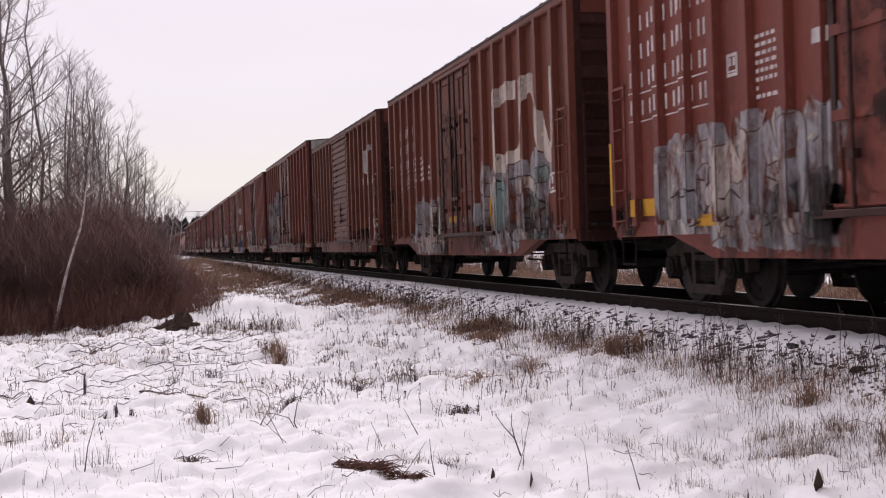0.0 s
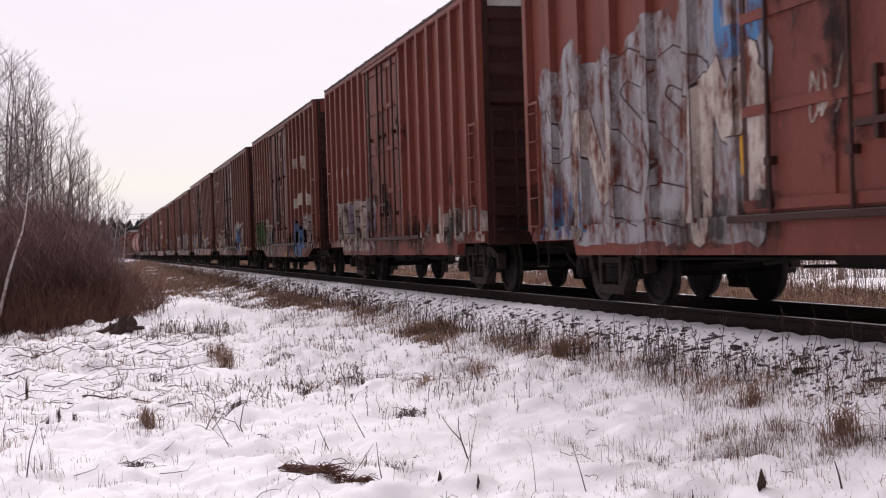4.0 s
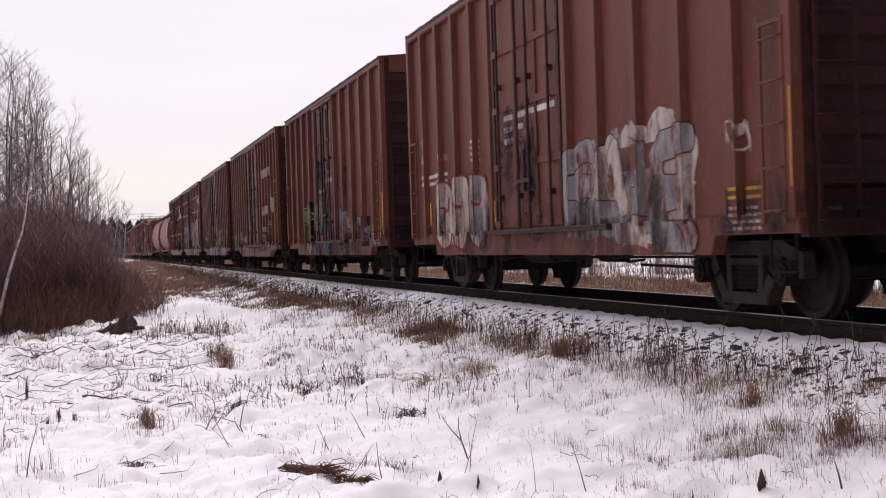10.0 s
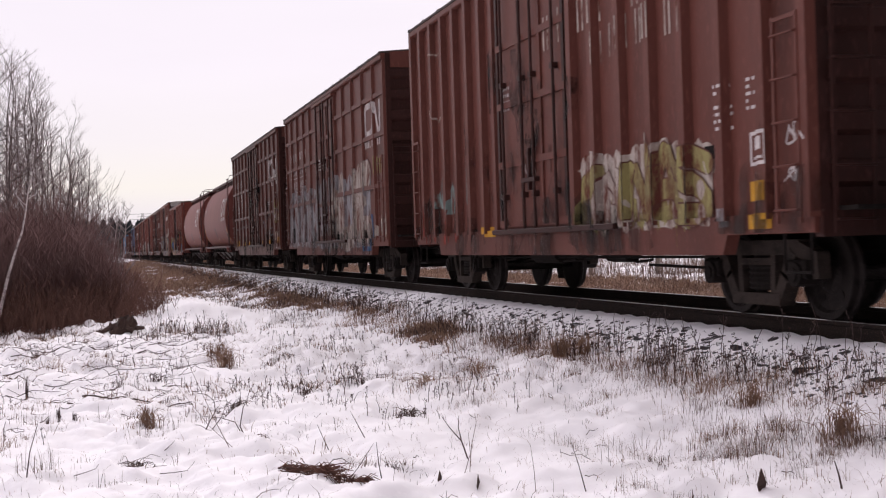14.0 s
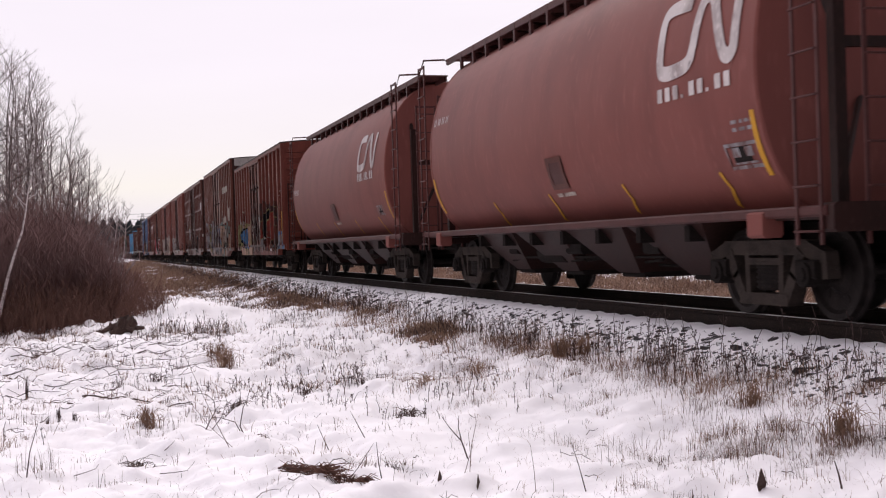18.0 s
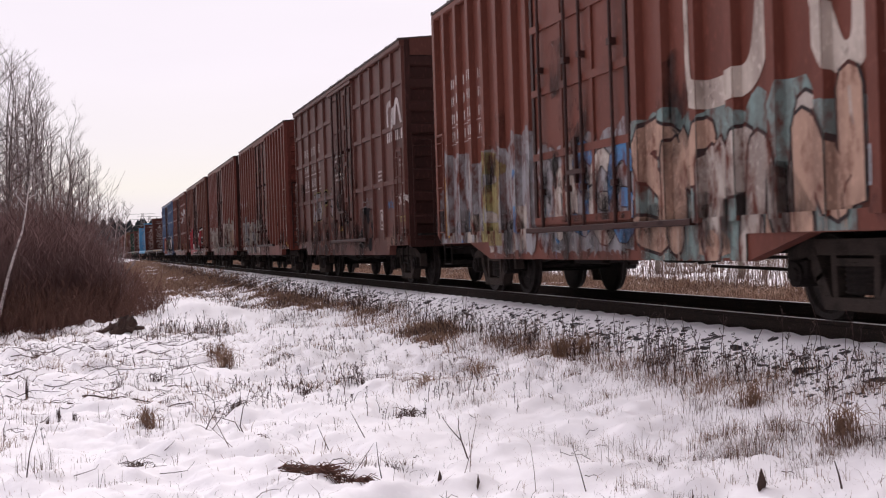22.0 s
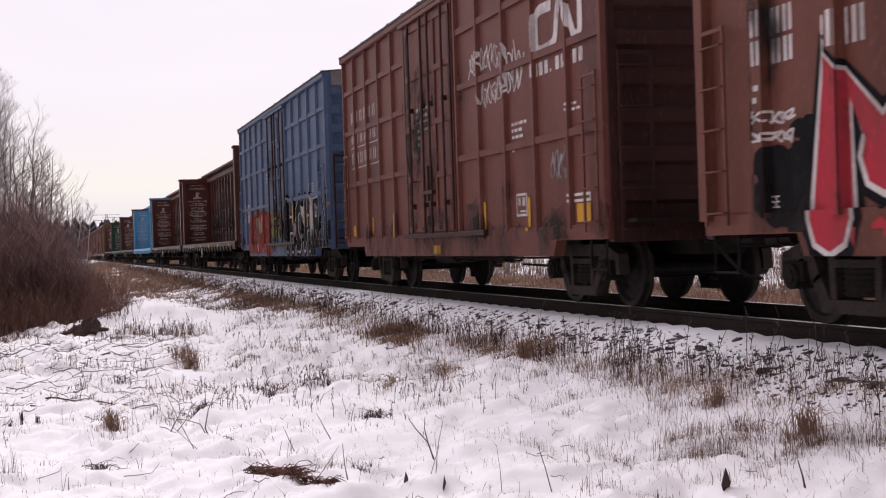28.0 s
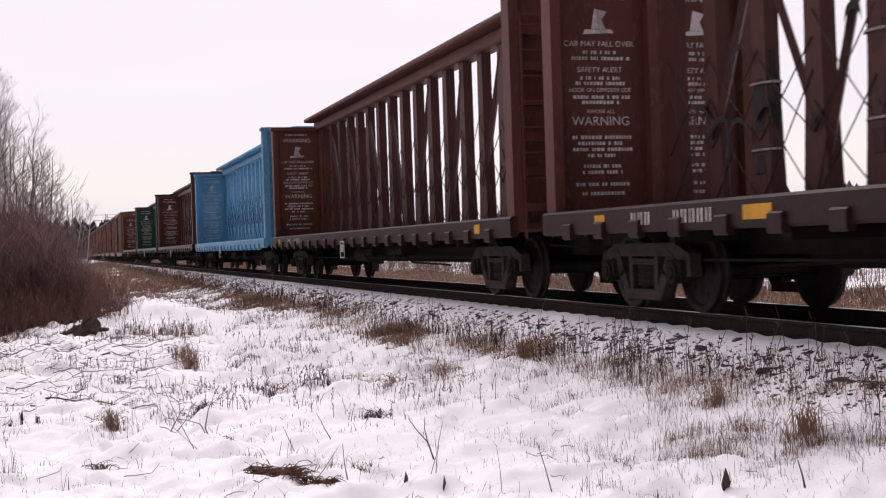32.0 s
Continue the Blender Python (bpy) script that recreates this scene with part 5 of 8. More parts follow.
bar((-0.48, 0.2), (0.48, 0.2), 0.12, 0.09)
bar((-0.34, 0.58), (0.34, 0.58), 0.07)
SIDEFRAME = _b.mesh("side_frame", TRUCK)
_b = Build()
_b.disc(-0.13, 0.1, 0, 0.46, 0.12, 14).disc(-0.15, -0.13, 0, 0.46, 0.07, 10)
_b.box(-0.1, 0.1, -0.17, 0.17, 0.42, 0.6, 0.02)
JOURNAL = _b.mesh("bearing_box", UNDER)
_b = Build()
_b.loft([[((0.075 if k % 2 else 0.055) * math.cos(a * math.pi / 6), (0.26 if k % 2 else 0.22) * math.sin(a * math.pi / 6), 0.29 + 0.026 * k) for a in range(12)] for k in range(13)])
SPRINGS = _b.mesh("spring_nest", UNDER)
_b = Build()
_b.box(-0.95, 0.95, -0.2, 0.2, 0.48, 0.78, 0.04)
_b.disc(-0.01, 0.01, 0, 0.78, 0.3, 12)
_b.box(-0.6, 0.6, -0.62, -0.5, 0.35, 0.5, 0.02).box(-0.6, 0.6, 0.5, 0.62, 0.35, 0.5, 0.02)
BOLSTER = _b.mesh("bogie", UNDER)
_b = Build()
_b.box(-0.12, 0.12, -0.55, 0.75, 0.74, 0.96, 0.03).box(-0.2, 0.16, 0.62, 0.95, 0.72, 0.98, 0.05).box(0.08, 0.2, 0.8, 1.06, 0.74, 0.96, 0.03).box(-0.22, -0.12, 0.85, 1.1, 0.74, 0.96, 0.03)
_b.tube([(-0.15, 0.85, 0.74), (-0.4, 0.5, 0.72), (-1.3, 0.45, 0.8)], 0.015)
_b.tube([(0.25, 0.4, 0.75), (0.3, 0.7, 0.6), (0.25, 1.0, 0.4), (0.1, 1.1, 0.36)], 0.025)
COUPLER = _b.mesh("coupler", UNDER)
WHEELSETS = {-0.87: [], 0.87: []}


def bogie(car, y):
    ob = put("bogie", BOLSTER, car, pose(0, y, 0))
    for sx in (-1, 1):
        put("side_frame", SIDEFRAME, ob, pose(sx * 1.0, 0, 0))
        for dy in (-0.87, 0.87):
            put("bearing_box", JOURNAL, ob, pose(sx * 1.03, dy, 0))
        put("spring_nest", SPRINGS, ob, pose(sx * 1.0, 0, 0))
    for dy in (-0.87, 0.87):
        WHEELSETS[dy].append(put("wheelset", WHEELSET, ob, pose(0, dy, WR)))


SHARED = {}


def shared(key, make):
    if key not in SHARED:
        SHARED[key] = make()
    return SHARED[key]


def rung_mesh(mat):
    return Build().tube([(-0.01, -0.2, 0), (-0.035, -0.2, 0), (-0.035, 0.2, 0), (-0.01, 0.2, 0)], 0.012, n=5).mesh("rung", mat)


def ladder_mesh(h, mat):
    b = Build()
    for y in (-0.2, 0.2):
        b.box(-0.012, 0.012, y - 0.02, y + 0.02, 0, h)
    b.box(-0.012, 0.012, -0.2, 0.2, h - 0.05, h - 0.01)
    return b.mesh("ladder", mat)


def ladder(car, m, h, mat, n):
    ob = put("ladder", shared(("ladder", h, mat.name), lambda: ladder_mesh(h, mat)), car, m)
    for k in range(n):
        put("rung", shared(("rung", mat.name), lambda: rung_mesh(mat)), ob, pose(0, 0, 0.12 + (h - 0.3) * k / (n - 1)))
    return ob


CARS = []


def running_gear(car, length, inset=1.85):
    for s in (-1, 1):
        bogie(car, s * (length / 2 - inset))
        put("coupler", COUPLER, car, pose(0, s * (length / 2 - 0.1), 0, 0, 0, 0 if s > 0 else 180))
    b = Build()
    b.box(-0.32, 0.32, -length / 2 + 0.05, length / 2 - 0.05, 0.64, 1.0, 0.03)
    for k in range(7):
        y = -length / 2 + 3.2 + (length - 6.4) * k / 6
        b.box(-1.3, 1.3, y - 0.06, y + 0.06, 0.80, 0.98)
    put("underframe", b.mesh("underframe", UNDER), car)
    b = Build()
    b.loft([[(-0.75 + 0.14 * math.cos(a * math.pi / 6), y, 0.68 + 0.14 * math.sin(a * math.pi / 6)) for a in range(12)] for y in (-1.5, -0.8)])
    b.tube([(-0.75, -0.6, 0.62), (-0.7, 0.6, 0.55), (-0.3, 3.6, 0.5)], 0.02).tube([(-0.55, -1.6, 0.5), (-0.5, -4.2, 0.46)], 0.02)
    put("brake_cylinder", b.mesh("brake_cylinder", UNDER), car)
    b = Build()
    b.loft([[(-0.8 + 0.17 * math.cos(a * math.pi / 6), y, 0.68 + 0.17 * math.sin(a * math.pi / 6)) for a in range(12)] for y in (0.9, 2.0)])
    b.tube([(-0.9, -length / 2 + 3.0, 0.62), (-0.9, length / 2 - 3.0, 0.6)], 0.018, n=5)
    b.tube([(-0.5, 2.0, 0.66), (-0.35, length / 2 - 3.0, 0.5)], 0.022, n=5)
    put("air_reservoir", b.mesh("air_reservoir", UNDER), car)
    for y, d in ((-2.4, 0.22), (0.2, 0.3), (2.9, 0.2)):
        b = Build().box(-1.05, -0.7, y - d, y + d, 0.66, 0.86, 0.03).tube([(-0.88, y, 0.7), (-0.88, y, 0.58), (-0.88, y + 0.5, 0.55)], 0.02, n=5)
        put("brake_valve", b.mesh("brake_valve", UNDER), car)


def boxcar(t_front, t_rear, eave, mat, label, style="post", drop=False, posts=7, door=(0.385, 0.645), roof=ROOF, end_top=None,
           white=None, art=None, bright_end=False, group="boxcars of the freight train", plug=True):
    L = (t_rear - t_front) * SPEED
    car = thing("boxcar", label, "railway car", group)
    H = L / 2
    hw = 1.45
    b = Build()
    b.box(-hw, hw, -H + 0.06, H - 0.06, 1.0, eave - 0.02)
    put("body", b.mesh("body", mat), car)
    d0, d1 = door[0] * L, door[1] * L
    # posts and rails
    us = [0.09] + [d0 * (k + 0.0) / posts for k in range(1, posts)] + [d0 - 0.1, d1 + 0.1] + [d1 + (L - d1) * k / posts for k in range(1, posts)] + [L - 0.09]
    deep = 0.10 if style == "post" else 0.065
    wide = 0.19 if style == "post" else 0.11
    post = shared(("post", eave, mat.name, style), lambda: Build().loft([[(0, -wide / 2, z), (-deep, -wide / 2 + 0.018, z), (-deep, wide / 2 - 0.018, z), (0, wide / 2, z)] for z in (1.0, eave - 0.1)]).mesh("post", mat))
    for sx in (-1, 1):
        for u in us:
            put("post", post, car, pose(sx * hw, H - u, 0, 0, 0, 0 if sx < 0 else 180))
    if style == "grid":
        for f in (0.30, 0.58, 0.80):
            z = 1.0 + f * (eave - 1.0)
            for sx in (-1, 1):
                x0, x1 = sorted((sx * hw, sx * (hw + 0.05)))
                for a, c in ((0.05, d0), (d1, L - 0.05)):
                    b = Build().box(x0, x1, H - c, H - a, z - 0.05, z + 0.05)
                    put("side_rail", b.mesh("side_rail", mat), car)
    # sills
    b = Build()
    zs = 0.60 if drop else 0.66
    for sx in (-1, 1):
        x0, x1 = sorted((sx * (hw - 0.1), sx * (hw + 0.045)))
        e0, e1 = (1.9, 3.0) if drop else (1.65, 1.75)
        ring = [(0.03, 1.05), (0.03, 0.86), (e0, 0.86), (e1, zs), (L - e1, zs), (L - e0, 0.86), (L - 0.03, 0.86), (L - 0.03, 1.05)]
        b.loft([[(x, H - u, z) for u, z in ring] for x in (x0, x1)])
    put("side_sill", b.mesh("side_sill", mat), car)
    b = Build()
    for sx in (-1, 1):
        x0, x1 = sorted((sx * (hw - 0.05), sx * (hw + 0.1)))
        b.box(x0, x1, -H + 0.02, H - 0.02, eave - 0.12, eave, 0.02)
    put("top_chord", b.mesh("top_chord", mat), car)
    # roof with cross ribs
    b = Build()
    rings, n = [], 13
    for k in range(n + 1):
        y = -H + 0.1 + (L - 0.2) * k / n
        for dy, up in ((-0.06, 0), (-0.04, 0.014), (0.04, 0.014), (0.06, 0)):
            w = hw + 0.11 + up * 0.5
            rings.append([(x, y + dy, z + up) for x, z in ((-w, eave - 0.01 - up), (-w, eave + 0.03), (-0.9, eave + 0.085), (0, eave + 0.12), (0.9, eave + 0.085), (w, eave + 0.03), (w, eave - 0.01 - up))])
    b.loft(rings)
    put("roof", b.mesh("roof", roof), car)
    # ends: horizontal corrugations between corner posts
    ribs = 8
    prof = []
    for k in range(ribs):
        z = 1.05 + (eave - 1.35) * k / ribs
        st = (eave - 1.35) / ribs
        prof += [(0, z), (0, z + st * 0.45), (0.075, z + st * 0.55), (0.075, z + st * 0.9)]
    prof += [(0, eave - 0.3), (0.0, eave - 0.02)]
    for s, nm in ((-1, "end_wall"), (1, "end_wall")):
        b = Build()
        b.loft([[(x, s * (H - 0.04 + d), z) for d, z in prof] for x in (-1.36, 1.36)], caps=False, closed=False)
        b.box(-1.45, -1.34, s * (H - 0.02) - 0.02, s * (H - 0.02) + 0.05, 0.9, eave).box(1.34, 1.45, s * (H - 0.02) - 0.02, s * (H - 0.02) + 0.05, 0.9, eave)
        b.box(-1.45, 1.45, min(s * (H - 0.1), s * (H + 0.03)), max(s * (H - 0.1), s * (H + 0.03)), 0.82, 1.06, 0.02)
        # most end walls are coloured darker for the shade between cars
        put(nm, b.mesh(nm, mat if mat in (BLUE, TAN) or bright_end else END_SHADE_TRIM), car)
        b = Build()
        b.add([(x, s * (H + 0.055), z) for x, z in ((-1.35, eave - 0.32), (1.35, eave - 0.32), (1.35, eave + 0.02), (0, eave + 0.1), (-1.35, eave + 0.02))], [tuple(range(5))])
        b.add([(x, s * (H - 0.03), z) for x, z in ((-1.35, eave - 0.34), (1.35, eave - 0.34), (1.35, eave + 0.02), (0, eave + 0.1), (-1.35, eave + 0.02))], [tuple(range(5))])
        put("end_top", b.mesh("end_top", end_top or mat), car)
        # end ladders carry the same painted shade
        ladder(car, pose(-1.15, s * (H + 0.09), 0.85, 0, 0, 90 if s < 0 else -90), 2.2, END_SHADE_TRIM, 5)
        b = Build()
        b.box(-1.3, 1.3, min(s * (H + 0.04), s * (H + 0.34)), max(s * (H + 0.04), s * (H + 0.34)), 1.05, 1.09)
        put("crossover_step", b.mesh("crossover_step", UNDER), car)
        b = Build()
        b.tube([(-1.46, s * (H - 0.15), 0.9), (-1.46, s * (H - 0.15), 0.5), (-1.46, s * (H - 0.6), 0.5), (-1.46, s * (H - 0.6), 0.9)], 0.018, n=5)
        put("stirrup", b.mesh("stirrup", UNDER), car)
    b = Build()
    b.loft([[(0.62 + r * math.cos(k * math.pi / 8), -H - x, 2.3 + r * math.sin(k * math.pi / 8)) for k in range(16)] for x, r in ((0.16, 0.24), (0.2, 0.28), (0.16, 0.28))], caps=False)
    b.box(0.4, 0.84, -H - 0.19, -H - 0.17, 2.28, 2.32).box(0.6, 0.64, -H - 0.19, -H - 0.17, 2.05, 2.55).box(0.5, 0.74, -H - 0.17, -H - 0.05, 1.6, 2.2)
    put("brake_wheel", b.mesh("brake_wheel", TRUCK), car)
    # side ladders and doors
    for sx in (-1, 1):
        rz = 0 if sx < 0 else 180
        for y in (-H + 0.36, H - 0.36):
            ladder(car, pose(sx * (hw + 0.1), y, 0.95, 0, 0, rz), 1.9, mat, 5)
        zt = eave - 0.22
        b = Build()
        xi, xo = sx * hw, sx * (hw + 0.055)
        b.box(min(xi, xo), max(xi, xo), H - d1 + 0.05, H - d0 - 0.05, 1.06, zt)
        dr = put("door", b.mesh("door", mat), car)
        if plug:
            for f in (0.02, 0.26, 0.5, 0.74, 0.97):
                z = 1.06 + (zt - 1.06) * f
                b = Build().box(min(xo, xo + sx * 0.035), max(xo, xo + sx * 0.035), H - d1 + 0.1, H - d0 - 0.1, z - 0.05, z + 0.05)
                put("door_rib", b.mesh("door_rib", mat), dr)
            for f in (0.0, 0.33, 0.66, 1.0):
                y = H - d1 + 0.14 + (d1 - d0 - 0.28) * f
                b = Build().box(min(xo, xo + sx * 0.03), max(xo, xo + sx * 0.03), y - 0.045, y + 0.045, 1.1, zt - 0.05)
                put("door_stile", b.mesh("door_stile", END_SHADE_TRIM if f in (0.0, 1.0) else mat), dr)
        else:
            for k in range(17):
                z = 1.2 + (zt - 1.3) * k / 16
                x0, x1 = sorted((xo, xo + sx * 0.045))
                b = Build().box(x0, x1, H - d1 + 0.09, H - d0 - 0.09, z - 0.075, z + 0.075, 0.022)
                put("door_rib", b.mesh("door_rib", mat), dr)
        for f in (0.12, 0.42, 0.58, 0.88) if plug else ():
            y = H - d1 + 0.1 + (d1 - d0 - 0.2) * f
            b = Build()
            b.tube([(xo + sx * 0.06, y, 1.05), (xo + sx * 0.06, y, zt)], 0.022, n=6)
            b.box(xo - 0.09, xo + 0.09, y - 0.05, y + 0.05, 1.5, 1.58).box(xo - 0.09, xo + 0.09, y - 0.05, y + 0.05, 3.2, 3.28)
            put("lock_rod", b.mesh("lock_rod", END_SHADE_TRIM), dr)
        b = Build()
        b.box(xo - 0.08 if sx < 0 else xo, xo if sx < 0 else xo + 0.08, H - (d0 + d1) / 2 - 0.3, H - (d0 + d1) / 2 + 0.3, 1.72, 1.78).box(xo - 0.07 if sx < 0 else xo, xo if sx < 0 else xo + 0.07, H - (d0 + d1) / 2 - 0.03, H - (d0 + d1) / 2 + 0.03, 1.6, 2.2)
        put("door_handle", b.mesh("door_handle", END_SHADE_TRIM), dr)
        for z in (1.02, eave - 0.17):
            b = Build()
            x0, x1 = sorted((sx * hw, sx * (hw + 0.13)))
            b.box(x0, x1, H - d1 - (1.5 if z < 2 else 0.2), H - d0 + 0.2, z - 0.045, z + 0.03, 0.01)
            put("door_track", b.mesh("door_track", END_SHADE_TRIM if z < 2 else mat), car)
    running_gear(car, L)
    if art is None:
        CARS.append((car, t_front, t_rear))
        return car
    # paint on the near side, over posts, panels, door and sill
    bands, last = [], 0.0
    for u in sorted(us):
        a, c = u - wide / 2 + 0.018, u + wide / 2 - 0.018
        bands += [(last, a - 0.018, 1.05, eave, -hw), (a - 0.018, a, 1.05, eave - 0.1, -hw, -hw - deep, -1), (a, c, 1.0, eave - 0.1, -hw - deep), (c, c + 0.018, 1.05, eave - 0.1, -hw - deep, -hw, 1)]
        last = c + 0.018
    bands.append((last, L, 1.05, eave, -hw))
    bands = [k for k in bands if not (d0 + 0.05 < (k[0] + k[1]) / 2 < d1 - 0.05)]
    bands += [(d0 + 0.02, d1 - 0.02, 1.1, eave - 0.3, -hw - 0.06), (0.03, L - 0.03, 0.87, 1.05, -hw - 0.047), (3.0 if drop else 1.75, L - (3.0 if drop else 1.75), zs, 0.87, -hw - 0.047)]
    art_work = Paintwork(L, bands)
    if art:
        art(art_work, L, eave)
    # grime on the door, road dirt low down
    art_work.piece += 1
    rnd = random.Random(int(t_front * 100))
    for k in range(11):
        art_work.blotch(d0 + (d1 - d0) * rnd.random(), rnd.uniform(1.1, 3.4), rnd.uniform(0.3, 0.9), rnd.uniform(0.3, 0.8), GRIME, rnd.random())
    for k in range(3):
        art_work.blotch(L * rnd.random(), rnd.uniform(1.0, 2.6), rnd.uniform(0.2, 0.6), rnd.uniform(0.4, 1.0), GRIME, rnd.random())
    for k in range(int(L / 0.7)):
        u = L * rnd.random()
        art_work.blotch(u, 0.8 + rnd.uniform(0, 0.3), rnd.uniform(0.3, 0.8), rnd.uniform(0.25, 0.7), SOOT, rnd.random())
    art_work.lay(car)
    CARS.append((car, t_front, t_rear))
    return car


def hopper(t_front, t_rear, art=None):
    L = (t_rear - t_front) * SPEED
    H = L / 2
    car = thing("hopper_car", "faded red cylindrical covered grain hopper with roof walkway", "railway car", "covered hoppers of the freight train")
    half = [(1.28, 1.06)] + [(1.575 * math.cos(a) ** 0.75 if a >= 0 else 1.575 * math.cos(a) ** 0.6, 2.45 + (1.92 if a > 0 else 1.54) * math.sin(a)) for a in (radians(k) for k in range(-62, 84, 6))] + [(0.2, 4.38)]
    ring = [(-x, z) for x, z in half] + [(x, z) for x, z in reversed(half)]
    b = Build()
    b.loft([[(x * k, y, 2.7 + (z - 2.7) * k) for x, z in ring] for y, k in ((-H + 1.25, 0.985), (-H + 1.2, 1), (H - 1.2, 1), (H - 1.25 + 0.1, 0.985))])
    put("body", b.mesh("body", PINK, True), car)
    for s in (-1, 1):
        b = Build()
        b.loft([[(x * k, s * y, 2.7 + (z - 2.7) * k) for x, z in ring] for y, k in ((H - 1.2, 1.004), (H - 1.12, 1.004), (H - 1.1, 0.99))])
        put("end_ring", b.mesh("end_ring", PINK), car)
        b = Build()   # the deck over the bogie, the stub beam and the posts that carry the barrel
        b.box(-1.4, 1.4, min(s * (H - 1.25), s * (H - 0.08)), max(s * (H - 1.25), s * (H - 0.08)), 0.98, 1.1, 0.03)
        b.box(-1.48, 1.48, min(s * (H - 0.2), s * H), max(s * (H - 0.2), s * H), 0.86, 1.12, 0.03)
        for x in (-1.05, 1.05):
            b.box(x - 0.06, x + 0.06, min(s * (H - 0.62), s * (H - 0.5)), max(s * (H - 0.62), s * (H - 0.5)), 1.1, 3.3)
            b.tube([(x, s * (H - 0.56), 2.7), (x * 0.9, s * (H - 1.15), 3.5)], 0.04)
            b.tube([(x, s * (H - 0.56), 1.2), (x * 0.4, s * (H - 1.15), 2.2)], 0.035)
        b.box(-1.05, 1.05, min(s * (H - 0.6), s * (H - 0.52)), max(s * (H - 0.6), s * (H - 0.52)), 2.55, 2.65)
        put("end_frame", b.mesh("end_frame", CBSILL), car)
        for sx in (-1, 1):
            ladder(car, pose(sx * 1.5, s * (H - 0.36), 0.75, 0, 0, 0 if sx < 0 else 180), 3.5, HOPRED, 9)
            b = Build()   # bent grab rail from the ladder's head to the roof walk
            b.tube([(sx * 1.5, s * (H - 0.16), 4.1), (sx * 1.4, s * (H - 0.2), 4.4), (sx * 0.98, s * (H - 0.2), 4.42)], 0.02, n=5)
            put("grab_rail", b.mesh("grab_rail", HOPRED), car)
            b = Build()   # jacking pad at the end of the sill
            b.box(min(sx * 1.3, sx * 1.52), max(sx * 1.3, sx * 1.52), min(s * (H - 1.45), s * (H - 1.15)), max(s * (H - 1.45), s * (H - 1.15)), 0.82, 1.08, 0.03)
            put("jacking_pad", b.mesh("jacking_pad", PINK), car)
        ladder(car, pose(-0.9, s * (H - 0.05), 0.75, 0, 0, 90 if s < 0 else -90), 3.0, HOPRED, 8)
    for x in (-0.66, 0.66):   # walkways of close cross slats on brackets
        b = Build()
        for e in (-0.3, 0.3):
            b.box(x + e - 0.02, x + e + 0.02, -H + 0.3, H - 0.3, 4.3, 4.385)
        n = int(L / 0.28)
        for k in range(n):
            y = -H + 0.35 + (L - 0.7) * k / (n - 1)
            b.box(x - 0.32, x + 0.32, y - 0.125, y + 0.125, 4.385, 4.41)
        for k in range(16):
            y = -H + 1.3 + (L - 2.6) * k / 15
            xo = x + (0.3 if x > 0 else -0.3)
            b.box(min(xo, 0.3 * xo), max(xo, 0.3 * xo), y - 0.03, y + 0.03, 4.28, 4.38)
            b.box(xo - 0.025, xo + 0.025, y - 0.04, y + 0.04, 4.02, 4.4)
        put("roof_walk", b.mesh("roof_walk", HOPRED), car)
    b = Build()
    b.box(-0.28, 0.28, -H + 1.6, H - 1.6, 4.34, 4.46, 0.03)
    put("trough_hatch", b.mesh("trough_hatch", PINK), car)
    b = Build()
    for sx in (-1, 1):
        x0, x1 = sorted((sx * 1.28, sx * 1.5))
        b.box(x0, x1, -H + 0.1, H - 0.1, 1.0, 1.1, 0.02)
    put("side_sill", b.mesh("side_sill", HOPRED), car)
    n = 4
    step = (L - 5.6) / n
    for k in range(n):
        y = -H + 2.8 + step * (k + 0.5)
        b = Build()
        b.loft([[(-1.35, y - step / 2, 1.08), (1.35, y - step / 2, 1.08), (1.35, y + step / 2, 1.08), (-1.35, y + step / 2, 1.08)],
                [(-0.75, y - 0.35, 0.4), (0.75, y - 0.35, 0.4), (0.75, y + 0.35, 0.4), (-0.75, y + 0.35, 0.4)]])
        hb = put("hopper_bay", b.mesh("hopper_bay", CBSILL), car)
        b = Build().box(-0.7, 0.7, y - 0.36, y + 0.36, 0.34, 0.42, 0.02)
        put("outlet_gate", b.mesh("outlet_gate", UNDER), hb)
    running_gear(car, L, 1.95)
    # paint on the barrel
    bands = []
    for (xa, za), (xb, zb) in zip(half[:-1], half[1:]):
        bands.append((1.2, L - 1.2, za, zb, -xa - 0.006, -xb - 0.006))
    w = Paintwork(L, bands)
    if art:
        art(w, L, 4.3)
    w.lay(car)
    CARS.append((car, t_front, t_rear))
    return car


def words(car, text, size, m, mat):
    cu = bpy.data.curves.new("words", "FONT")
    cu.body, cu.size, cu.align_x = text, size, "CENTER"
    ob = new("lettering", cu)
    me = bpy.data.meshes.new_from_object(ob)
    bpy.data.objects.remove(ob)
    me.materials.clear()
    me.materials.append(mat)
    return tagged(put("lettering", me, car, m), kind="stuff")


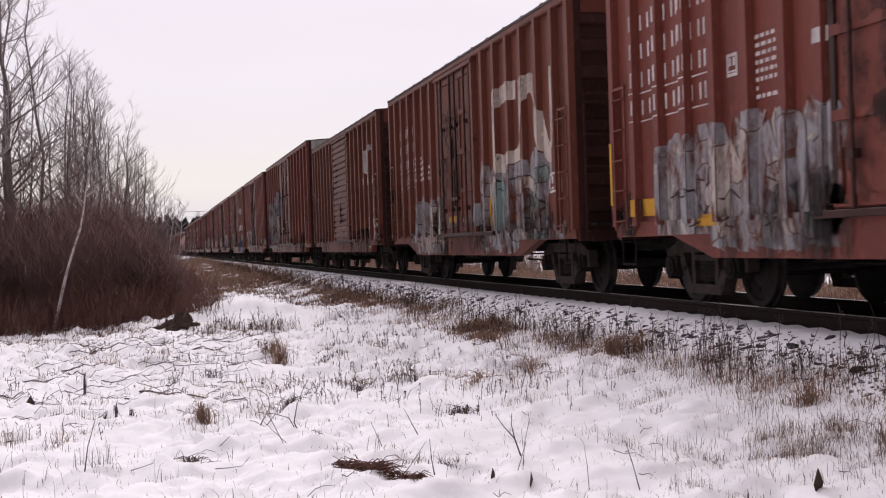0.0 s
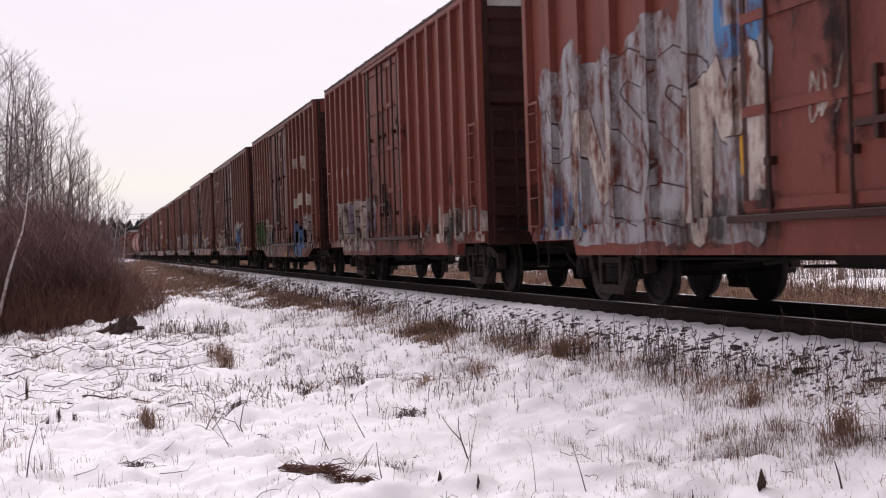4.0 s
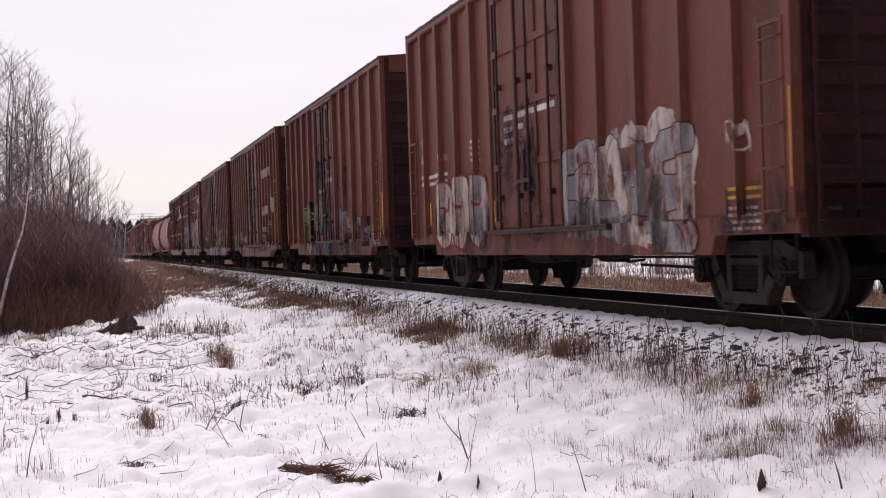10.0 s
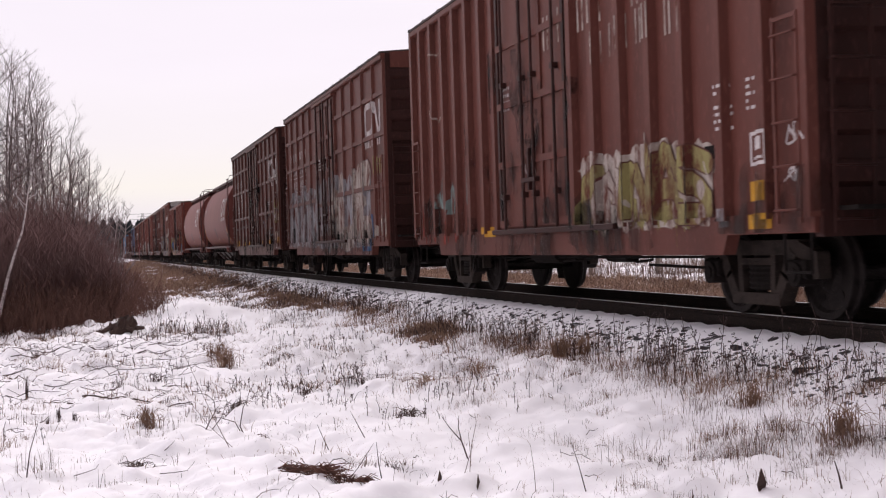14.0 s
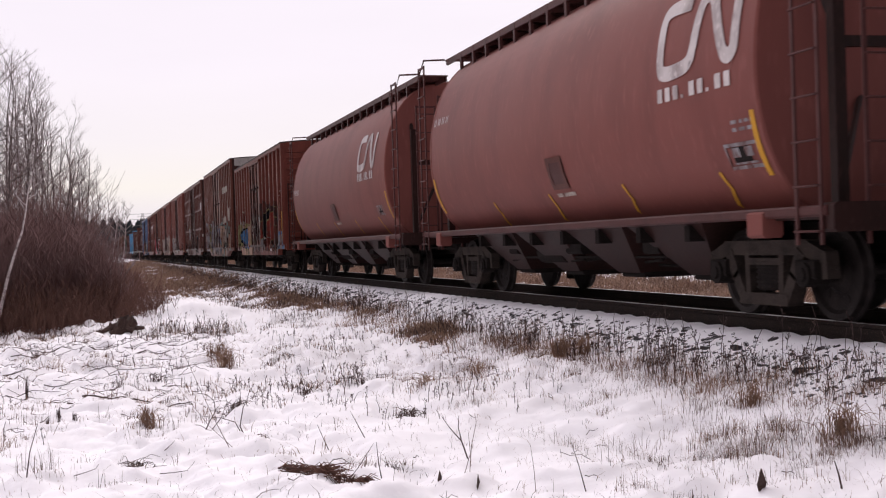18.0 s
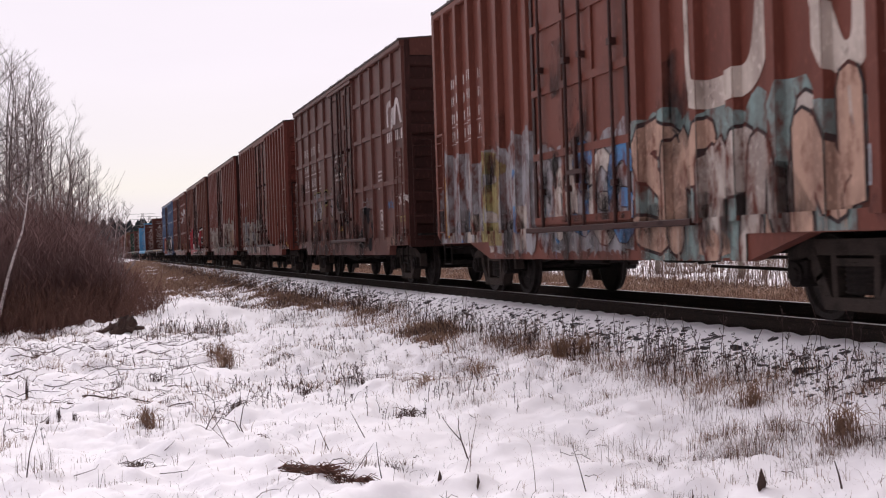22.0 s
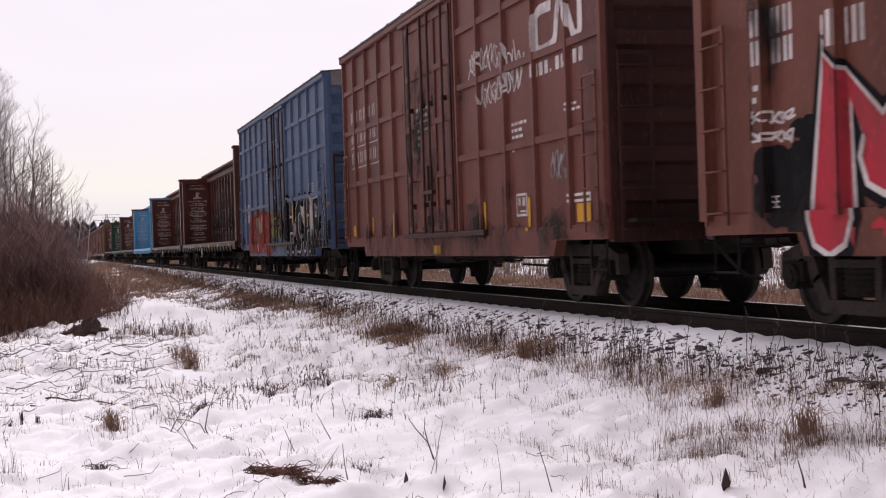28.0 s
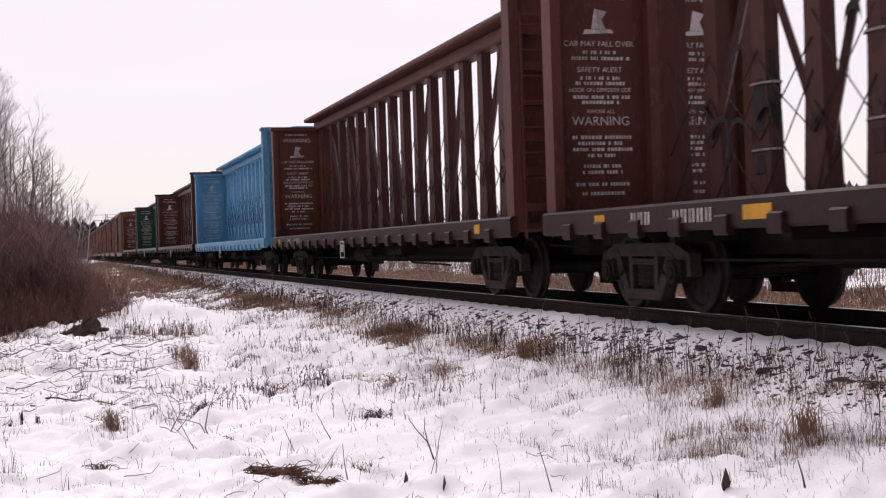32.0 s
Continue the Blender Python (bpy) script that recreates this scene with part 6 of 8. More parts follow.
def centerbeam(t_front, t_rear, mat, label, straps=False, warn=True, detail=True):
    L = (t_rear - t_front) * SPEED
    H = L / 2
    car = thing("centerbeam_flatcar", label, "railway car", "lumber flatcars of the freight train")
    top = 4.45
    b = Build()
    b.box(-1.5, 1.5, -H, H, 1.0, 1.12, 0.02)
    put("deck", b.mesh("deck", mat), car)
    for sx in (-1, 1):
        b = Build()
        x0, x1 = sorted((sx * 1.40, sx * 1.53))
        b.box(x0, x1, -H, H, 0.92, 1.22, 0.03)
        n = 20
        for k in range(n):
            y = -H + 0.9 + (L - 1.8) * k / (n - 1)
            b.box(sx * 1.53 - 0.05, sx * 1.53 + 0.05, y - 0.12, y + 0.12, 0.86, 1.06, 0.02)
        put("side_sill", b.mesh("side_sill", CBSILL if mat is DARK else mat), car)
    b = Build()
    b.loft([[(-0.2, y, 0.5 if abs(y) < H - 4.5 else 0.8), (0.2, y, 0.5 if abs(y) < H - 4.5 else 0.8), (0.2, y, 1.0), (-0.2, y, 1.0)] for y in (-H, -H + 3.4, -H + 4.6, H - 4.6, H - 3.4, H)])
    put("centre_sill", b.mesh("centre_sill", UNDER), car)
    # bulkheads
    for s in (-1, 1):
        tb = top if s > 0 else top + 0.2
        b = Build()
        y0, y1 = sorted((s * H, s * (H - 0.3)))
        ym = s * (H - 0.13)
        b.box(-1.36, 1.36, ym - 0.02, ym + 0.02, 1.1, tb - 0.05)
        head = put("bulkhead", b.mesh("bulkhead", mat), car)
        for x in (-1.46, 1.32, -0.07):
            b = Build().box(x, x + 0.14, y0 if x else ym, y1, 1.1, tb - 0.1, 0.02)
            put("bulkhead_post", b.mesh("bulkhead_post", mat), head)
        for z in (1.35, 1.85, 2.35, 2.85, 3.35, 3.85):
            b = Build().box(-1.32, 1.32, min(ym + s * 0.022, ym + s * 0.12), max(ym + s * 0.022, ym + s * 0.12), z - 0.06, z + 0.06)
            put("bulkhead_rib", b.mesh("bulkhead_rib", mat), head)
        b = Build().box(-1.5, 1.5, y0 - 0.02, y1 + 0.02, tb - 0.1, tb, 0.02)
        put("bulkhead_cap", b.mesh("bulkhead_cap", mat), head)
        ladder(car, pose(-1.1, s * (H + 0.04), 0.9, 0, 0, 90 if s < 0 else -90), 3.2, mat, 9)
        if warn and s > 0:
            yy = ym - 0.026
            for cx in (-0.72, 0.72):
                def at(z):
                    return Matrix.Translation((cx, yy, z)) @ Matrix.Rotation(radians(90), 4, "X")
                words(car, "WARNING", 0.17, at(4.02), WHITE)
                words(car, "WARNING", 0.17, at(2.36), WHITE)
                words(car, "CAR MAY FALL OVER", 0.105, at(3.4), WHITE)
                words(car, "SAFETY ALERT", 0.1, at(3.06), WHITE)
                words(car, "HOOK ON OPPOSITE SIDE", 0.075, at(2.8), WHITE)
                words(car, "REMOVE ALL", 0.07, at(2.52), WHITE)
                b = Build()
                b.add([(cx + x, yy, z) for x, z in ((-0.1, 3.63), (0.1, 3.63), (0.05, 3.75), (0.12, 3.86), (-0.05, 3.9), (-0.08, 3.75))], [tuple(range(6))])
                b.add([(cx + x, yy, z) for x, z in ((-0.22, 3.56), (0.22, 3.58), (0.18, 3.63), (-0.2, 3.62))], [tuple(range(4))])
                rnd = random.Random(5)
                for z in (4.22, 3.3, 3.22, 2.96, 2.89, 2.71, 2.64, 2.18, 2.1, 2.02, 1.94, 1.8, 1.72, 1.56, 1.44):
                    w = rnd.uniform(0.2, 0.42)
                    x = -w
                    while x < w:
                        q = rnd.uniform(0.015, 0.045)
                        b.add([(cx + x + a, yy, z + c) for a, c in ((0, 0), (q, 0), (q, 0.045), (0, 0.045))], [(0, 1, 2, 3)])
                        x += q + (0.014 if rnd.random() < 0.75 else 0.05)
                tagged(put("lettering", b.mesh("lettering", WHITE), car), kind="stuff")
    # the centre partition
    b = Build()
    b.box(-0.5, 0.5, -H + 0.2, H - 0.2, top + 0.14, top + 0.25, 0.03).box(-0.2, 0.2, -H + 0.2, H - 0.2, top - 0.1, top + 0.14, 0.03)
    put("top_chord", b.mesh("top_chord", mat), car)
    n = 18
    post_mat = CBPOST if mat is DARK else mat
    post = shared(("cbpost", mat.name), lambda: Build().loft([[(-0.09, -w, z), (0.09, -w, z), (0.09, w, z), (-0.09, w, z)] for z, w in ((1.1, 0.24), (2.4, 0.16), (top - 0.08, 0.13))]).mesh("post", post_mat))
    for k in range(n):
        y = -H + 0.9 + (L - 1.8) * k / (n - 1)
        put("post", post, car, pose(0, y, 0))
    for k in range(0, n - 1):
        y = -H + 0.9 + (L - 1.8) * k / (n - 1)
        if k % 2 or (straps and k in (2, 14)):
            st = (L - 1.8) / (n - 1)
            b = Build()
            sg = 1 if (k < n / 2) != (straps and k % 2 > 0) else -1
            b.tube([(-0.05, y if sg > 0 else y + st, top - 0.25), (-0.05, y + st if sg > 0 else y, 1.2 if k % 4 == 1 else 2.0)], 0.06, n=4)
            put("brace", b.mesh("brace", post_mat), car)
    rnd = random.Random(int(t_front * 10))
    if straps:
        pitch = (L - 1.8) / 17
        for k in range(40):   # torn webbing: arched loops beside the posts, and loose ends
            y = -H + 0.9 + pitch * rnd.randint(0, 16)
            z, w = rnd.uniform(1.9, 4.0), rnd.uniform(0.025, 0.045)
            if k % 2:
                r, drop = rnd.uniform(0.12, 0.26), rnd.uniform(0.3, 1.2)
                q = rnd.choice((-1, 1))
                path = [(-0.14, y + q * (0.16 + r - r * math.cos(a)), z + r * math.sin(a) * 1.1) for a in (0, 0.5, 1.0, 1.6, 2.1, 2.6, 3.1)]
                path += [(-0.14 - 0.03 * f, y + q * (0.16 + 2 * r - 0.1 * f), z - drop * f) for f in (0.4, 0.8, 1.0)]
            else:
                sway, drop = rnd.choice((-1, 1)) * rnd.uniform(0.15, 0.55), rnd.uniform(0.5, 1.4)
                path = [(-0.14, y + sway * math.sin(f * 2.4), z + 0.3 * math.sin(f * 3.1) - drop * f * f) for f in (0, 0.12, 0.25, 0.4, 0.55, 0.7, 0.85, 1.0)]
            b = Build().loft([[(p[0] - 0.012, p[1] - 0.4 * w, p[2] - w), (p[0] + 0.012, p[1] + 0.4 * w, p[2] - w), (p[0] + 0.012, p[1] + 0.4 * w, p[2] + w), (p[0] - 0.012, p[1] - 0.4 * w, p[2] + w)] for p in path])
            put("torn_strap", b.mesh("torn_strap", STRAP), car)
        for k in (2, 3, 4, 5, 7, 8, 10, 13, 15):   # posts wrapped in dark sheeting, bound with bands
            y = -H + 0.9 + pitch * k
            z0, n = rnd.uniform(1.3, 2.4), 8
            h = rnd.uniform(0.9, 2.0)
            rings = []
            for i in range(n):
                f = i / (n - 1)
                w = 0.21 + 0.035 * math.sin(9 * f + k) + rnd.uniform(-0.015, 0.015)
                rings.append([(0.5 * w * math.cos(a * 0.785 + 0.39) * 1.0, y + w * math.sin(a * 0.785 + 0.39) * rnd.uniform(0.93, 1.08), min(top - 0.15, z0 + h * f + rnd.uniform(-0.04, 0.04))) for a in range(8)])
            wrap = put("post_wrap", Build().loft(rings).mesh("post_wrap", CBPOST if k % 3 else STRAP), car)
            for f in (0.2, 0.75):
                z = z0 + h * f
                b = Build().loft([[(0.145 * math.cos(a * 0.785 + 0.39), y + 0.275 * math.sin(a * 0.785 + 0.39), z + q) for a in range(8)] for q in (0, 0.025)])
                put("band", b.mesh("band", GALV), wrap)
    pitch = (L - 1.8) / 17
    for k in range(0, 17, 1 if detail else 2):   # crossed tie-down cables
        y = -H + 0.9 + pitch * k
        b = Build()
        for z in (1.2, 1.9):   # two crossed pairs in each bay
            for a, c in ((0, 1), (1, 0)):
                top_z = z + rnd.uniform(0.9, 1.4)
                b.tube([(-0.1, y + pitch * a, z), (-0.12, y + pitch * 0.5, (z + top_z) / 2 - 0.04), (-0.1, y + pitch * c, top_z)], 0.009, n=3)
        put("tie_cable", b.mesh("tie_cable", TRUCK), car)
    for u, q in ((1.7, 0.28), (5.1, 0.5), (8.3, 0.5), (11.5, 0.5), (14.7, 0.5), (L - 1.9, 0.25)) if straps else ((1.2, 0.22), (L - 1.6, 0.25)):
        b = Build()
        b.add([(-1.536, H - u - a, z) for a, z in ((0, 1.0), (q, 1.0), (q, 1.14), (0, 1.14))], [(0, 1, 2, 3)])
        put("reflector", b.mesh("reflector", YELLOW), car, None, "yellow reflector")
    b = Build()
    for i in range(8):
        u = 2.7 + i * 0.17 + (0.5 if i > 2 else 0)
        for d in (0.0, 0.075):
            b.add([(-1.537, H - u - d - a, z) for a, z in ((0, 1.0), (0.035, 1.0), (0.035, 1.14), (0, 1.14))], [(0, 1, 2, 3)])
    tagged(put("lettering", b.mesh("lettering", WHITE), car), kind="stuff")
    b = Build()
    for a, c, e, d in ((0, 0.42, 0.62, 0.65), (0, 0.42, 0.97, 1.0), (0, 0.03, 0.65, 0.97), (0.39, 0.42, 0.65, 0.97), (0.09, 0.17, 0.76, 0.92), (0.24, 0.32, 0.76, 0.92)):
        b.box(-1.6, -1.59, 0.6 - c, 0.6 - a, e, d)
    tagged(put("placard", b.mesh("placard", WHITE), car, None, "white outlined placard"), kind="stuff")
    running_gear(car, L, 2.0)
    CARS.append((car, t_front, t_rear))
    return car


def art_car0(w, L, e):
    w.rows(0.73, 3.00, 2.31, 3.75, WHITE, 4, 6, 1)
    w.sign(3.42, 3.67, 2.56, 2.81, WHITE)
    w.small(4.09, 4.59, 2.23, 2.94, WHITE, 8)
    w.graffiti(1.59, 5.74, 0.70, 2.0, (SILVER, SILVER, PALE), DULLTAN, SILVER, 101, 4)
    w.faded(1.7, 5.7, 0.75, 2.2, (PALE, SILVER), 102, 5)
    w.rect(0.72, 1.29, 1.12, 1.34, YELLOW, 5, "reflector")
    w.rect(2.63, 3.16, 0.96, 1.09, YELLOW, 5, "reflector")
    w.rect(4.99, 5.44, 0.97, 1.09, YELLOW, 5, "reflector")
    w.rect(-0.07, 0.16, 1.29, 2.12, YELLOW, 5, "reflector")
    w.rect(5.33, 5.64, 2.61, 2.75, WHITE)


def art_car1(w, L, e):
    w.rows(0.94, 3.11, 2.18, 3.73, WHITE, 4, 6, 1)
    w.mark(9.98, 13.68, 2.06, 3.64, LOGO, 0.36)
    w.graffiti(2.62, 5.74, 0.66, 1.79, (SILVER, PALE), UNDER, SILVER, 111, 2)
    w.graffiti(8.99, 13.07, 0.75, 2.18, (SILVER, PALE, MINT), UNDER, SILVER, 112, 5)
    w.drips(8.74, 13.88, 0.63, 1.20, SILVER, 113, 40)
    w.drips(5.99, 8.77, 1.13, 1.64, SILVER, 114, 20)
    w.drips(2.62, 5.74, 0.66, 1.79, PALE, 115, 10)
    w.sign(13.13, 13.75, 1.59, 1.90, WHITE)
    w.rect(14.57, 14.74, 1.36, 2.21, YELLOW, 5, "reflector")
    w.rect(9.33, 9.74, 1.15, 1.68, YELLOW, 5, "reflector")
    w.rect(11.06, 11.33, 1.22, 1.66, YELLOW, 5, "reflector")
    w.rect(6.45, 7.14, 1.28, 1.40, YELLOW, 5, "reflector")
    w.rect(16.03, 16.20, 1.30, 2.16, YELLOW, 5, "reflector")
    w.small(3.25, 4.69, 2.28, 2.91, WHITE, 5)


def art_car2(w, L, e):
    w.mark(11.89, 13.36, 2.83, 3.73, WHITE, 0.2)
    w.web(11.71, 13.45, 2.55, 2.87, WHITE)
    w.rows(0.99, 3.06, 2.36, 2.72, WHITE, 1, 6, 2)
    w.sign(3.53, 3.88, 2.40, 2.65, WHITE)
    w.rect(9.23, 9.40, 1.11, 1.56, YELLOW, 5, "reflector")
    w.rect(11.18, 11.30, 1.09, 1.58, YELLOW, 5, "reflector")
    w.rect(13.63, 13.76, 1.22, 2.03, YELLOW, 5, "reflector")
    w.rect(6.63, 7.20, 1.05, 1.19, YELLOW, 5, "reflector")
    w.sign(12.49, 12.89, 1.33, 1.65, WHITE)
    w.small(13.13, 13.68, 1.76, 2.16, WHITE, 7)
    w.scrawl(13.16, 13.84, 0.78, 1.70, WHITE, 121)
    w.scrawl(5.98, 8.08, 1.17, 1.57, WHITE, 122)
    w.small(5.87, 6.99, 2.54, 2.91, WHITE, 4)
    w.drips(1.03, 4.15, 0.92, 1.89, PLUM, 123, 8)
    w.rect(12.12, 12.81, 0.80, 0.83, WHITE)


def art_car3(w, L, e):
    w.graffiti(0.64, 6.62, 0.79, 3.16, (SILVER, PALE, SILVER), BLACKP, SILVER, 131, 4)
    w.graffiti(4.96, 6.69, 2.68, 3.55, (SILVER, CYAN), SILVER, SILVER, 132, 1)
    w.drips(0.37, 2.47, 0.81, 1.65, CYAN, 133, 5)
    w.small(7.62, 8.51, 3.81, 4.15, WHITE, 4)
    w.small(9.81, 10.91, 3.81, 4.17, WHITE, 4)
    for k in range(3):
        w.scrawl(15.95, 16.6, 2.3 + 0.28 * k, 2.62 + 0.28 * k, OLIVE, 134 + 50 * k, 0.06)
    w.rect(13.36, 13.53, 1.47, 1.92, YELLOW, 5, "reflector")
    w.rect(6.27, 6.39, 1.44, 1.85, YELLOW, 5, "reflector")
    w.rect(16.68, 17.14, 0.97, 1.13, YELLOW, 5, "reflector")
    w.sign(15.85, 16.28, 1.43, 1.76, WHITE)
    w.small(14.96, 15.46, 1.69, 2.29, WHITE, 8)
    w.small(15.79, 16.33, 1.84, 2.31, WHITE, 7)
    w.rect(15.93, 16.21, 1.22, 1.31, WHITE)
    w.small(14.14, 14.69, 1.09, 1.36, WHITE, 4)
    w.scrawl(9.81, 10.33, 1.55, 2.37, PALE, 136)
    w.scrawl(7.54, 8.01, 1.74, 2.35, PALE, 137)


def art_c(w, L, e):
    w.rows(0.92, 3.34, 2.53, 2.91, WHITE, 1, 8, 2)
    w.sign(2.43, 2.65, 2.25, 2.51, WHITE)
    w.small(0.89, 1.26, 2.27, 2.51, WHITE, 2)
    w.graffiti(1.26, 5.76, 0.77, 1.91, (PALE, PALE, LILAC, PALE), UNDER, PALE, 141, 5)
    w.drips(0.82, 2.50, 0.77, 1.30, PALE, 142, 16)
    w.rect(4.87, 5.52, 1.55, 1.98, GALV, 6, "patch_plate")
    w.rect(0.89, 1.28, 1.30, 1.50, YELLOW, 5, "reflector")
    w.rect(2.37, 2.72, 1.21, 1.32, YELLOW, 5, "reflector")
    w.rect(4.47, 4.93, 1.22, 1.34, YELLOW, 5, "reflector")
    w.small(0.86, 1.30, 1.88, 2.21, WHITE, 4)
    w.drips(9.78, 14.21, 0.84, 1.79, PALE, 143, 22)
    w.drips(1.28, 5.31, 0.88, 2.09, PALE, 144, 14)


def art_d(w, L, e):
    w.rows(0.90, 3.23, 2.25, 3.69, WHITE, 4, 6, 1)
    w.graffiti(0.35, 3.6, 0.7, 1.85, (PALE, PALE), PALE, PALE, 157, 3)
    w.bubble(0.62, 3.49, 0.86, 1.86, (GREENP,), BLACKP, 4, 151)
    w.graffiti(3.40, 5.25, 0.68, 1.64, (PALE, SILVER), UNDER, PALE, 152, 2)
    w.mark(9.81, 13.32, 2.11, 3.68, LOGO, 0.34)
    w.bubble(9.78, 11.99, 0.59, 1.72, (CYAN,), BLACKP, 3, 153)
    w.graffiti(12.01, 13.42, 0.92, 1.84, (PALE, PALE, ORANGE), UNDER, PALE, 154, 3)
    w.scrawl(9.23, 9.74, 0.93, 1.47, PALE, 155)
    w.rect(13.73, 13.93, 1.56, 1.67, YELLOW, 5, "reflector")
    w.rect(14.02, 14.19, 1.54, 1.65, YELLOW, 5, "reflector")
    w.rect(13.73, 13.92, 1.42, 1.53, YELLOW, 5, "reflector")
    w.rect(14.02, 14.18, 1.40, 1.51, YELLOW, 5, "reflector")
    w.rect(7.72, 8.11, 0.63, 0.72, YELLOW, 5, "reflector")
    w.sign(12.94, 13.47, 1.27, 1.58, SILVER)
    w.scrawl(6.59, 6.85, 1.82, 2.32, WHITE, 156)
    w.rect(13.84, 14.10, 1.01, 1.09, WHITE)
    w.rect(4.48, 4.93, 0.88, 1.05, YELLOW, 5, "reflector")


def art_e(w, L, e):
    w.band(9.45, 13.63, 3.45, 3.83, PALE, 9)
    w.band(9.60, 13.60, 2.97, 3.35, PALE, 7)
    w.faded(1.45, 5.45, 0.70, 2.04, (PALE, DULLTAN, DULLTAN, PALE), 161, 5)
    w.drips(1.5, 5.4, 0.68, 1.5, DULLTAN, 162, 14)
    w.rect(4.53, 5.25, 1.46, 1.84, DULLDARK, 7, "patch_plate")
    w.graffiti(9.21, 12.97, 0.90, 1.94, (SILVER, PALE, CYAN, OLIVE), DULLDARK, PALE, 163, 5)
    w.drips(9.17, 13.14, 0.69, 1.39, PALE, 164, 24)
    # the door: rusty and sooty patches, a dark placard, scraps of paint
    w.camo(5.6, 8.6, 1.0, 1.75, (DULLDARK, DULLTAN, DULLDARK, ORANGE), 165, 36)
    w.rect(6.26, 6.74, 1.60, 1.92, TEAL, 8, "placard")
    w.small(6.32, 6.68, 1.70, 1.78, SILVER, 1)
    w.scrawl(6.9, 7.4, 2.1, 2.35, PALE, 167)
    for a, b in ((6.08, 6.4), (6.46, 6.62), (6.68, 7.19)):
        w.rect(a, b, 1.455, 1.50, PALE, 9, "graffiti")
    w.drips(7.0, 8.4, 1.2, 2.05, PALE, 169, 8)
    w.rect(14.39, 14.55, 1.13, 2.03, YELLOW, 5, "reflector")
    w.rect(13.46, 13.91, 0.92, 1.13, YELLOW, 5, "reflector")
    w.rect(0.18, 0.29, 1.14, 2.05, YELLOW, 5, "reflector")
    w.rect(0.75, 1.15, 0.90, 1.14, YELLOW, 5, "reflector")
    w.rect(2.22, 2.32, 1.17, 1.63, YELLOW, 9, "reflector")
    w.rect(4.13, 4.23, 1.19, 1.64, YELLOW, 9, "reflector")
    w.rect(12.01, 12.19, 1.18, 1.62, YELLOW, 5, "reflector")
    w.rect(7.16, 7.6, 0.67, 0.80, YELLOW, 5, "reflector")
    w.figures(0.74, 1.16, 2.24, 2.50, DULLTAN, 2)
    w.figures(1.45, 1.63, 1.80, 2.01, PALE, 1)
    w.small(0.78, 1.1, 1.25, 1.8, WHITE, 6)
    w.rect(4.9, 5.08, 2.50, 2.62, WHITE)
    w.ribbon(rounded([(1.41, 3.74), (1.5, 3.4), (1.78, 3.14), (2.1, 3.28), (2.39, 3.39), (2.43, 3.75)], 2), 0.035, PALE, 3, "graffiti")
    w.sign(13.43, 13.88, 1.53, 1.86, WHITE)
    w.small(7.80, 8.50, 4.14, 4.42, WHITE, 4)
    w.small(13.36, 13.73, 2.04, 2.38, WHITE, 5)
    w.scrawl(0.2, 2.38, 4.02, 4.40, PALE, 166)
    w.rect(12.44, 12.79, 1.65, 1.79, UNDER)


def art_f(w, L, e):
    w.band(9.43, 13.72, 3.52, 3.85, PALE, 9)
    w.band(9.56, 13.47, 3.02, 3.40, PALE, 7)
    w.graffiti(1.85, 4.61, 0.83, 1.86, (CYAN, CYAN), CYAN, CYAN, 172, 2)
    w.rect(0.77, 1.85, 1.50, 2.47, BLACKP)
    w.rows(0.87, 1.86, 1.82, 2.38, WHITE, 2, 4, 1)
    w.graffiti(9.44, 10.55, 0.91, 1.56, (OLIVE, PALE), PALE, None, 173, 2)
    w.scrawl(10.44, 11.62, 1.01, 1.95, WHITE, 174, 0.045)
    w.scrawl(11.55, 12.61, 1.04, 1.87, WHITE, 175, 0.045)
    w.sign(13.41, 13.87, 1.54, 1.88, WHITE)
    w.rect(13.44, 13.82, 1.18, 1.40, YELLOW, 5, "reflector")
    w.rect(14.16, 14.49, 1.08, 1.15, YELLOW, 5, "reflector")
    w.rect(11.74, 12.21, 0.70, 0.81, YELLOW, 5, "reflector")
    w.rect(9.34, 9.87, 0.70, 0.82, YELLOW, 5, "reflector")
    w.rect(6.41, 6.82, 0.70, 0.81, YELLOW, 5, "reflector")
    w.rect(1.88, 2.70, 0.73, 0.90, YELLOW, 5, "reflector")
    w.rect(4.37, 5.10, 0.74, 0.88, YELLOW, 5, "reflector")
    w.small(13.37, 13.59, 2.08, 2.40, WHITE, 5)
    w.small(12.78, 13.08, 1.90, 2.39, WHITE, 7)
    w.shield(1.6, 2.5, 3.1, 4.4, PALE)
    w.scrawl(7.03, 7.38, 1.78, 2.35, WHITE, 177, 0.05)
    w.small(8.52, 8.82, 1.60, 1.78, WHITE, 3)
    w.camo(6.0, 8.7, 2.6, 4.3, (DULLDARK, RUST, DULLDARK), 178, 34)
    w.camo(5.9, 8.8, 1.1, 2.6, (DULLDARK, ORANGE, RUST, DULLTAN), 179, 44)
    w.camo(6.2, 8.6, 1.6, 2.5, (OLIVE, PALE, DULLDARK), 180, 16)
    w.rect(6.35, 6.95, 1.75, 2.15, GREEN, 6)
    w.graffiti(0.3, 5.6, 0.72, 1.95, (PALE, ORANGE, PALE), ORANGE, None, 171, 5, 0.1, 0.2)
    w.scrawl(0.5, 5.5, 0.8, 1.9, PALE, 181, 0.05)


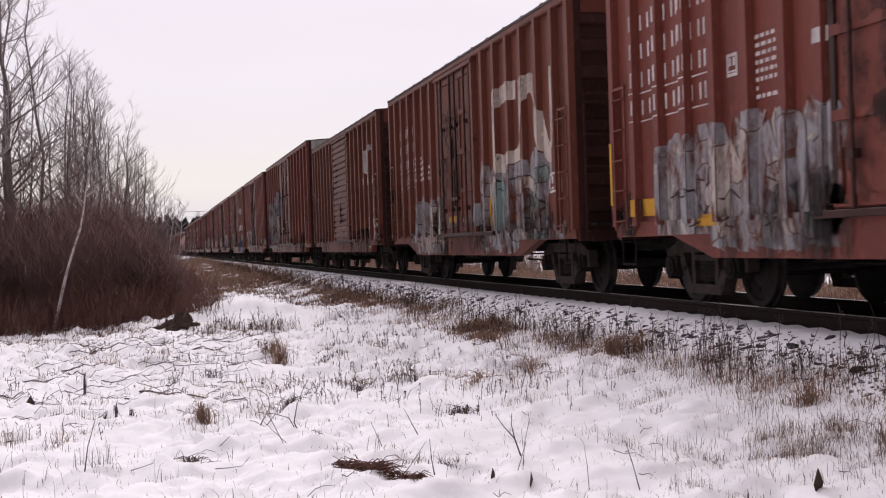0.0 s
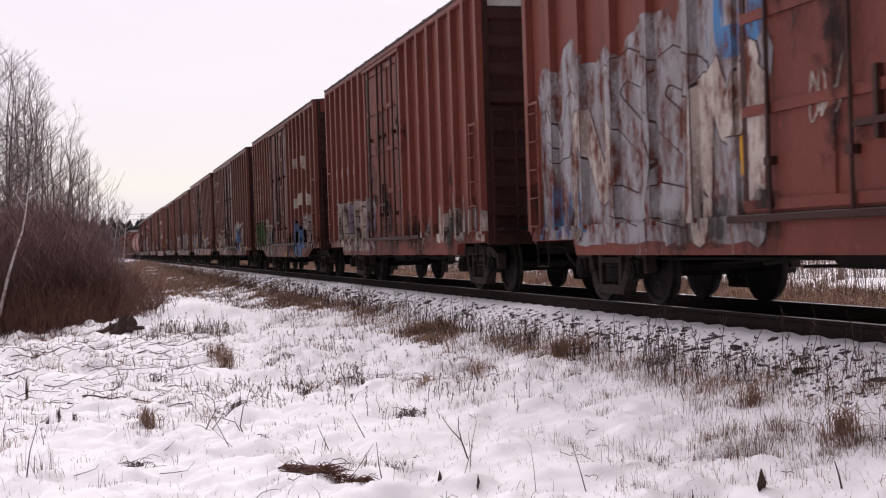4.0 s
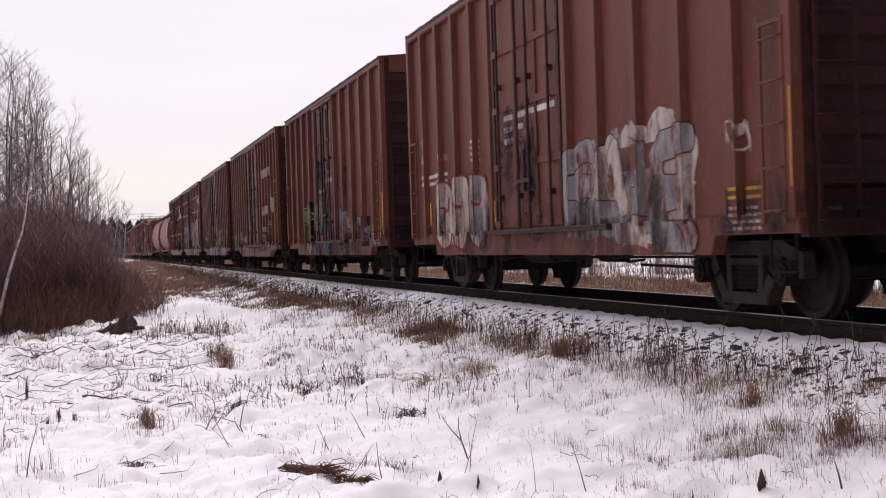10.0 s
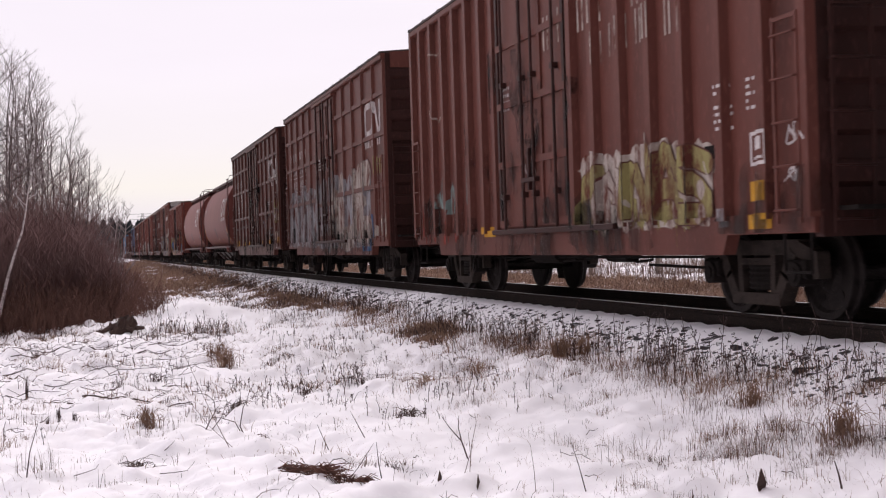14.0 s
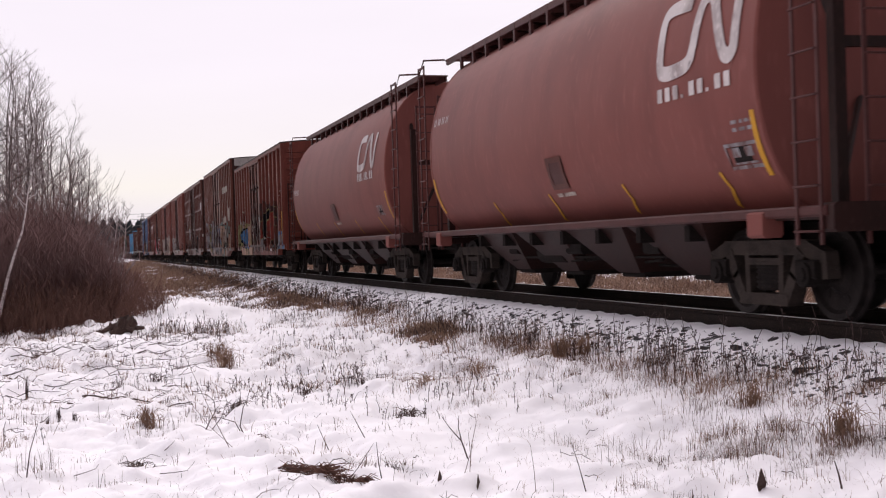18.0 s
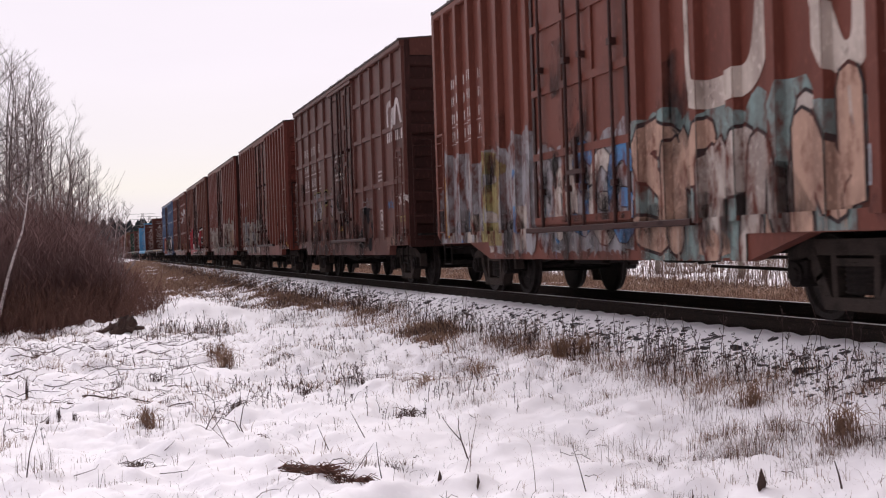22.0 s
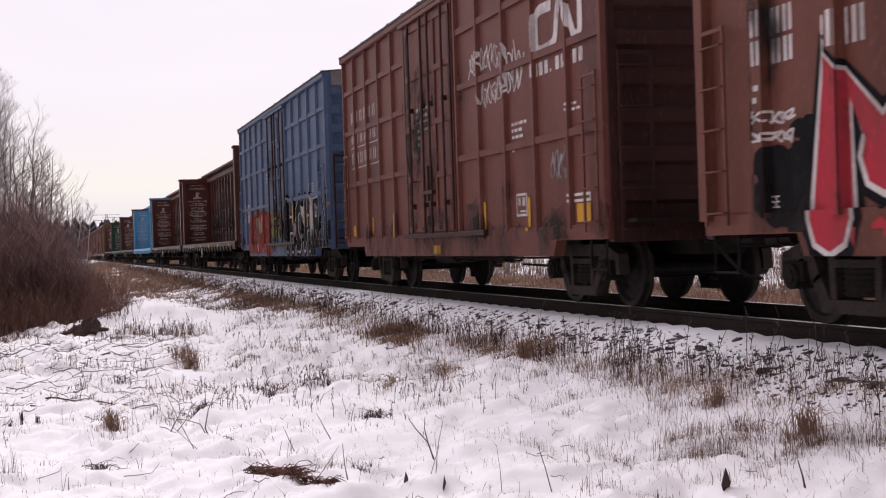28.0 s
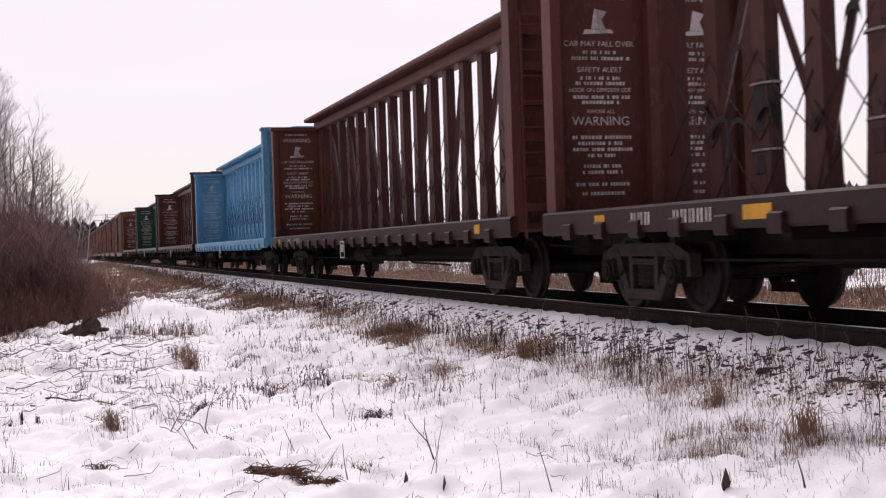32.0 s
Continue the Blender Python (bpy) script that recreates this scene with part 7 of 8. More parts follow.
def art_g(w, L, e):
    w.rows(0.77, 1.20, 2.30, 2.91, WHITE, 2, 3, 1)
    w.rows(1.93, 2.55, 2.32, 2.53, WHITE, 1, 3, 2)
    w.small(0.79, 2.50, 1.94, 2.20, WHITE, 2)
    w.bubble(1.85, 4.9, 0.75, 1.95, (PALE, PALE, SILVER), REDDER, 3, 181)
    w.graffiti(8.55, 10.44, 0.89, 2.10, (SILVER, PALE), UNDER, SILVER, 182, 2)
    w.graffiti(10.36, 12.17, 0.77, 2.14, (PALE, SILVER), UNDER, PALE, 183, 2)
    w.scrawl(13.02, 13.45, 1.62, 2.06, PALE, 184)
    w.scrawl(11.55, 12.17, 1.35, 1.65, PALE, 185)
    w.rect(14.30, 14.45, 1.28, 2.19, YELLOW, 5, "reflector")
    w.rect(9.38, 9.51, 1.29, 1.68, YELLOW, 5, "reflector")
    w.rect(1.13, 1.39, 1.21, 1.64, YELLOW, 5, "reflector")
    w.rect(3.39, 3.63, 1.21, 1.60, YELLOW, 5, "reflector")
    w.rect(5.38, 5.53, 1.17, 1.52, YELLOW, 5, "reflector")
    w.outline(12.96, 13.66, 1.21, 1.33, YELLOW)
    w.small(12.96, 13.66, 0.89, 1.16, WHITE, 4)
    w.small(5.98, 8.20, 2.31, 2.84, WHITE, 3)
    w.small(4.18, 4.51, 2.09, 2.60, WHITE, 5)
    w.rect(10.30, 11.49, 1.66, 1.95, PLUM, 4)
    w.drips(1.99, 4.64, 0.78, 1.85, PALE, 186, 10)


def art_h(w, L, e):
    # a dark cloud, fat pale green letters with rose fades, a grey dome and a peach box below
    w.camo(3.5, 5.3, 0.95, 2.15, (BLACKP,), 192, 26)
    w.camo(5.5, 7.2, 0.95, 2.0, (DULLDARK, BLACKP, MINT), 193, 26)
    w.piece += 1
    for q, (path, t, c) in enumerate((([(3.55, 1.7), (3.58, 2.0), (3.85, 2.16), (4.1, 2.02), (4.0, 1.85), (3.65, 1.68)], 0.3, LIME), ([(4.2, 2.15), (4.3, 1.98), (4.42, 1.78)], 0.26, LIME), ([(4.86, 1.5), (4.88, 1.95), (5.05, 2.14)], 0.26, LIME),
                                      ([(5.02, 2.12), (5.15, 1.84), (5.3, 2.12), (5.34, 1.8)], 0.17, LIME), ([(5.62, 1.5), (5.66, 1.9), (5.95, 1.96)], 0.28, OLIVE), ([(6.05, 1.5), (6.1, 1.9), (6.45, 1.98), (6.62, 1.75), (6.66, 1.42)], 0.26, LIME),
                                      ([(3.6, 0.9), (3.95, 0.78), (4.25, 0.9), (4.3, 1.2)], 0.27, SILVER), ([(4.75, 0.78), (5.1, 0.85), (5.25, 1.15)], 0.3, LILAC), ([(4.9, 1.2), (4.92, 1.42)], 0.2, CYAN), ([(3.6, 1.2), (3.62, 1.38)], 0.15, CYAN))):
        path = rounded(path, 1)
        w.stroke(path, t + 0.09, PALE if q < 6 else INK, 3)
        w.stroke(path, t + 0.05, INK, 3.4)
        w.stroke(path, t, c, 3.8)
    for u, z, r, c in ((3.7, 1.76, 0.13, ROSE), (3.95, 1.84, 0.1, ROSE), (6.05, 1.72, 0.15, ROSE), (4.95, 1.55, 0.09, ROSE), (5.2, 1.05, 0.12, ROSE)):
        w.blob(u, z, r, 0.7 * r, c, 4.2, random.Random(5), 10)
    w.rect(3.8, 4.36, 1.44, 1.6, ORANGE, 6, "graffiti")
    w.rect(3.86, 4.34, 1.26, 1.42, DULLTAN, 6, "graffiti")
    w.camo(6.85, 7.7, 0.9, 2.05, (ROSE, ROSE, LILAC), 194, 34)
    w.drips(5.3, 7.0, 0.72, 1.2, CYAN, 195, 14)
    w.drips(2.5, 3.6, 0.72, 1.5, DULLTAN, 196, 12)
    w.graffiti(8.7, 10.2, 0.95, 2.05, (CYAN, ORANGE, ROSE), DULLDARK, None, 199, 2)
    w.drips(2.4, 3.3, 0.9, 1.7, DULLDARK, 200, 8)
    w.figures(0.45, 1.02, 2.69, 2.93, WHITE, 3)
    w.figures(0.45, 1.02, 2.38, 2.62, WHITE, 3)
    w.figures(1.6, 2.14, 2.37, 2.61, WHITE, 3)
    w.rect(0.06, 0.16, 1.09, 2.02, YELLOW, 5, "reflector")
    w.rect(2.28, 2.38, 1.02, 1.49, YELLOW, 5, "reflector")
    w.rect(4.47, 4.57, 1.02, 1.52, YELLOW, 9, "reflector")
    w.sign(3.96, 4.24, 2.37, 2.66, WHITE)
    w.sign(10.76, 11.21, 1.26, 1.56, WHITE)
    w.rect(11.52, 12.36, 0.87, 1.57, BLACKP)
    w.scrawl(11.70, 12.30, 0.89, 1.44, SILVER, 197)
    w.rect(11.37, 12.39, 1.57, 1.87, PLUM, 3)
    w.outline(12.78, 13.49, 1.23, 1.33, OLIVE)
    w.rect(14.07, 14.24, 1.12, 2.03, YELLOW, 5, "reflector")
    w.rect(11.33, 11.46, 1.09, 1.50, YELLOW, 5, "reflector")
    w.rect(10.91, 11.14, 0.98, 1.07, YELLOW, 5, "reflector")
    w.small(12.82, 13.49, 0.90, 1.18, WHITE, 4)
    w.small(5.96, 7.50, 2.36, 2.50, WHITE, 1)
    w.small(6.90, 8.02, 2.57, 2.80, WHITE, 1)
    w.rect(13.83, 14.07, 1.21, 1.32, PALE)
    w.scrawl(3.97, 4.48, 2.22, 2.61, PALE, 198)


def art_i(w, L, e):
    w.rows(1.03, 3.06, 2.36, 3.80, WHITE, 4, 6, 1)
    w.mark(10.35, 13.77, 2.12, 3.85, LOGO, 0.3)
    for k in range(3):
        w.scrawl(14.0, 14.55, 2.45 + 0.32 * k, 2.78 + 0.32 * k, OLIVE, 201 + 40 * k, 0.06)
    w.scrawl(11.77, 12.58, 1.68, 1.95, PALE, 203)
    w.drips(0.69, 3.32, 0.89, 1.88, SILVER, 204, 14)
    w.scrawl(3.54, 5.41, 0.66, 1.60, PALE, 205)
    w.graffiti(9.75, 12.2, 0.9, 1.75, (SILVER, PALE, SILVER), DULLDARK, None, 206, 3, 0.1, 0.26)
    w.rect(11.93, 12.38, 0.98, 1.11, YELLOW, 5, "reflector")
    w.rect(9.73, 10.12, 0.99, 1.20, YELLOW, 5, "reflector")
    w.rect(14.53, 14.70, 1.41, 2.09, YELLOW, 5, "reflector")
    w.rect(14.37, 14.56, 0.92, 1.03, WHITE)
    w.outline(13.34, 13.88, 1.43, 1.74, PLUM)
    w.outline(13.31, 13.90, 1.14, 1.43, PLUM)
    w.small(12.66, 13.14, 0.99, 1.10, WHITE, 1)
    w.scrawl(6.37, 7.29, 1.66, 2.12, PALE, 207)
    w.rect(12.59, 12.90, 1.68, 1.83, UNDER)
    w.drips(6.02, 8.86, 2.23, 2.67, DARK, 208, 10)
    w.rect(4.96, 5.47, 0.99, 1.24, YELLOW, 5, "reflector")


def art_j(w, L, e):
    w.band(7.45, 12.63, 3.59, 4.06, PALE, 9)
    w.band(9.29, 12.03, 3.13, 3.54, PALE, 7)
    w.graffiti(8.81, 12.34, 0.97, 1.87, (OLIVE, PALE, OLIVE), DARK, PALE, 211, 4)
    w.drips(8.89, 12.22, 0.90, 1.45, OLIVE, 212, 10)
    w.drips(0.48, 3.90, 0.78, 1.79, REDDER, 213, 8)
    w.drips(1.19, 3.96, 1.38, 2.17, MINT, 214, 8)
    w.sign(13.16, 13.62, 1.52, 1.85, WHITE)
    w.rect(13.16, 13.59, 1.18, 1.37, YELLOW, 5, "reflector")
    w.rect(13.19, 13.62, 0.91, 1.06, YELLOW, 5, "reflector")
    w.rect(4.52, 5.13, 0.95, 1.11, YELLOW, 5, "reflector")
    w.scrawl(13.85, 14.19, 1.64, 1.92, WHITE, 215)
    w.scrawl(13.88, 14.17, 1.31, 1.50, WHITE, 216)
    w.small(12.54, 12.84, 1.90, 2.40, WHITE, 7)
    w.small(13.11, 13.36, 2.06, 2.41, WHITE, 5)
    w.small(5.71, 6.04, 2.83, 3.25, WHITE, 4)
    w.drips(5.82, 8.13, 1.73, 2.38, DARK, 217, 12)
    w.scrawl(6.72, 7.09, 1.66, 2.31, WHITE, 218)
    w.shield(1.3, 2.2, 3.1, 4.4, PALE)
    w.rect(12.57, 12.77, 0.94, 1.13, SILVER)
    w.rect(12.20, 12.49, 1.65, 1.79, UNDER)


def art_k(w, L, e):
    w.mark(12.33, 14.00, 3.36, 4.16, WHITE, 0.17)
    w.web(12.26, 13.97, 3.08, 3.33, WHITE)
    w.rows(1.09, 3.76, 2.57, 3.91, WHITE, 3, 6, 1)
    w.graffiti(0.43, 6.12, 0.90, 2.56, (SILVER, SILVER), SILVER, SILVER, 221, 2)
    w.graffiti(5.89, 12.65, 0.85, 2.55, (SILVER, PALE), SILVER, SILVER, 222, 3)
    w.rect(11.85, 12.93, 0.75, 1.60, CYAN)
    w.drips(12.79, 14.46, 0.99, 1.65, PALE, 223, 8)
    w.rect(13.31, 14.03, 2.49, 2.88, OLIVE)
    w.small(6.21, 7.62, 2.91, 3.33, WHITE, 5)


def art_l(w, L, e):
    w.rows(1.09, 3.81, 2.45, 3.90, WHITE, 3, 7, 1)
    w.mark(12.24, 13.84, 3.29, 4.07, WHITE, 0.2)
    w.web(12.20, 13.90, 3.06, 3.38, WHITE)
    w.drips(13.17, 14.06, 1.78, 2.60, OLIVE, 231, 26)
    w.scrawl(13.23, 14.04, 1.80, 2.47, WHITE, 232)
    w.scrawl(13.23, 14.06, 1.10, 1.62, PALE, 233)
    w.drips(13.29, 14.00, 1.10, 1.49, PALE, 234, 10)
    w.scrawl(9.28, 11.02, 1.30, 2.13, SILVER, 235, 0.03)
    w.scrawl(12.08, 12.91, 1.00, 1.78, SILVER, 236, 0.03)
    w.scrawl(1.02, 5.67, 1.72, 1.93, SILVER, 237, 0.03)
    w.rect(9.58, 10.09, 1.09, 1.20, YELLOW, 5, "reflector")
    w.rect(11.38, 11.91, 1.07, 1.20, YELLOW, 5, "reflector")
    w.rect(13.65, 14.05, 1.09, 1.30, YELLOW, 5, "reflector")
    w.rect(1.12, 1.73, 1.04, 1.28, YELLOW, 5, "reflector")
    w.rect(3.32, 3.90, 1.05, 1.20, YELLOW, 5, "reflector")
    w.rect(5.17, 5.60, 1.07, 1.21, YELLOW, 5, "reflector")
    w.sign(11.40, 11.83, 1.23, 1.56, WHITE)
    w.small(11.32, 11.86, 2.11, 2.61, WHITE, 7)
    w.small(6.37, 7.27, 2.57, 3.32, WHITE, 7)
    w.rect(7.15, 7.45, 2.12, 2.37, WHITE)
    w.small(13.39, 13.92, 0.89, 1.05, WHITE, 2)
    w.small(12.18, 12.80, 2.40, 2.62, WHITE, 3)


def art_m(w, L, e):
    w.mark(10.97, 12.83, 2.54, 3.42, WHITE, 0.17)
    w.web(11.00, 12.72, 2.28, 2.53, WHITE)
    w.rows(0.47, 2.29, 2.94, 3.18, WHITE, 1, 7, 2)
    w.hatch(7.2, 7.8, 1.56, 2.0)
    w.sign(12.29, 12.96, 1.51, 1.77, SILVER)
    w.rect(12.42, 12.77, 1.56, 1.73, UNDER)
    w.slash(4.12, 4.57, 1.10, 1.51, YELLOW)
    w.slash(6.72, 7.18, 1.14, 1.52, YELLOW)
    w.slash(9.36, 9.74, 1.17, 1.52, YELLOW)
    w.slash(11.90, 12.22, 1.15, 1.51, YELLOW)
    w.ribbon([(L - 1.27, 1.42), (L - 1.26, 1.7), (L - 1.24, 2.05)], 0.09, YELLOW, 2, "reflector")
    w.ribbon([(1.27, 1.42), (1.26, 1.7), (1.24, 2.05)], 0.09, YELLOW, 2, "reflector")
    w.small(12.55, 13.21, 1.86, 2.01, SILVER, 2)
    w.rect(13.35, 13.59, 1.20, 1.32, UNDER)


def art_n(w, L, e):
    w.mark(11.06, 12.97, 2.60, 3.46, WHITE, 0.17)
    w.web(11.10, 12.85, 2.33, 2.63, WHITE)
    w.rows(0.76, 2.27, 2.40, 2.71, WHITE, 1, 7, 2)
    w.hatch(7.25, 7.85, 1.56, 2.0)
    w.sign(12.67, 13.24, 1.55, 1.77, SILVER)
    w.rect(12.78, 13.13, 1.58, 1.72, UNDER)
    w.slash(4.04, 4.57, 1.17, 1.57, YELLOW)
    w.slash(6.77, 7.26, 1.15, 1.53, YELLOW)
    w.slash(9.54, 10.03, 1.16, 1.53, YELLOW)
    w.slash(12.27, 12.68, 1.12, 1.52, YELLOW)
    w.ribbon([(L - 1.27, 1.42), (L - 1.26, 1.7), (L - 1.24, 2.05)], 0.09, YELLOW, 2, "reflector")
    w.ribbon([(1.27, 1.42), (1.26, 1.7), (1.24, 2.05)], 0.09, YELLOW, 2, "reflector")


def art_o(w, L, e):
    w.band(9.19, 13.55, 3.13, 3.59, PALE, 9)
    w.band(9.82, 13.14, 2.58, 3.03, PALE, 7)
    w.graffiti(1.0, 5.77, 0.66, 1.9, (OLIVE, GREENP, ORANGE), BLACKP, OLIVE, 241, 3)
    w.drips(1.59, 4.82, 1.69, 2.30, PALE, 243, 8)
    w.graffiti(6.06, 8.42, 1.01, 2.19, (SILVER, PALE), BLACKP, SILVER, 244, 2)
    w.drips(5.99, 9.26, 0.76, 1.33, SILVER, 245, 16)
    w.graffiti(8.44, 12.80, 0.81, 2.46, (DULLDARK, BLACKP, REDDER, DULLDARK), OLIVE, DULLDARK, 246, 3, 0.06, 0.3)
    w.drips(8.42, 11.99, 0.82, 2.02, REDDER, 247, 10)
    w.graffiti(12.56, 14.34, 0.73, 1.42, (CYAN, CYAN, SILVER), SILVER, CYAN, 248, 3)
    w.scrawl(12.96, 13.47, 1.78, 1.98, CYAN, 249)
    w.scrawl(13.96, 14.30, 1.72, 2.40, CYAN, 250)
    w.rect(14.29, 14.45, 1.21, 2.13, YELLOW, 5, "reflector")
    w.rows(1.08, 1.44, 1.67, 2.33, WHITE, 2, 2, 1)
    w.shield(2.35, 3.4, 2.45, 3.85, PALE)
    w.small(6.50, 7.32, 2.91, 3.21, WHITE, 4)
    w.drips(6.13, 8.36, 2.03, 2.44, BLACKP, 252, 10)
    w.rect(10.80, 11.32, 0.81, 0.89, WHITE)
    w.rect(9.87, 10.44, 0.82, 0.90, WHITE)
    w.bubble(1.97, 4.58, 0.96, 1.89, (CYAN,), BLACKP, 3, 240)


def art_p(w, L, e):
    w.rows(0.81, 2.73, 2.58, 3.80, WHITE, 4, 6, 1)
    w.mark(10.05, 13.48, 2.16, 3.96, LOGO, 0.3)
    w.graffiti(0.33, 5.08, 0.71, 2.35, (CYAN, SILVER, OLIVE, SILVER), SILVER, SILVER, 261, 3)
    w.drips(0.33, 5.08, 0.66, 2.49, PALE, 262, 14)
    w.drips(0.78, 5.07, 0.94, 1.97, CYAN, 263, 8)
    w.graffiti(5.58, 8.74, 0.72, 2.1, (SILVER, PALE, CYAN), BLACKP, SILVER, 264, 4, 0.06, 0.36)
    w.drips(5.50, 8.92, 0.62, 1.21, SILVER, 265, 10)
    w.graffiti(8.9, 13.2, 0.6, 2.15, (ORANGE, ORANGE, PALE), BLACKP, MINT, 266, 4, 0.06, 0.42)
    w.drips(9.15, 12.24, 0.63, 1.12, ORANGE, 268, 16)
    w.rect(0.41, 0.87, 0.97, 2.04, YELLOW, 5, "reflector")
    w.outline(13.04, 13.53, 1.23, 1.57, SILVER)
    w.rect(12.57, 12.71, 1.52, 2.09, YELLOW, 5, "reflector")


def art_q(w, L, e):
    w.rows(1.41, 4.21, 2.50, 3.86, WHITE, 3, 7, 1)
    w.mark(12.62, 14.19, 3.25, 3.96, WHITE, 0.2)
    w.web(12.58, 14.24, 3.00, 3.35, WHITE)
    w.scrawl(13.45, 14.78, 1.66, 1.97, WHITE, 272)
    w.scrawl(12.49, 13.12, 1.61, 1.85, CYAN, 273)
    w.sign(11.66, 12.22, 1.22, 1.66, WHITE)
    w.rect(7.13, 7.64, 1.28, 1.41, YELLOW, 5, "reflector")
    w.rect(9.79, 10.00, 1.20, 1.60, YELLOW, 5, "reflector")
    w.outline(13.60, 14.32, 1.35, 1.47, OLIVE)
    w.scrawl(12.53, 13.31, 0.71, 1.26, ORANGE, 274, 0.03)
    w.scrawl(9.93, 11.03, 1.61, 2.07, SILVER, 275, 0.03)
    w.rect(5.79, 6.06, 1.22, 1.65, YELLOW, 5, "reflector")
    w.small(13.66, 14.30, 2.48, 2.70, WHITE, 2)
    w.small(13.78, 14.09, 2.13, 2.25, WHITE, 2)
    w.small(11.58, 12.18, 2.10, 2.56, WHITE, 5)
    w.small(6.73, 7.80, 2.55, 3.27, WHITE, 6)
    w.rect(7.47, 7.71, 1.63, 2.34, WHITE)
    w.small(13.70, 14.20, 0.93, 1.27, WHITE, 4)
    w.glyph(2.86, 3.27, 1.70, 2.28, "A", SILVER, BLACKP)
    w.glyph(3.73, 4.16, 1.75, 2.33, "B", SILVER, BLACKP)
    w.glyph(4.67, 5.11, 1.79, 2.27, "Y", SILVER, BLACKP)
    w.glyph(5.60, 6.02, 1.79, 2.33, "S", SILVER, BLACKP)
    w.camo(2.83, 6.56, 0.70, 1.54, (DULLTAN, DULLTAN, DULLDARK), 277, 90)
    w.camo(9.58, 10.89, 0.91, 1.64, (BLACKP, BLACKP, DULLDARK), 278, 40)
    w.camo(8.18, 8.61, 1.14, 1.36, (DULLTAN,), 279, 6)


def art_r(w, L, e):
    w.rows(0.62, 2.95, 2.52, 2.88, WHITE, 1, 6, 2)
    w.graffiti(0.51, 5.85, 0.76, 1.90, (PALE, SILVER, PALE), BLACKP, PALE, 281, 5)
    w.drips(0.48, 5.71, 0.68, 1.49, ORANGE, 282, 10)
    w.drips(1.15, 4.26, 1.60, 2.31, SILVER, 283, 10)
    w.scrawl(6.13, 6.80, 1.47, 1.94, WHITE, 284)
    w.scrawl(7.32, 7.91, 1.48, 1.94, WHITE, 285)
    w.rect(8.84, 9.01, 1.59, 2.05, YELLOW, 5, "reflector")
    w.rect(11.01, 11.16, 1.63, 2.08, YELLOW, 5, "reflector")
    w.rect(13.71, 13.83, 1.37, 2.27, YELLOW, 5, "reflector")
    w.rect(5.04, 5.19, 1.55, 1.92, YELLOW, 5, "reflector")
    w.sign(13.00, 13.44, 1.30, 1.63, WHITE)
    w.rect(13.07, 13.43, 0.94, 1.08, YELLOW, 5, "reflector")
    w.small(12.94, 13.40, 1.82, 2.34, WHITE, 9)
    w.small(11.56, 11.98, 1.17, 1.37, WHITE, 3)
    w.small(7.16, 7.86, 3.06, 3.36, WHITE, 4)
    w.rect(13.13, 13.67, 0.85, 0.90, WHITE)
    w.rect(11.86, 12.40, 0.76, 0.80, PALE)
    w.rect(11.22, 11.55, 1.65, 1.79, UNDER)


def art_s(w, L, e):
    w.rows(-0.12, 2.21, 2.45, 2.82, WHITE, 1, 6, 2)
    w.graffiti(0.24, 4.71, 0.86, 2.07, (PALE, PALE), PALE, None, 291, 4)
    w.drips(0.23, 4.80, 0.68, 2.11, PALE, 292, 26)
    w.graffiti(7.70, 10.32, 0.81, 2.21, (PALE, PALE), UNDER, PALE, 293, 3)
    w.graffiti(10.23, 12.14, 0.79, 2.09, (PALE, ORANGE), UNDER, PALE, 294, 3)
    w.drips(7.90, 11.99, 0.67, 1.05, PALE, 295, 18)
    w.scrawl(5.80, 6.34, 1.77, 2.46, WHITE, 296)
    w.rect(5.61, 6.15, 1.46, 1.77, UNDER)
    w.small(12.16, 12.63, 1.89, 2.35, WHITE, 8)
    w.outline(12.28, 12.71, 1.30, 1.59, WHITE)
    w.scrawl(12.25, 12.60, 1.60, 1.83, WHITE, 297)
    w.rect(13.24, 13.36, 1.24, 1.92, YELLOW, 5, "reflector")
    w.small(6.47, 7.16, 3.12, 3.39, WHITE, 4)


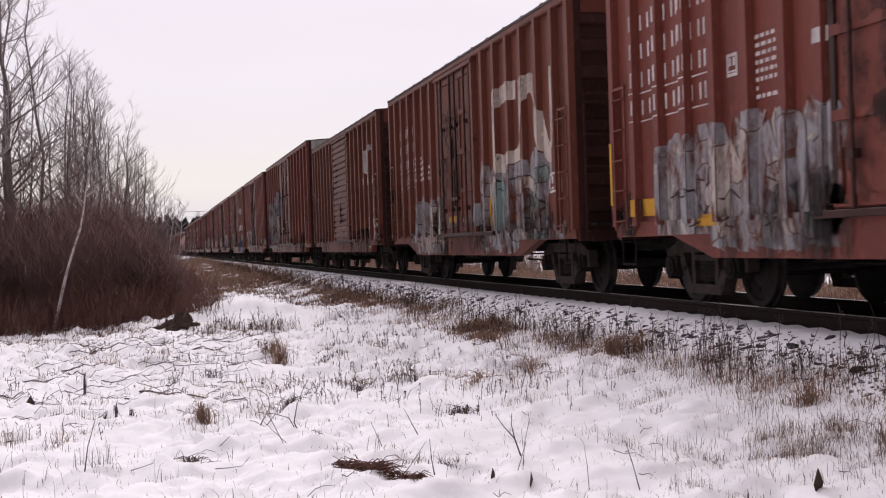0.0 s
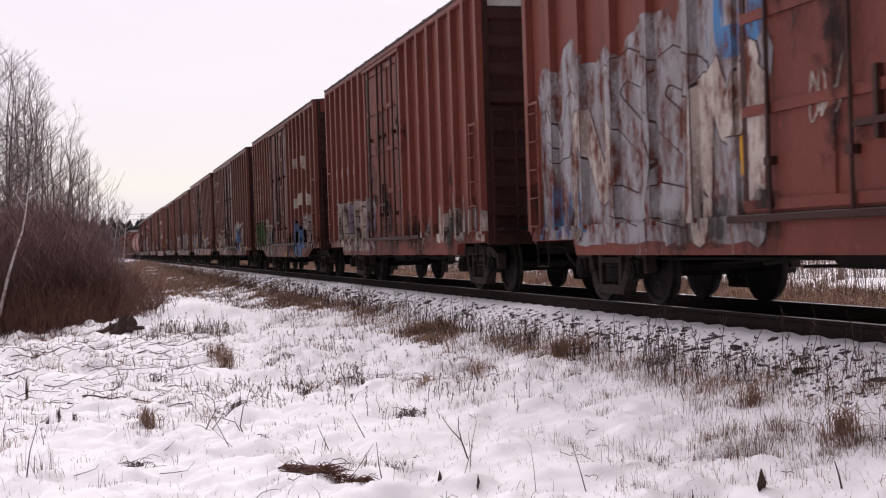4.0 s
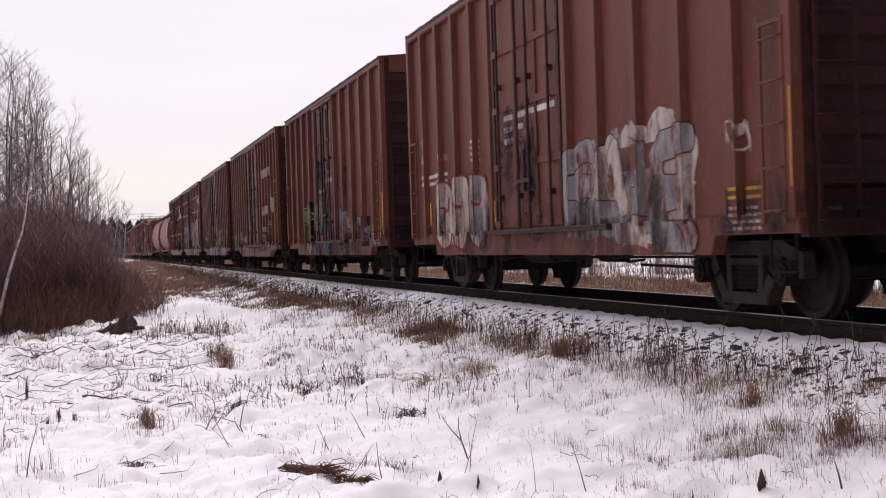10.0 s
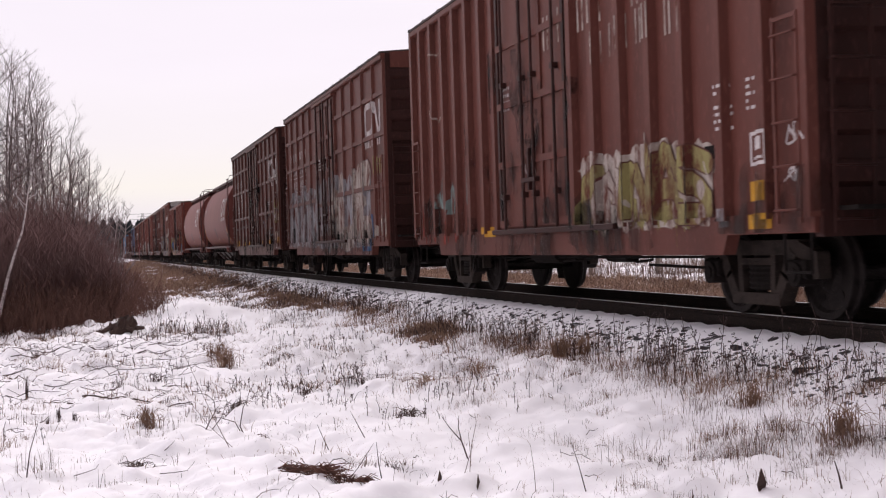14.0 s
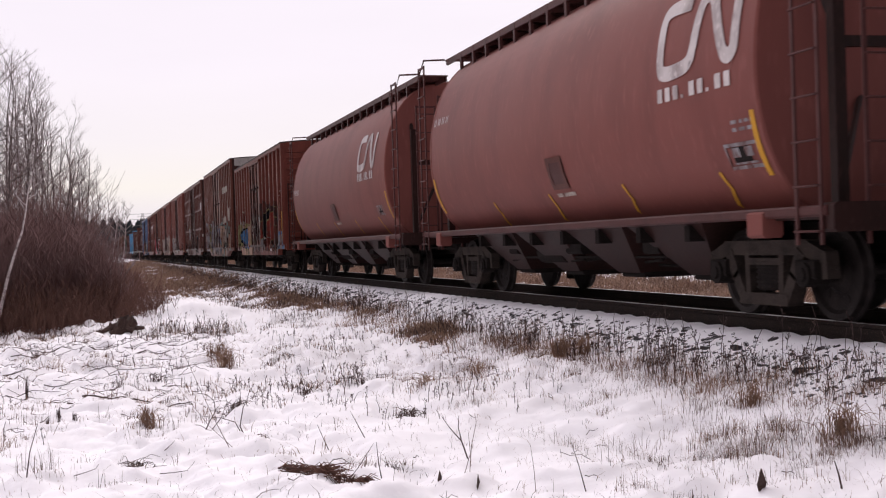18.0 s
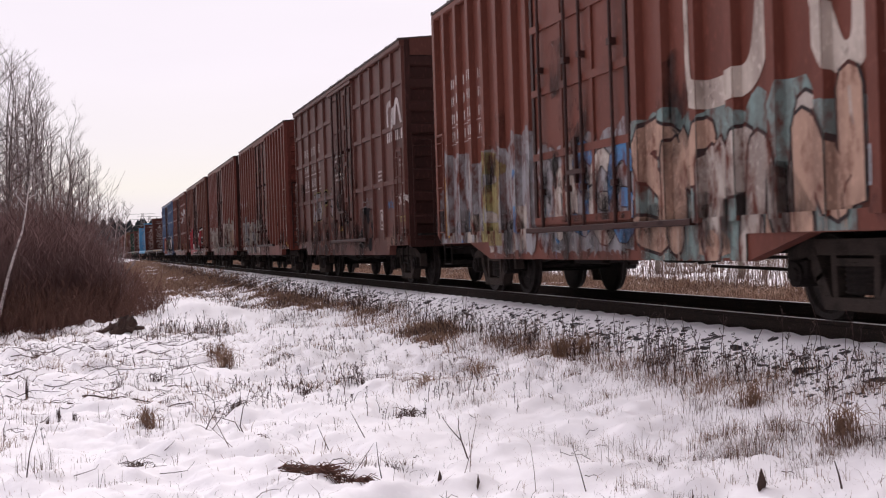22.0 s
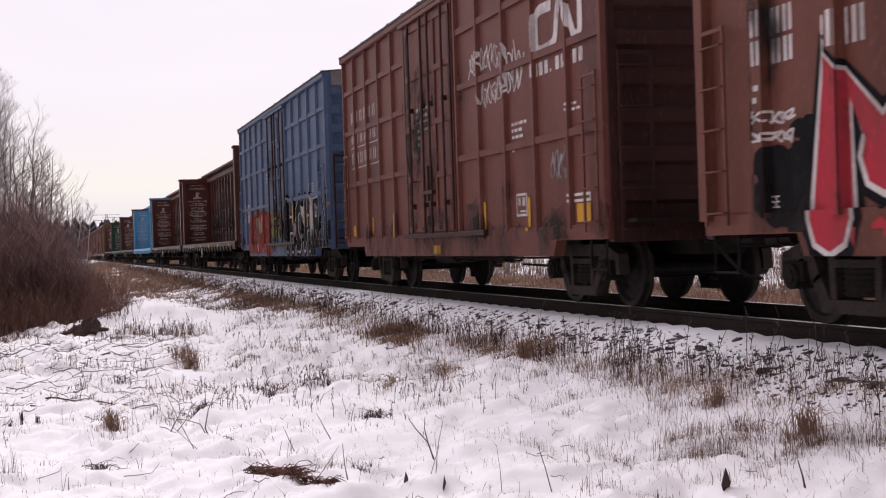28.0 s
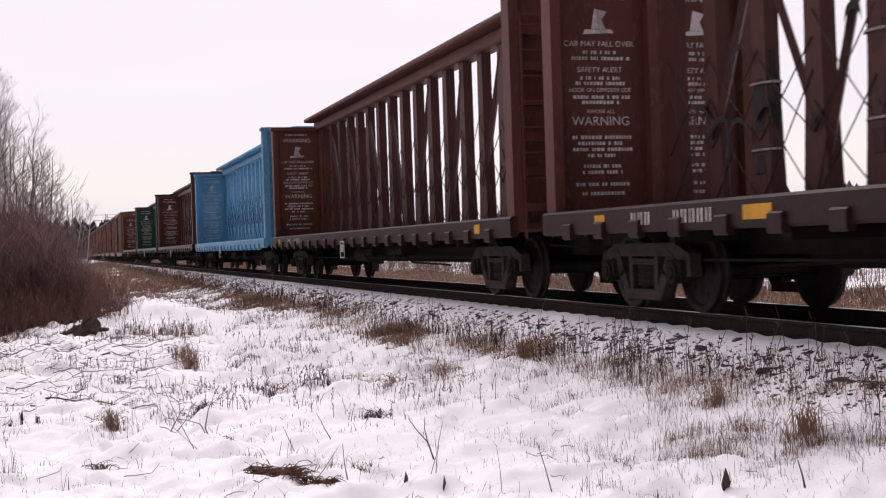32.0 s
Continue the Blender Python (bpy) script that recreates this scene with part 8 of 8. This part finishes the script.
def art_t(w, L, e):
    w.figures(1.06, 1.64, 2.64, 2.88, WHITE, 3)
    w.figures(1.06, 1.64, 2.38, 2.60, WHITE, 3)
    w.figures(2.02, 2.68, 2.38, 2.68, WHITE, 3)
    w.camo(1.15, 2.2, 1.0, 1.5, (BLACKP,), 305, 12)
    w.camo(1.65, 2.2, 0.9, 1.9, (BLACKP,), 306, 16)
    for q, (ch, a, b) in enumerate((("M", 1.95, 3.75), ("A", 3.7, 4.65), ("D", 4.7, 5.65), ("E", 5.75, 6.65), ("U", 6.8, 7.75))):
        w.capital(a, b, 0.86, 2.3 + 0.03 * q, ch, REDP, WHITE, BLACKP)
    for q, (ch, a, b) in enumerate((("L", 7.95, 8.6), ("O", 8.7, 9.5), ("O", 9.6, 10.4), ("K", 10.5, 11.3))):
        w.capital(a, b, 0.86, 2.2, ch, REDDER if q % 2 else REDP, WHITE, BLACKP)
    w.drips(2.19, 9.38, 0.74, 1.1, REDP, 307, 18)
    w.scribbles += [("FREE", 0.16, 1.2, 1.09, -1.478), ("ETHER", 0.16, 1.26, 0.93, -1.478)]
    w.rect(6.49, 6.81, 1.47, 1.76, BLACKP)
    w.rect(-0.24, -0.03, 1.23, 2.14, YELLOW, 5, "reflector")
    w.scrawl(1.0, 1.6, 1.83, 1.97, WHITE, 308)
    w.scrawl(1.0, 1.6, 1.66, 1.80, WHITE, 309)
    w.small(0.98, 1.32, 2.02, 2.24, WHITE, 2)
    w.sign(4.32, 4.55, 2.41, 2.62, WHITE)
    w.small(7.10, 7.75, 2.64, 2.85, WHITE, 2)


def art_u(w, L, e):
    w.rows(0.54, 3.21, 2.51, 3.82, WHITE, 3, 7, 1)
    w.mark(11.68, 13.30, 3.29, 3.98, WHITE, 0.19)
    w.web(11.63, 13.35, 2.99, 3.28, WHITE)
    w.scrawl(8.88, 10.20, 3.31, 3.85, WHITE, 311)
    w.scrawl(10.09, 11.19, 2.85, 3.79, WHITE, 312)
    w.scrawl(9.39, 10.73, 2.83, 3.32, WHITE, 313)
    w.sign(10.79, 11.22, 1.21, 1.53, WHITE)
    w.rect(9.38, 9.51, 1.03, 1.47, YELLOW, 5, "reflector")
    w.rect(11.25, 11.38, 1.00, 1.46, YELLOW, 5, "reflector")
    w.rect(12.98, 13.41, 1.08, 1.31, YELLOW, 5, "reflector")
    w.rect(0.57, 1.06, 1.09, 1.31, YELLOW, 5, "reflector")
    w.rect(2.25, 2.50, 1.11, 1.45, YELLOW, 5, "reflector")
    w.rect(4.13, 4.34, 1.02, 1.47, YELLOW, 5, "reflector")
    w.rect(6.79, 7.22, 0.70, 0.84, YELLOW, 5, "reflector")
    w.scrawl(12.15, 12.76, 1.55, 2.13, SILVER, 314)
    w.small(5.98, 6.86, 2.56, 3.28, WHITE, 6)
    w.small(12.77, 13.39, 2.46, 2.60, WHITE, 2)
    w.outline(12.73, 13.39, 1.33, 1.44, WHITE)
    w.small(10.70, 11.33, 2.10, 2.56, WHITE, 5)
    w.rect(12.92, 13.19, 2.15, 2.25, WHITE)


def art_v(w, L, e):
    w.graffiti(1.67, 6.36, 0.75, 1.98, (REDDER, REDDER, ORANGE), REDDER, REDDER, 321, 4)
    w.graffiti(6.27, 8.46, 0.94, 1.89, (OLIVE, GREENP, OLIVE), GREENP, OLIVE, 322, 3)
    w.drips(6.41, 8.49, 1.46, 1.98, OLIVE, 323, 8)
    for ch, a, b in (("H", 8.9, 10.1), ("O", 10.2, 11.35), ("H", 11.45, 12.5), ("R", 12.6, 13.5), ("N", 13.6, 14.5)):
        w.capital(a, b, 0.84, 2.16, ch, BLACKP, WHITE, BLACKP)
    w.rect(1.12, 1.63, 2.09, 2.38, WHITE)
    w.rect(1.08, 1.59, 1.77, 2.06, WHITE)
    w.sign(13.44, 13.84, 1.54, 1.87, PALE)
    w.rect(9.64, 9.81, 1.51, 1.97, YELLOW, 5, "reflector")
    w.rect(11.79, 11.93, 1.40, 1.82, YELLOW, 5, "reflector")
    w.drips(14.17, 14.57, 1.76, 2.00, OLIVE, 328, 10)
    w.small(6.84, 7.98, 3.80, 4.05, WHITE, 3)
    w.small(12.27, 12.82, 2.21, 2.52, WHITE, 5)
    w.small(13.24, 13.51, 2.34, 2.58, WHITE, 4)
    w.rect(7.13, 7.57, 2.32, 2.42, WHITE)
    w.small(5.41, 5.69, 2.85, 3.21, WHITE, 3)
# the cars, from the first to the last
TALL = "tall weathered brown boxcar with ribbed sides, faded lettering and graffiti"
LOW = "weathered brown boxcar with ribbed sides, white ribbon mark and graffiti"
GRID = "dark brown boxcar with gridded side framing and graffiti"
boxcar(0.22, 1.42, 4.52, RED, "red-brown boxcar with white lettering and silver graffiti", drop=True, door=(0.37, 0.6), art=art_car0)
boxcar(1.55, 2.70, 4.52, BROWN, LOW, drop=True, door=(0.395, 0.59), art=art_car1)
boxcar(2.84, 3.97, 4.52, BROWN, "brown boxcar with corrugated sliding door and small white mark", door=(0.39, 0.605), plug=False, art=art_car2)
boxcar(4.10, 5.52, 5.03, RED, "tall red-brown boxcar with black and silver graffiti", door=(0.35, 0.61), posts=6, end_top=CREAM, art=art_car3)
boxcar(5.70, 6.81, 5.03, RED, "red-brown boxcar with pale graffiti along its side", door=(0.37, 0.6), end_top=CREAM, art=art_c)
boxcar(6.96, 8.10, 5.03, RUST, "brown boxcar with large cream mark and blue and green graffiti", drop=True, door=(0.347, 0.61), art=art_d)
boxcar(8.27, 9.45, 5.03, PLUM, TALL, door=(0.345, 0.588), art=art_e)
boxcar(9.61, 10.77, 5.03, PLUM, "faded brown boxcar with blue and peach graffiti", door=(0.365, 0.588), art=art_f)
boxcar(10.94, 12.08, 4.95, EARTH, "brown boxcar with wide panels and white graffiti", door=(0.375, 0.595), posts=5, end_top=GALV, art=art_g)
boxcar(12.27, 13.40, 4.95, EARTH, "brown boxcar with many-coloured graffiti over its door", door=(0.392, 0.58), posts=5, art=art_h)
boxcar(13.58, 14.75, 5.03, RUST, "brown boxcar with large cream mark and drop side sill", drop=True, door=(0.38, 0.612), end_top=TAN, art=art_i)
boxcar(14.92, 16.06, 5.03, PLUM, "faded brown boxcar with yellowish graffiti", door=(0.374, 0.592), art=art_j)
boxcar(16.26, 17.42, 5.03, PLUM, GRID, style="grid", posts=5, door=(0.4, 0.585), art=art_k)
boxcar(17.57, 18.73, 5.0, DARK, "dark brown gridded boxcar with yellow painted panel", style="grid", posts=5, door=(0.423, 0.61), art=art_l)
hopper(18.90, 20.03, art=art_m)
hopper(20.16, 21.36, art=art_n)
boxcar(21.49, 22.64, 4.40, RED, "low red-brown boxcar covered in bright graffiti", door=(0.385, 0.58), posts=6, art=art_o, bright_end=True)
boxcar(22.78, 23.92, 5.05, RUST, "brown boxcar with cream mark and peach graffiti", drop=True, door=(0.364, 0.612), end_top=CREAM, art=art_p)
boxcar(24.12, 25.26, 5.03, DARK, GRID, style="grid", posts=5, door=(0.44, 0.63), art=art_q)
boxcar(25.42, 26.48, 5.03, RED, "bright red-brown boxcar with pale graffiti by its end", door=(0.41, 0.635), art=art_r, bright_end=True)
boxcar(26.65, 27.70, 5.03, RED, "red-brown boxcar with cream graffiti and white end panel", door=(0.37, 0.575), end_top=CREAM, art=art_s)
boxcar(27.88, 29.03, 5.03, EARTH, "brown boxcar with huge red and white graffiti letters", door=(0.394, 0.592), posts=5, end_top=CREAM, art=art_t)
boxcar(29.21, 30.32, 5.0, PLUM, "brown gridded boxcar with white scrawls", style="grid", posts=5, door=(0.38, 0.585), art=art_u)
boxcar(30.47, 31.64, 5.0, BLUE, "blue gridded boxcar with red, green and black graffiti", style="grid", posts=5, door=(0.41, 0.61), end_top=GALV, art=art_v)
CB = "brown steel centerbeam lumber flatcar without load"
centerbeam(31.78, 33.37, DARK, "brown centerbeam lumber flatcar with torn straps", straps=True)
centerbeam(33.47, 35.12, DARK, CB)
centerbeam(35.25, 36.87, SKYBLUE, "light blue centerbeam lumber flatcar without load")
centerbeam(37.0, 38.7, DARK, CB)
centerbeam(38.82, 40.5, GREEN, "dark green centerbeam lumber flatcar")
centerbeam(40.62, 42.3, DARK, CB)
t = 42.5
for k, m in enumerate((TAN, PLUM, RED, BROWN, DARK, RED, BROWN, PLUM, BROWN, DARK, BROWN)):
    boxcar(t, t + 1.14, 5.0, m, "distant boxcar with weathered ribbed sides")
    t += 1.32


# ---- what moves ----
def motions():
    for car, a, b in CARS:
        mid = (a + b) / 2
        walk(car, [(t, pose(XC, SPEED * (mid - t) - LAG, 0)) for t in (0.0, 8.0, 16.0, 24.0, 32.0)])
    turn = math.degrees(SPEED / WR) / FPS
    for dy, sets in WHEELSETS.items():
        rows = [(k / FPS, pose(0, dy, WR) @ Matrix.Rotation(radians(k * turn), 4, "X")) for k in range(32 * FPS + 1)]
        walk(sets[0], rows)
        for ob in sets[1:]:
            ob.rotation_mode = "QUATERNION"
            ob.animation_data_create()
            ob.animation_data.action = sets[0].animation_data.action
            ob.animation_data.action_slot = sets[0].animation_data.action_slot


motions()
